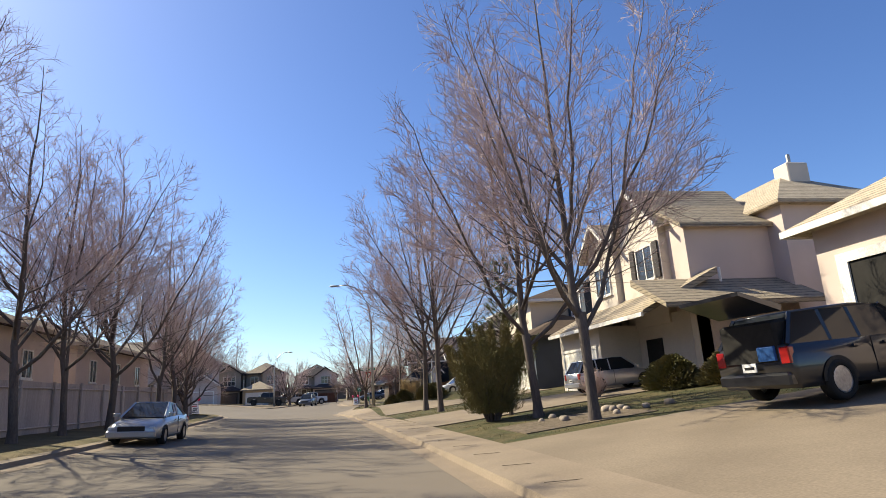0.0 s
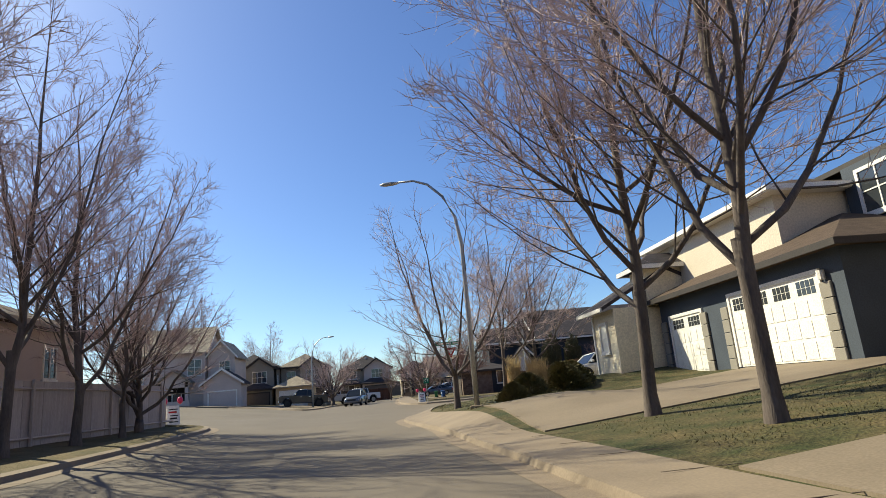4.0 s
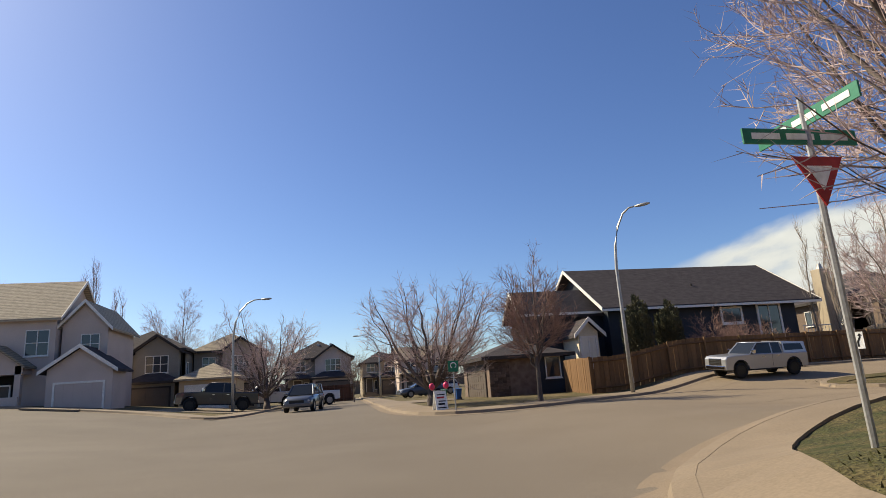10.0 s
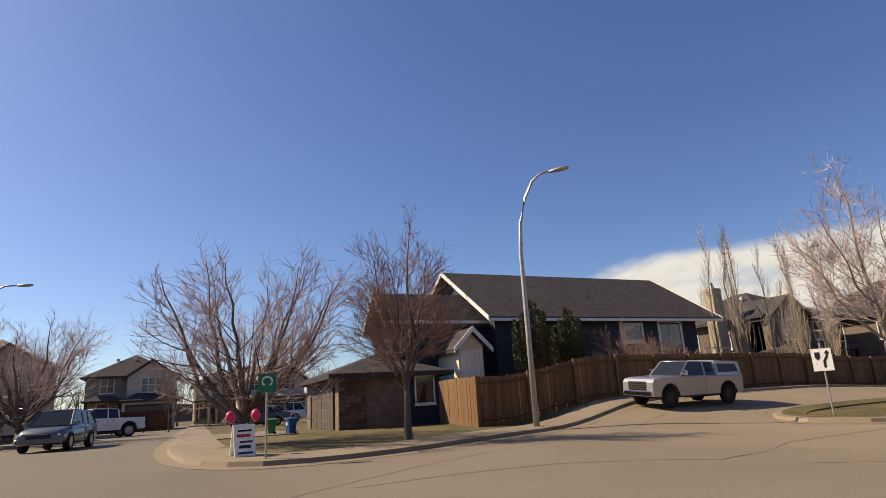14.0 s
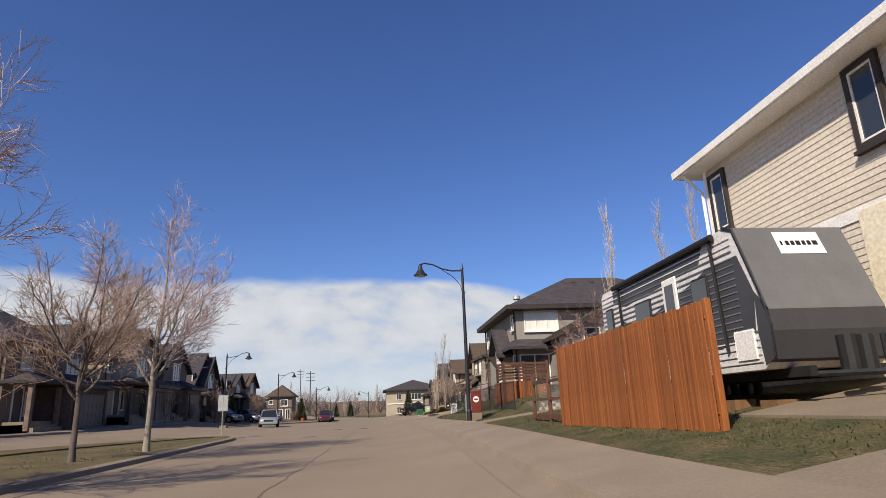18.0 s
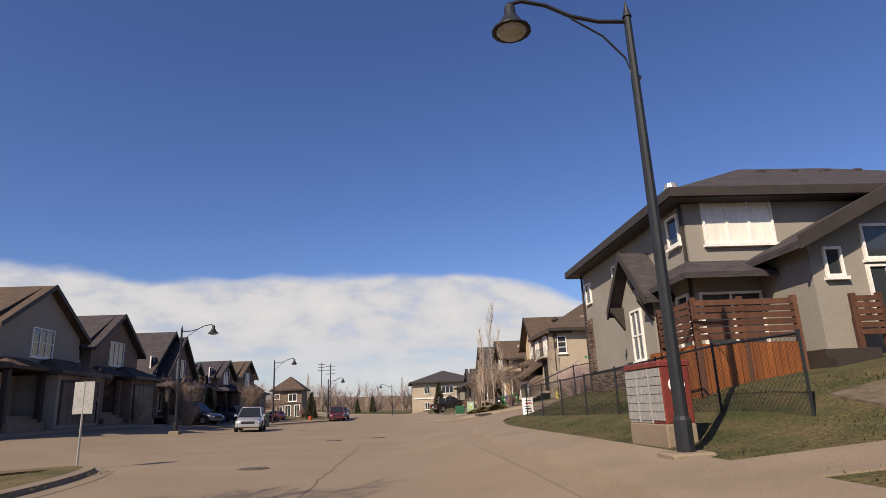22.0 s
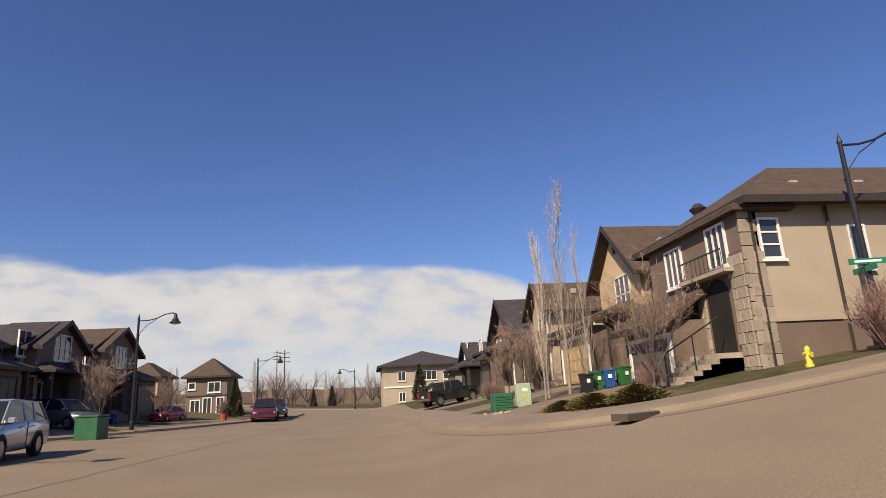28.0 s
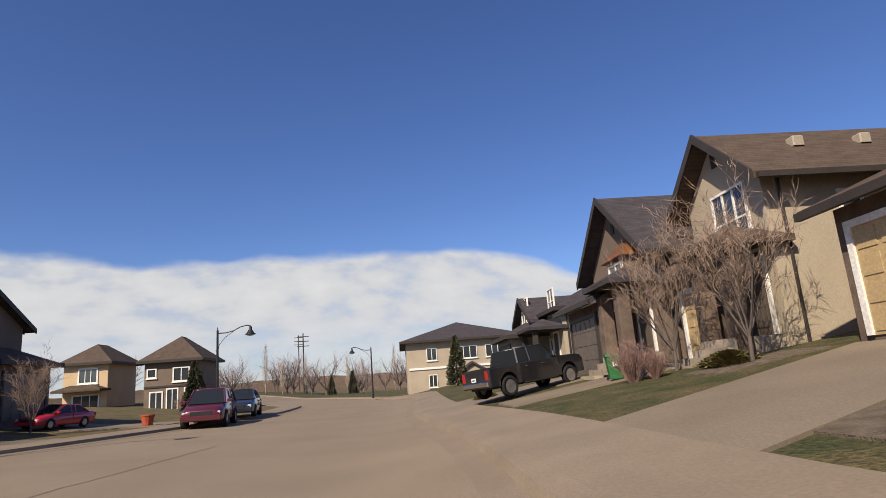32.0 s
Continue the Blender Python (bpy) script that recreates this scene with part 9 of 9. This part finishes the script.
for x_, y_, me_, lab_, sc_ in (
    (85.9, -6.8, SH_RED, "rounded red-brown bare shrub", 0.45), (86.2, -6.4, SH_RED, "bare twiggy shrub by the steps", 0.65), (69.6, -7.7, SH_RED, "reddish bare shrub before the entry", 0.55), (66.6, -12.6, SH_RED, "red-twigged bare shrub by the side wall", 1.1), (67.2, -14.0, SH_RED, "red-twigged bare shrub by the side wall", 1.0),
    (58.6, -9.4, SH_BR, "bare brown shrubs near the side street", 1.2), (60.0, -11.0, SH_TAN, "bare shrub near the side street", 1.2), (79.0, 17.6, SH_TAN, "tall tan ornamental shrub", 1.4), (69.5, 17.8, SH_TAN, "tan ornamental grass clump by the drive", 1.3), (118.8, 14.8, SH_RED, "reddish bare shrub beside a lawn", 1.0), (4.0, -41.0, SH_BR, "bare shrub by the driveway", 0.7)):
    shrub(x_, y_, me_, lab_, "bare shrubs", scale=sc_, turn=x_ * 37)
for x_, y_, lab_, sc_ in ((-0.6, -15.9, "dark green mounded juniper by the lamp post", 1.1), (-1.6, -17.6, "rounded green shrub by the sidewalk", 0.8), (1.8, -13.0, "spreading green juniper on the corner lawn", 1.5), (2.6, -11.8, "olive green juniper by the bungalow", 1.4), (6.6, -42.6, "clipped green shrub before the house", 1.5), (7.8, -44.6, "round green shrub by the garage", 1.6), (68.3, -5.6, "spreading dull green juniper on a mulch bed", 0.9), (67.5, -6.4, "spreading juniper on a mulch bed", 1.0), (69.3, -5.1, "spreading low juniper on a mulch bed", 0.7), (84.8, -8.0, "low green juniper by the driveway", 0.8), (94.0, -4.0, "low juniper by the driveway", 0.6)):
    shrub(x_, y_, LOW_J, lab_, "low junipers", "juniper_bush", sc_, x_ * 53, 0.45 if x_ > 60 else 0.9)
# blades of grass on the lawns beside the road
rnd_ = random.Random(55)
gb_ = Shape()
for x0_, x1_, y0_, y1_, n_ in ((10.0, 54.0, -8.0, -4.3, 26000), (-4.5, 3.0, -19.0, -8.8, 9000), (-2.2, 6.0, -33.5, -27.0, 6000), (-2.2, 6.0, -50.0, -42.4, 5000), (14.0, 43.0, 7.0, 11.6, 9000)):
    for _ in range(n_):
        x_, y_ = rnd_.uniform(x0_, x1_), rnd_.uniform(y0_, y1_)
        if noise.noise((x_ * 0.7, y_ * 0.7, 3.0)) + rnd_.gauss(0, 0.25) < -0.1:
            continue
        z_, h_, a_ = land(x_, y_) + 0.09, rnd_.uniform(0.02, 0.06), rnd_.random() * 6.283
        c_, n2_ = math.cos(a_) * 0.012, math.sin(a_) * 0.012
        gb_.poly((x_ - c_, y_ - n2_, z_), (x_ + c_, y_ + n2_, z_), (x_ + n2_ * 3 + rnd_.gauss(0, 0.02), y_ - c_ * 3 + rnd_.gauss(0, 0.02), z_ + h_))
solid("grass_blades", gb_, BLADE, "short blades of spring grass on the lawns", "grass", "stuff")
# straw-coloured ornamental grass at the corner
rnd_ = random.Random(77)
gsh = Shape()
for i in range(420):
    a_, r_ = rnd_.random() * 6.283, rnd_.random() ** 0.5 * 0.45
    h_ = rnd_.uniform(0.9, 1.9)
    bx_, by_ = math.cos(a_) * r_ * 0.5, math.sin(a_) * r_ * 0.5
    gsh.tube([(bx_, by_, 0), (bx_ * 1.5, by_ * 1.5, h_ * 0.6), (bx_ * 2.3 + rnd_.gauss(0, 0.08), by_ * 2.3 + rnd_.gauss(0, 0.08), h_)], [0.008, 0.007, 0.004], 3, False)
gmesh = gsh.mesh("blades", STRAW)
for x_, y_, sc_ in ((0.4, -9.2, 1.0), (1.3, -9.7, 0.9), (0.2, -15.2, 0.8)):
    shrub(x_, y_, gmesh, "clump of tall straw-coloured ornamental grass", "ornamental grasses", "ornamental_grass", sc_, x_ * 90)
# rocks
rk = []
for k_ in range(4):
    rnd_ = random.Random(k_)
    rk.append(Shape().loft([[(math.cos(t) * r * rnd_.uniform(0.8, 1.2), math.sin(t) * r * 0.8 * rnd_.uniform(0.8, 1.2), z) for t in (2 * math.pi * j / 7 for j in range(7))] for r, z in ((0.14, -0.05), (0.2, 0.05), (0.17, 0.15), (0.07, 0.2))]).mesh("rock", ROCK, True))
rnd_ = random.Random(5)
spots = [(32.0 + rnd_.gauss(0, 0.8), -7.6 + rnd_.gauss(0, 0.4), rnd_.uniform(0.35, 0.8)) for _ in range(60)] + [(73.6 + rnd_.gauss(0, 0.5), -4.2 + rnd_.gauss(0, 0.2), rnd_.uniform(0.3, 0.5)) for _ in range(14)] + [(0.8 + rnd_.gauss(0, 0.9), -47.6 + rnd_.gauss(0, 0.5), rnd_.uniform(0.5, 1.0)) for _ in range(12)] + [(0.6 + rnd_.gauss(0, 0.6), -10.2 + rnd_.gauss(0, 0.4), rnd_.uniform(0.8, 1.6)) for _ in range(6)] + [(18.2 + 0.62 * i + rnd_.gauss(0, 0.1), -5.55 + rnd_.gauss(0, 0.04), rnd_.uniform(0.25, 0.5)) for i in range(12)]
for x_, y_, sc_ in spots:
    o_ = new("rock", rk[rnd_.randrange(4)])
    o_.matrix_basis = Matrix.Translation((x_, y_, land(x_, y_) + 0.1)) @ Matrix.Rotation(rnd_.random() * 6, 4, "Z") @ Matrix.Scale(sc_, 4)
    tagged(o_, "rounded tan landscaping rock on the ground", "rock", "landscape rocks")
for x0_, x1_, y0_, y1_ in ((66.9, 70.4, -7.6, -4.5), (-1.6, 2.0, -49.2, -46.4), (83.4, 85.0, -9.3, -7.0), (74.4, 78.0, -8.4, -4.4), (1.2, 2.6, 13.0, 14.4), (-0.6, 2.2, -10.6, -8.8), (32.6, 35.6, -8.2, -6.8)):
    solid("mulch_bed", patch(x0_, x1_, y0_, y1_, 0.125), SOIL, "dark mulch planting bed", "mulch", "structure")
# far woods and skyline
bw = Shape()
rnd_ = random.Random(9)
for row_ in range(3):
    prev = None
    for i in range(121):
        a_ = radians(-70 + i * 1.55)
        r_ = 330 + 60 * row_
        x_, y_ = 60 + r_ * math.cos(a_), r_ * math.sin(a_)
        h_ = 6 + 2.2 * row_ + 2.5 * noise.noise((i * 0.15, row_ * 7.0, 0)) + rnd_.uniform(-0.9, 0.9)
        cur = ((x_, y_, -2), (x_, y_, h_))
        if prev:
            bw.poly(prev[0], cur[0], cur[1], prev[1])
        prev = cur
tagged(solid("far_woods", bw, WOODS, "brown bare woods on the far skyline", "woods", "structure"))
for i in range(70):
    rnd_ = random.Random(i + 400)
    x_, y_ = 185 + rnd_.uniform(0, 70), rnd_.uniform(-40, 75)
    tree(("far_a", "far_b", "poplar_c", "far_a")[i % 4], x_, y_, "bare tree in the distant woods", rnd_.uniform(0.7, 1.15), i * 31, "distant woods", wide=1.2)
for i in range(14):
    rnd_ = random.Random(i + 900)
    tree(("far_a", "far_b")[i % 2], -30 + i * 4.5 + rnd_.uniform(-1, 1), 92 + rnd_.uniform(0, 14), "bare tree beyond the end of the street", rnd_.uniform(0.8, 1.2), i * 31, "distant trees")
# cloud bank low over the far end of the street
cm = bpy.data.materials.new("cloud")
cm.use_nodes = True
cn = cm.node_tree
cn.nodes.remove(cn.nodes["Principled BSDF"])
tcn, mpn, no1, no2 = cn.nodes.new("ShaderNodeTexCoord"), cn.nodes.new("ShaderNodeMapping"), cn.nodes.new("ShaderNodeTexNoise"), cn.nodes.new("ShaderNodeTexNoise")
cn.links.new(tcn.outputs["UV"], mpn.inputs[0])
mpn.inputs["Scale"].default_value = (11, 2.6, 1)
no1.inputs["Scale"].default_value, no1.inputs["Detail"].default_value = 1.0, 7
no2.inputs["Scale"].default_value, no2.inputs["Detail"].default_value = 2.5, 6
for n_ in (no1, no2):
    cn.links.new(mpn.outputs[0], n_.inputs["Vector"])
sep = cn.nodes.new("ShaderNodeSeparateXYZ")
cn.links.new(tcn.outputs["UV"], sep.inputs[0])


def math_node(op, a, b):
    n = cn.nodes.new("ShaderNodeMath")
    n.operation = op
    for i, v in enumerate((a, b)):
        if isinstance(v, (int, float)):
            n.inputs[i].default_value = v
        else:
            cn.links.new(v, n.inputs[i])
    return n.outputs[0]


def ramp_node(v, a, b, lo=0.0, hi=1.0):
    n = cn.nodes.new("ShaderNodeMapRange")
    n.interpolation_type = "SMOOTHSTEP"
    for i, w in enumerate((a, b, lo, hi)):
        n.inputs[i + 1].default_value = w
    cn.links.new(v, n.inputs[0])
    return n.outputs[0]


edge_top = math_node("ADD", sep.outputs[1], math_node("MULTIPLY", math_node("SUBTRACT", no1.outputs[0], 0.5), 0.28))
body_ = ramp_node(edge_top, 0.95, 0.86)
side_ = math_node("MULTIPLY", ramp_node(math_node("ADD", sep.outputs[0], math_node("MULTIPLY", math_node("SUBTRACT", no1.outputs[0], 0.5), 0.15)), 0.0, 0.12), ramp_node(sep.outputs[0], 0.965, 0.90))
thin = ramp_node(no2.outputs[0], 0.30, 0.52, 0.72, 1.0)
low_ = ramp_node(sep.outputs[1], 0.0, 0.6, 0.62, 1.0)
cover = math_node("MULTIPLY", math_node("MULTIPLY", body_, side_), math_node("MULTIPLY", thin, low_))
em, trn, mixs = cn.nodes.new("ShaderNodeEmission"), cn.nodes.new("ShaderNodeBsdfTransparent"), cn.nodes.new("ShaderNodeMixShader")
tone = cn.nodes.new("ShaderNodeMix")
tone.data_type = "RGBA"
tone.inputs[6].default_value, tone.inputs[7].default_value = (0.52, 0.56, 0.62, 1), (0.86, 0.87, 0.88, 1)
cn.links.new(no2.outputs[0], tone.inputs[0])
cn.links.new(tone.outputs[2], em.inputs[0])
em.inputs[1].default_value = 0.72
cn.links.new(cover, mixs.inputs[0])
cn.links.new(trn.outputs[0], mixs.inputs[1])
cn.links.new(em.outputs[0], mixs.inputs[2])
cn.links.new(mixs.outputs[0], cn.nodes["Material Output"].inputs[0])
me_ = bpy.data.meshes.new("cloud_bank")
cv, cf, cu_ = [], [], []
NA, NB = 96, 10
for i in range(NA + 1):
    for j in range(NB + 1):
        az_ = -55 + 120 * i / NA
        top_ = float(np.interp(az_, (-55, -40, -25, -18, -12, -5, 5, 20, 30, 38, 46, 52, 58, 65), (6.0, 6.0, 6.6, 8.4, 10.8, 12.3, 12.9, 12.3, 11.7, 12.2, 11.8, 10.4, 8.8, 7.5))) + 1.0
        a_, e_ = radians(az_), radians(-0.5 + (top_ + 0.5) * j / NB)
        cv.append((60 + 3500 * math.cos(a_) * math.cos(e_), 3500 * math.sin(a_) * math.cos(e_), 3500 * math.sin(e_)))
        cu_.append((i / NA, j / NB))
for i in range(NA):
    for j in range(NB):
        a_ = i * (NB + 1) + j
        cf.append((a_, a_ + 1, a_ + NB + 2, a_ + NB + 1))
me_.from_pydata(cv, [], cf)
uvl = me_.uv_layers.new(name="UVMap")
for lp in me_.loops:
    uvl.data[lp.index].uv = cu_[lp.vertex_index]
me_.materials.append(cm)
tagged(new("cloud_bank", me_), "low white cloud bank over the far horizon", "cloud", kind="structure")
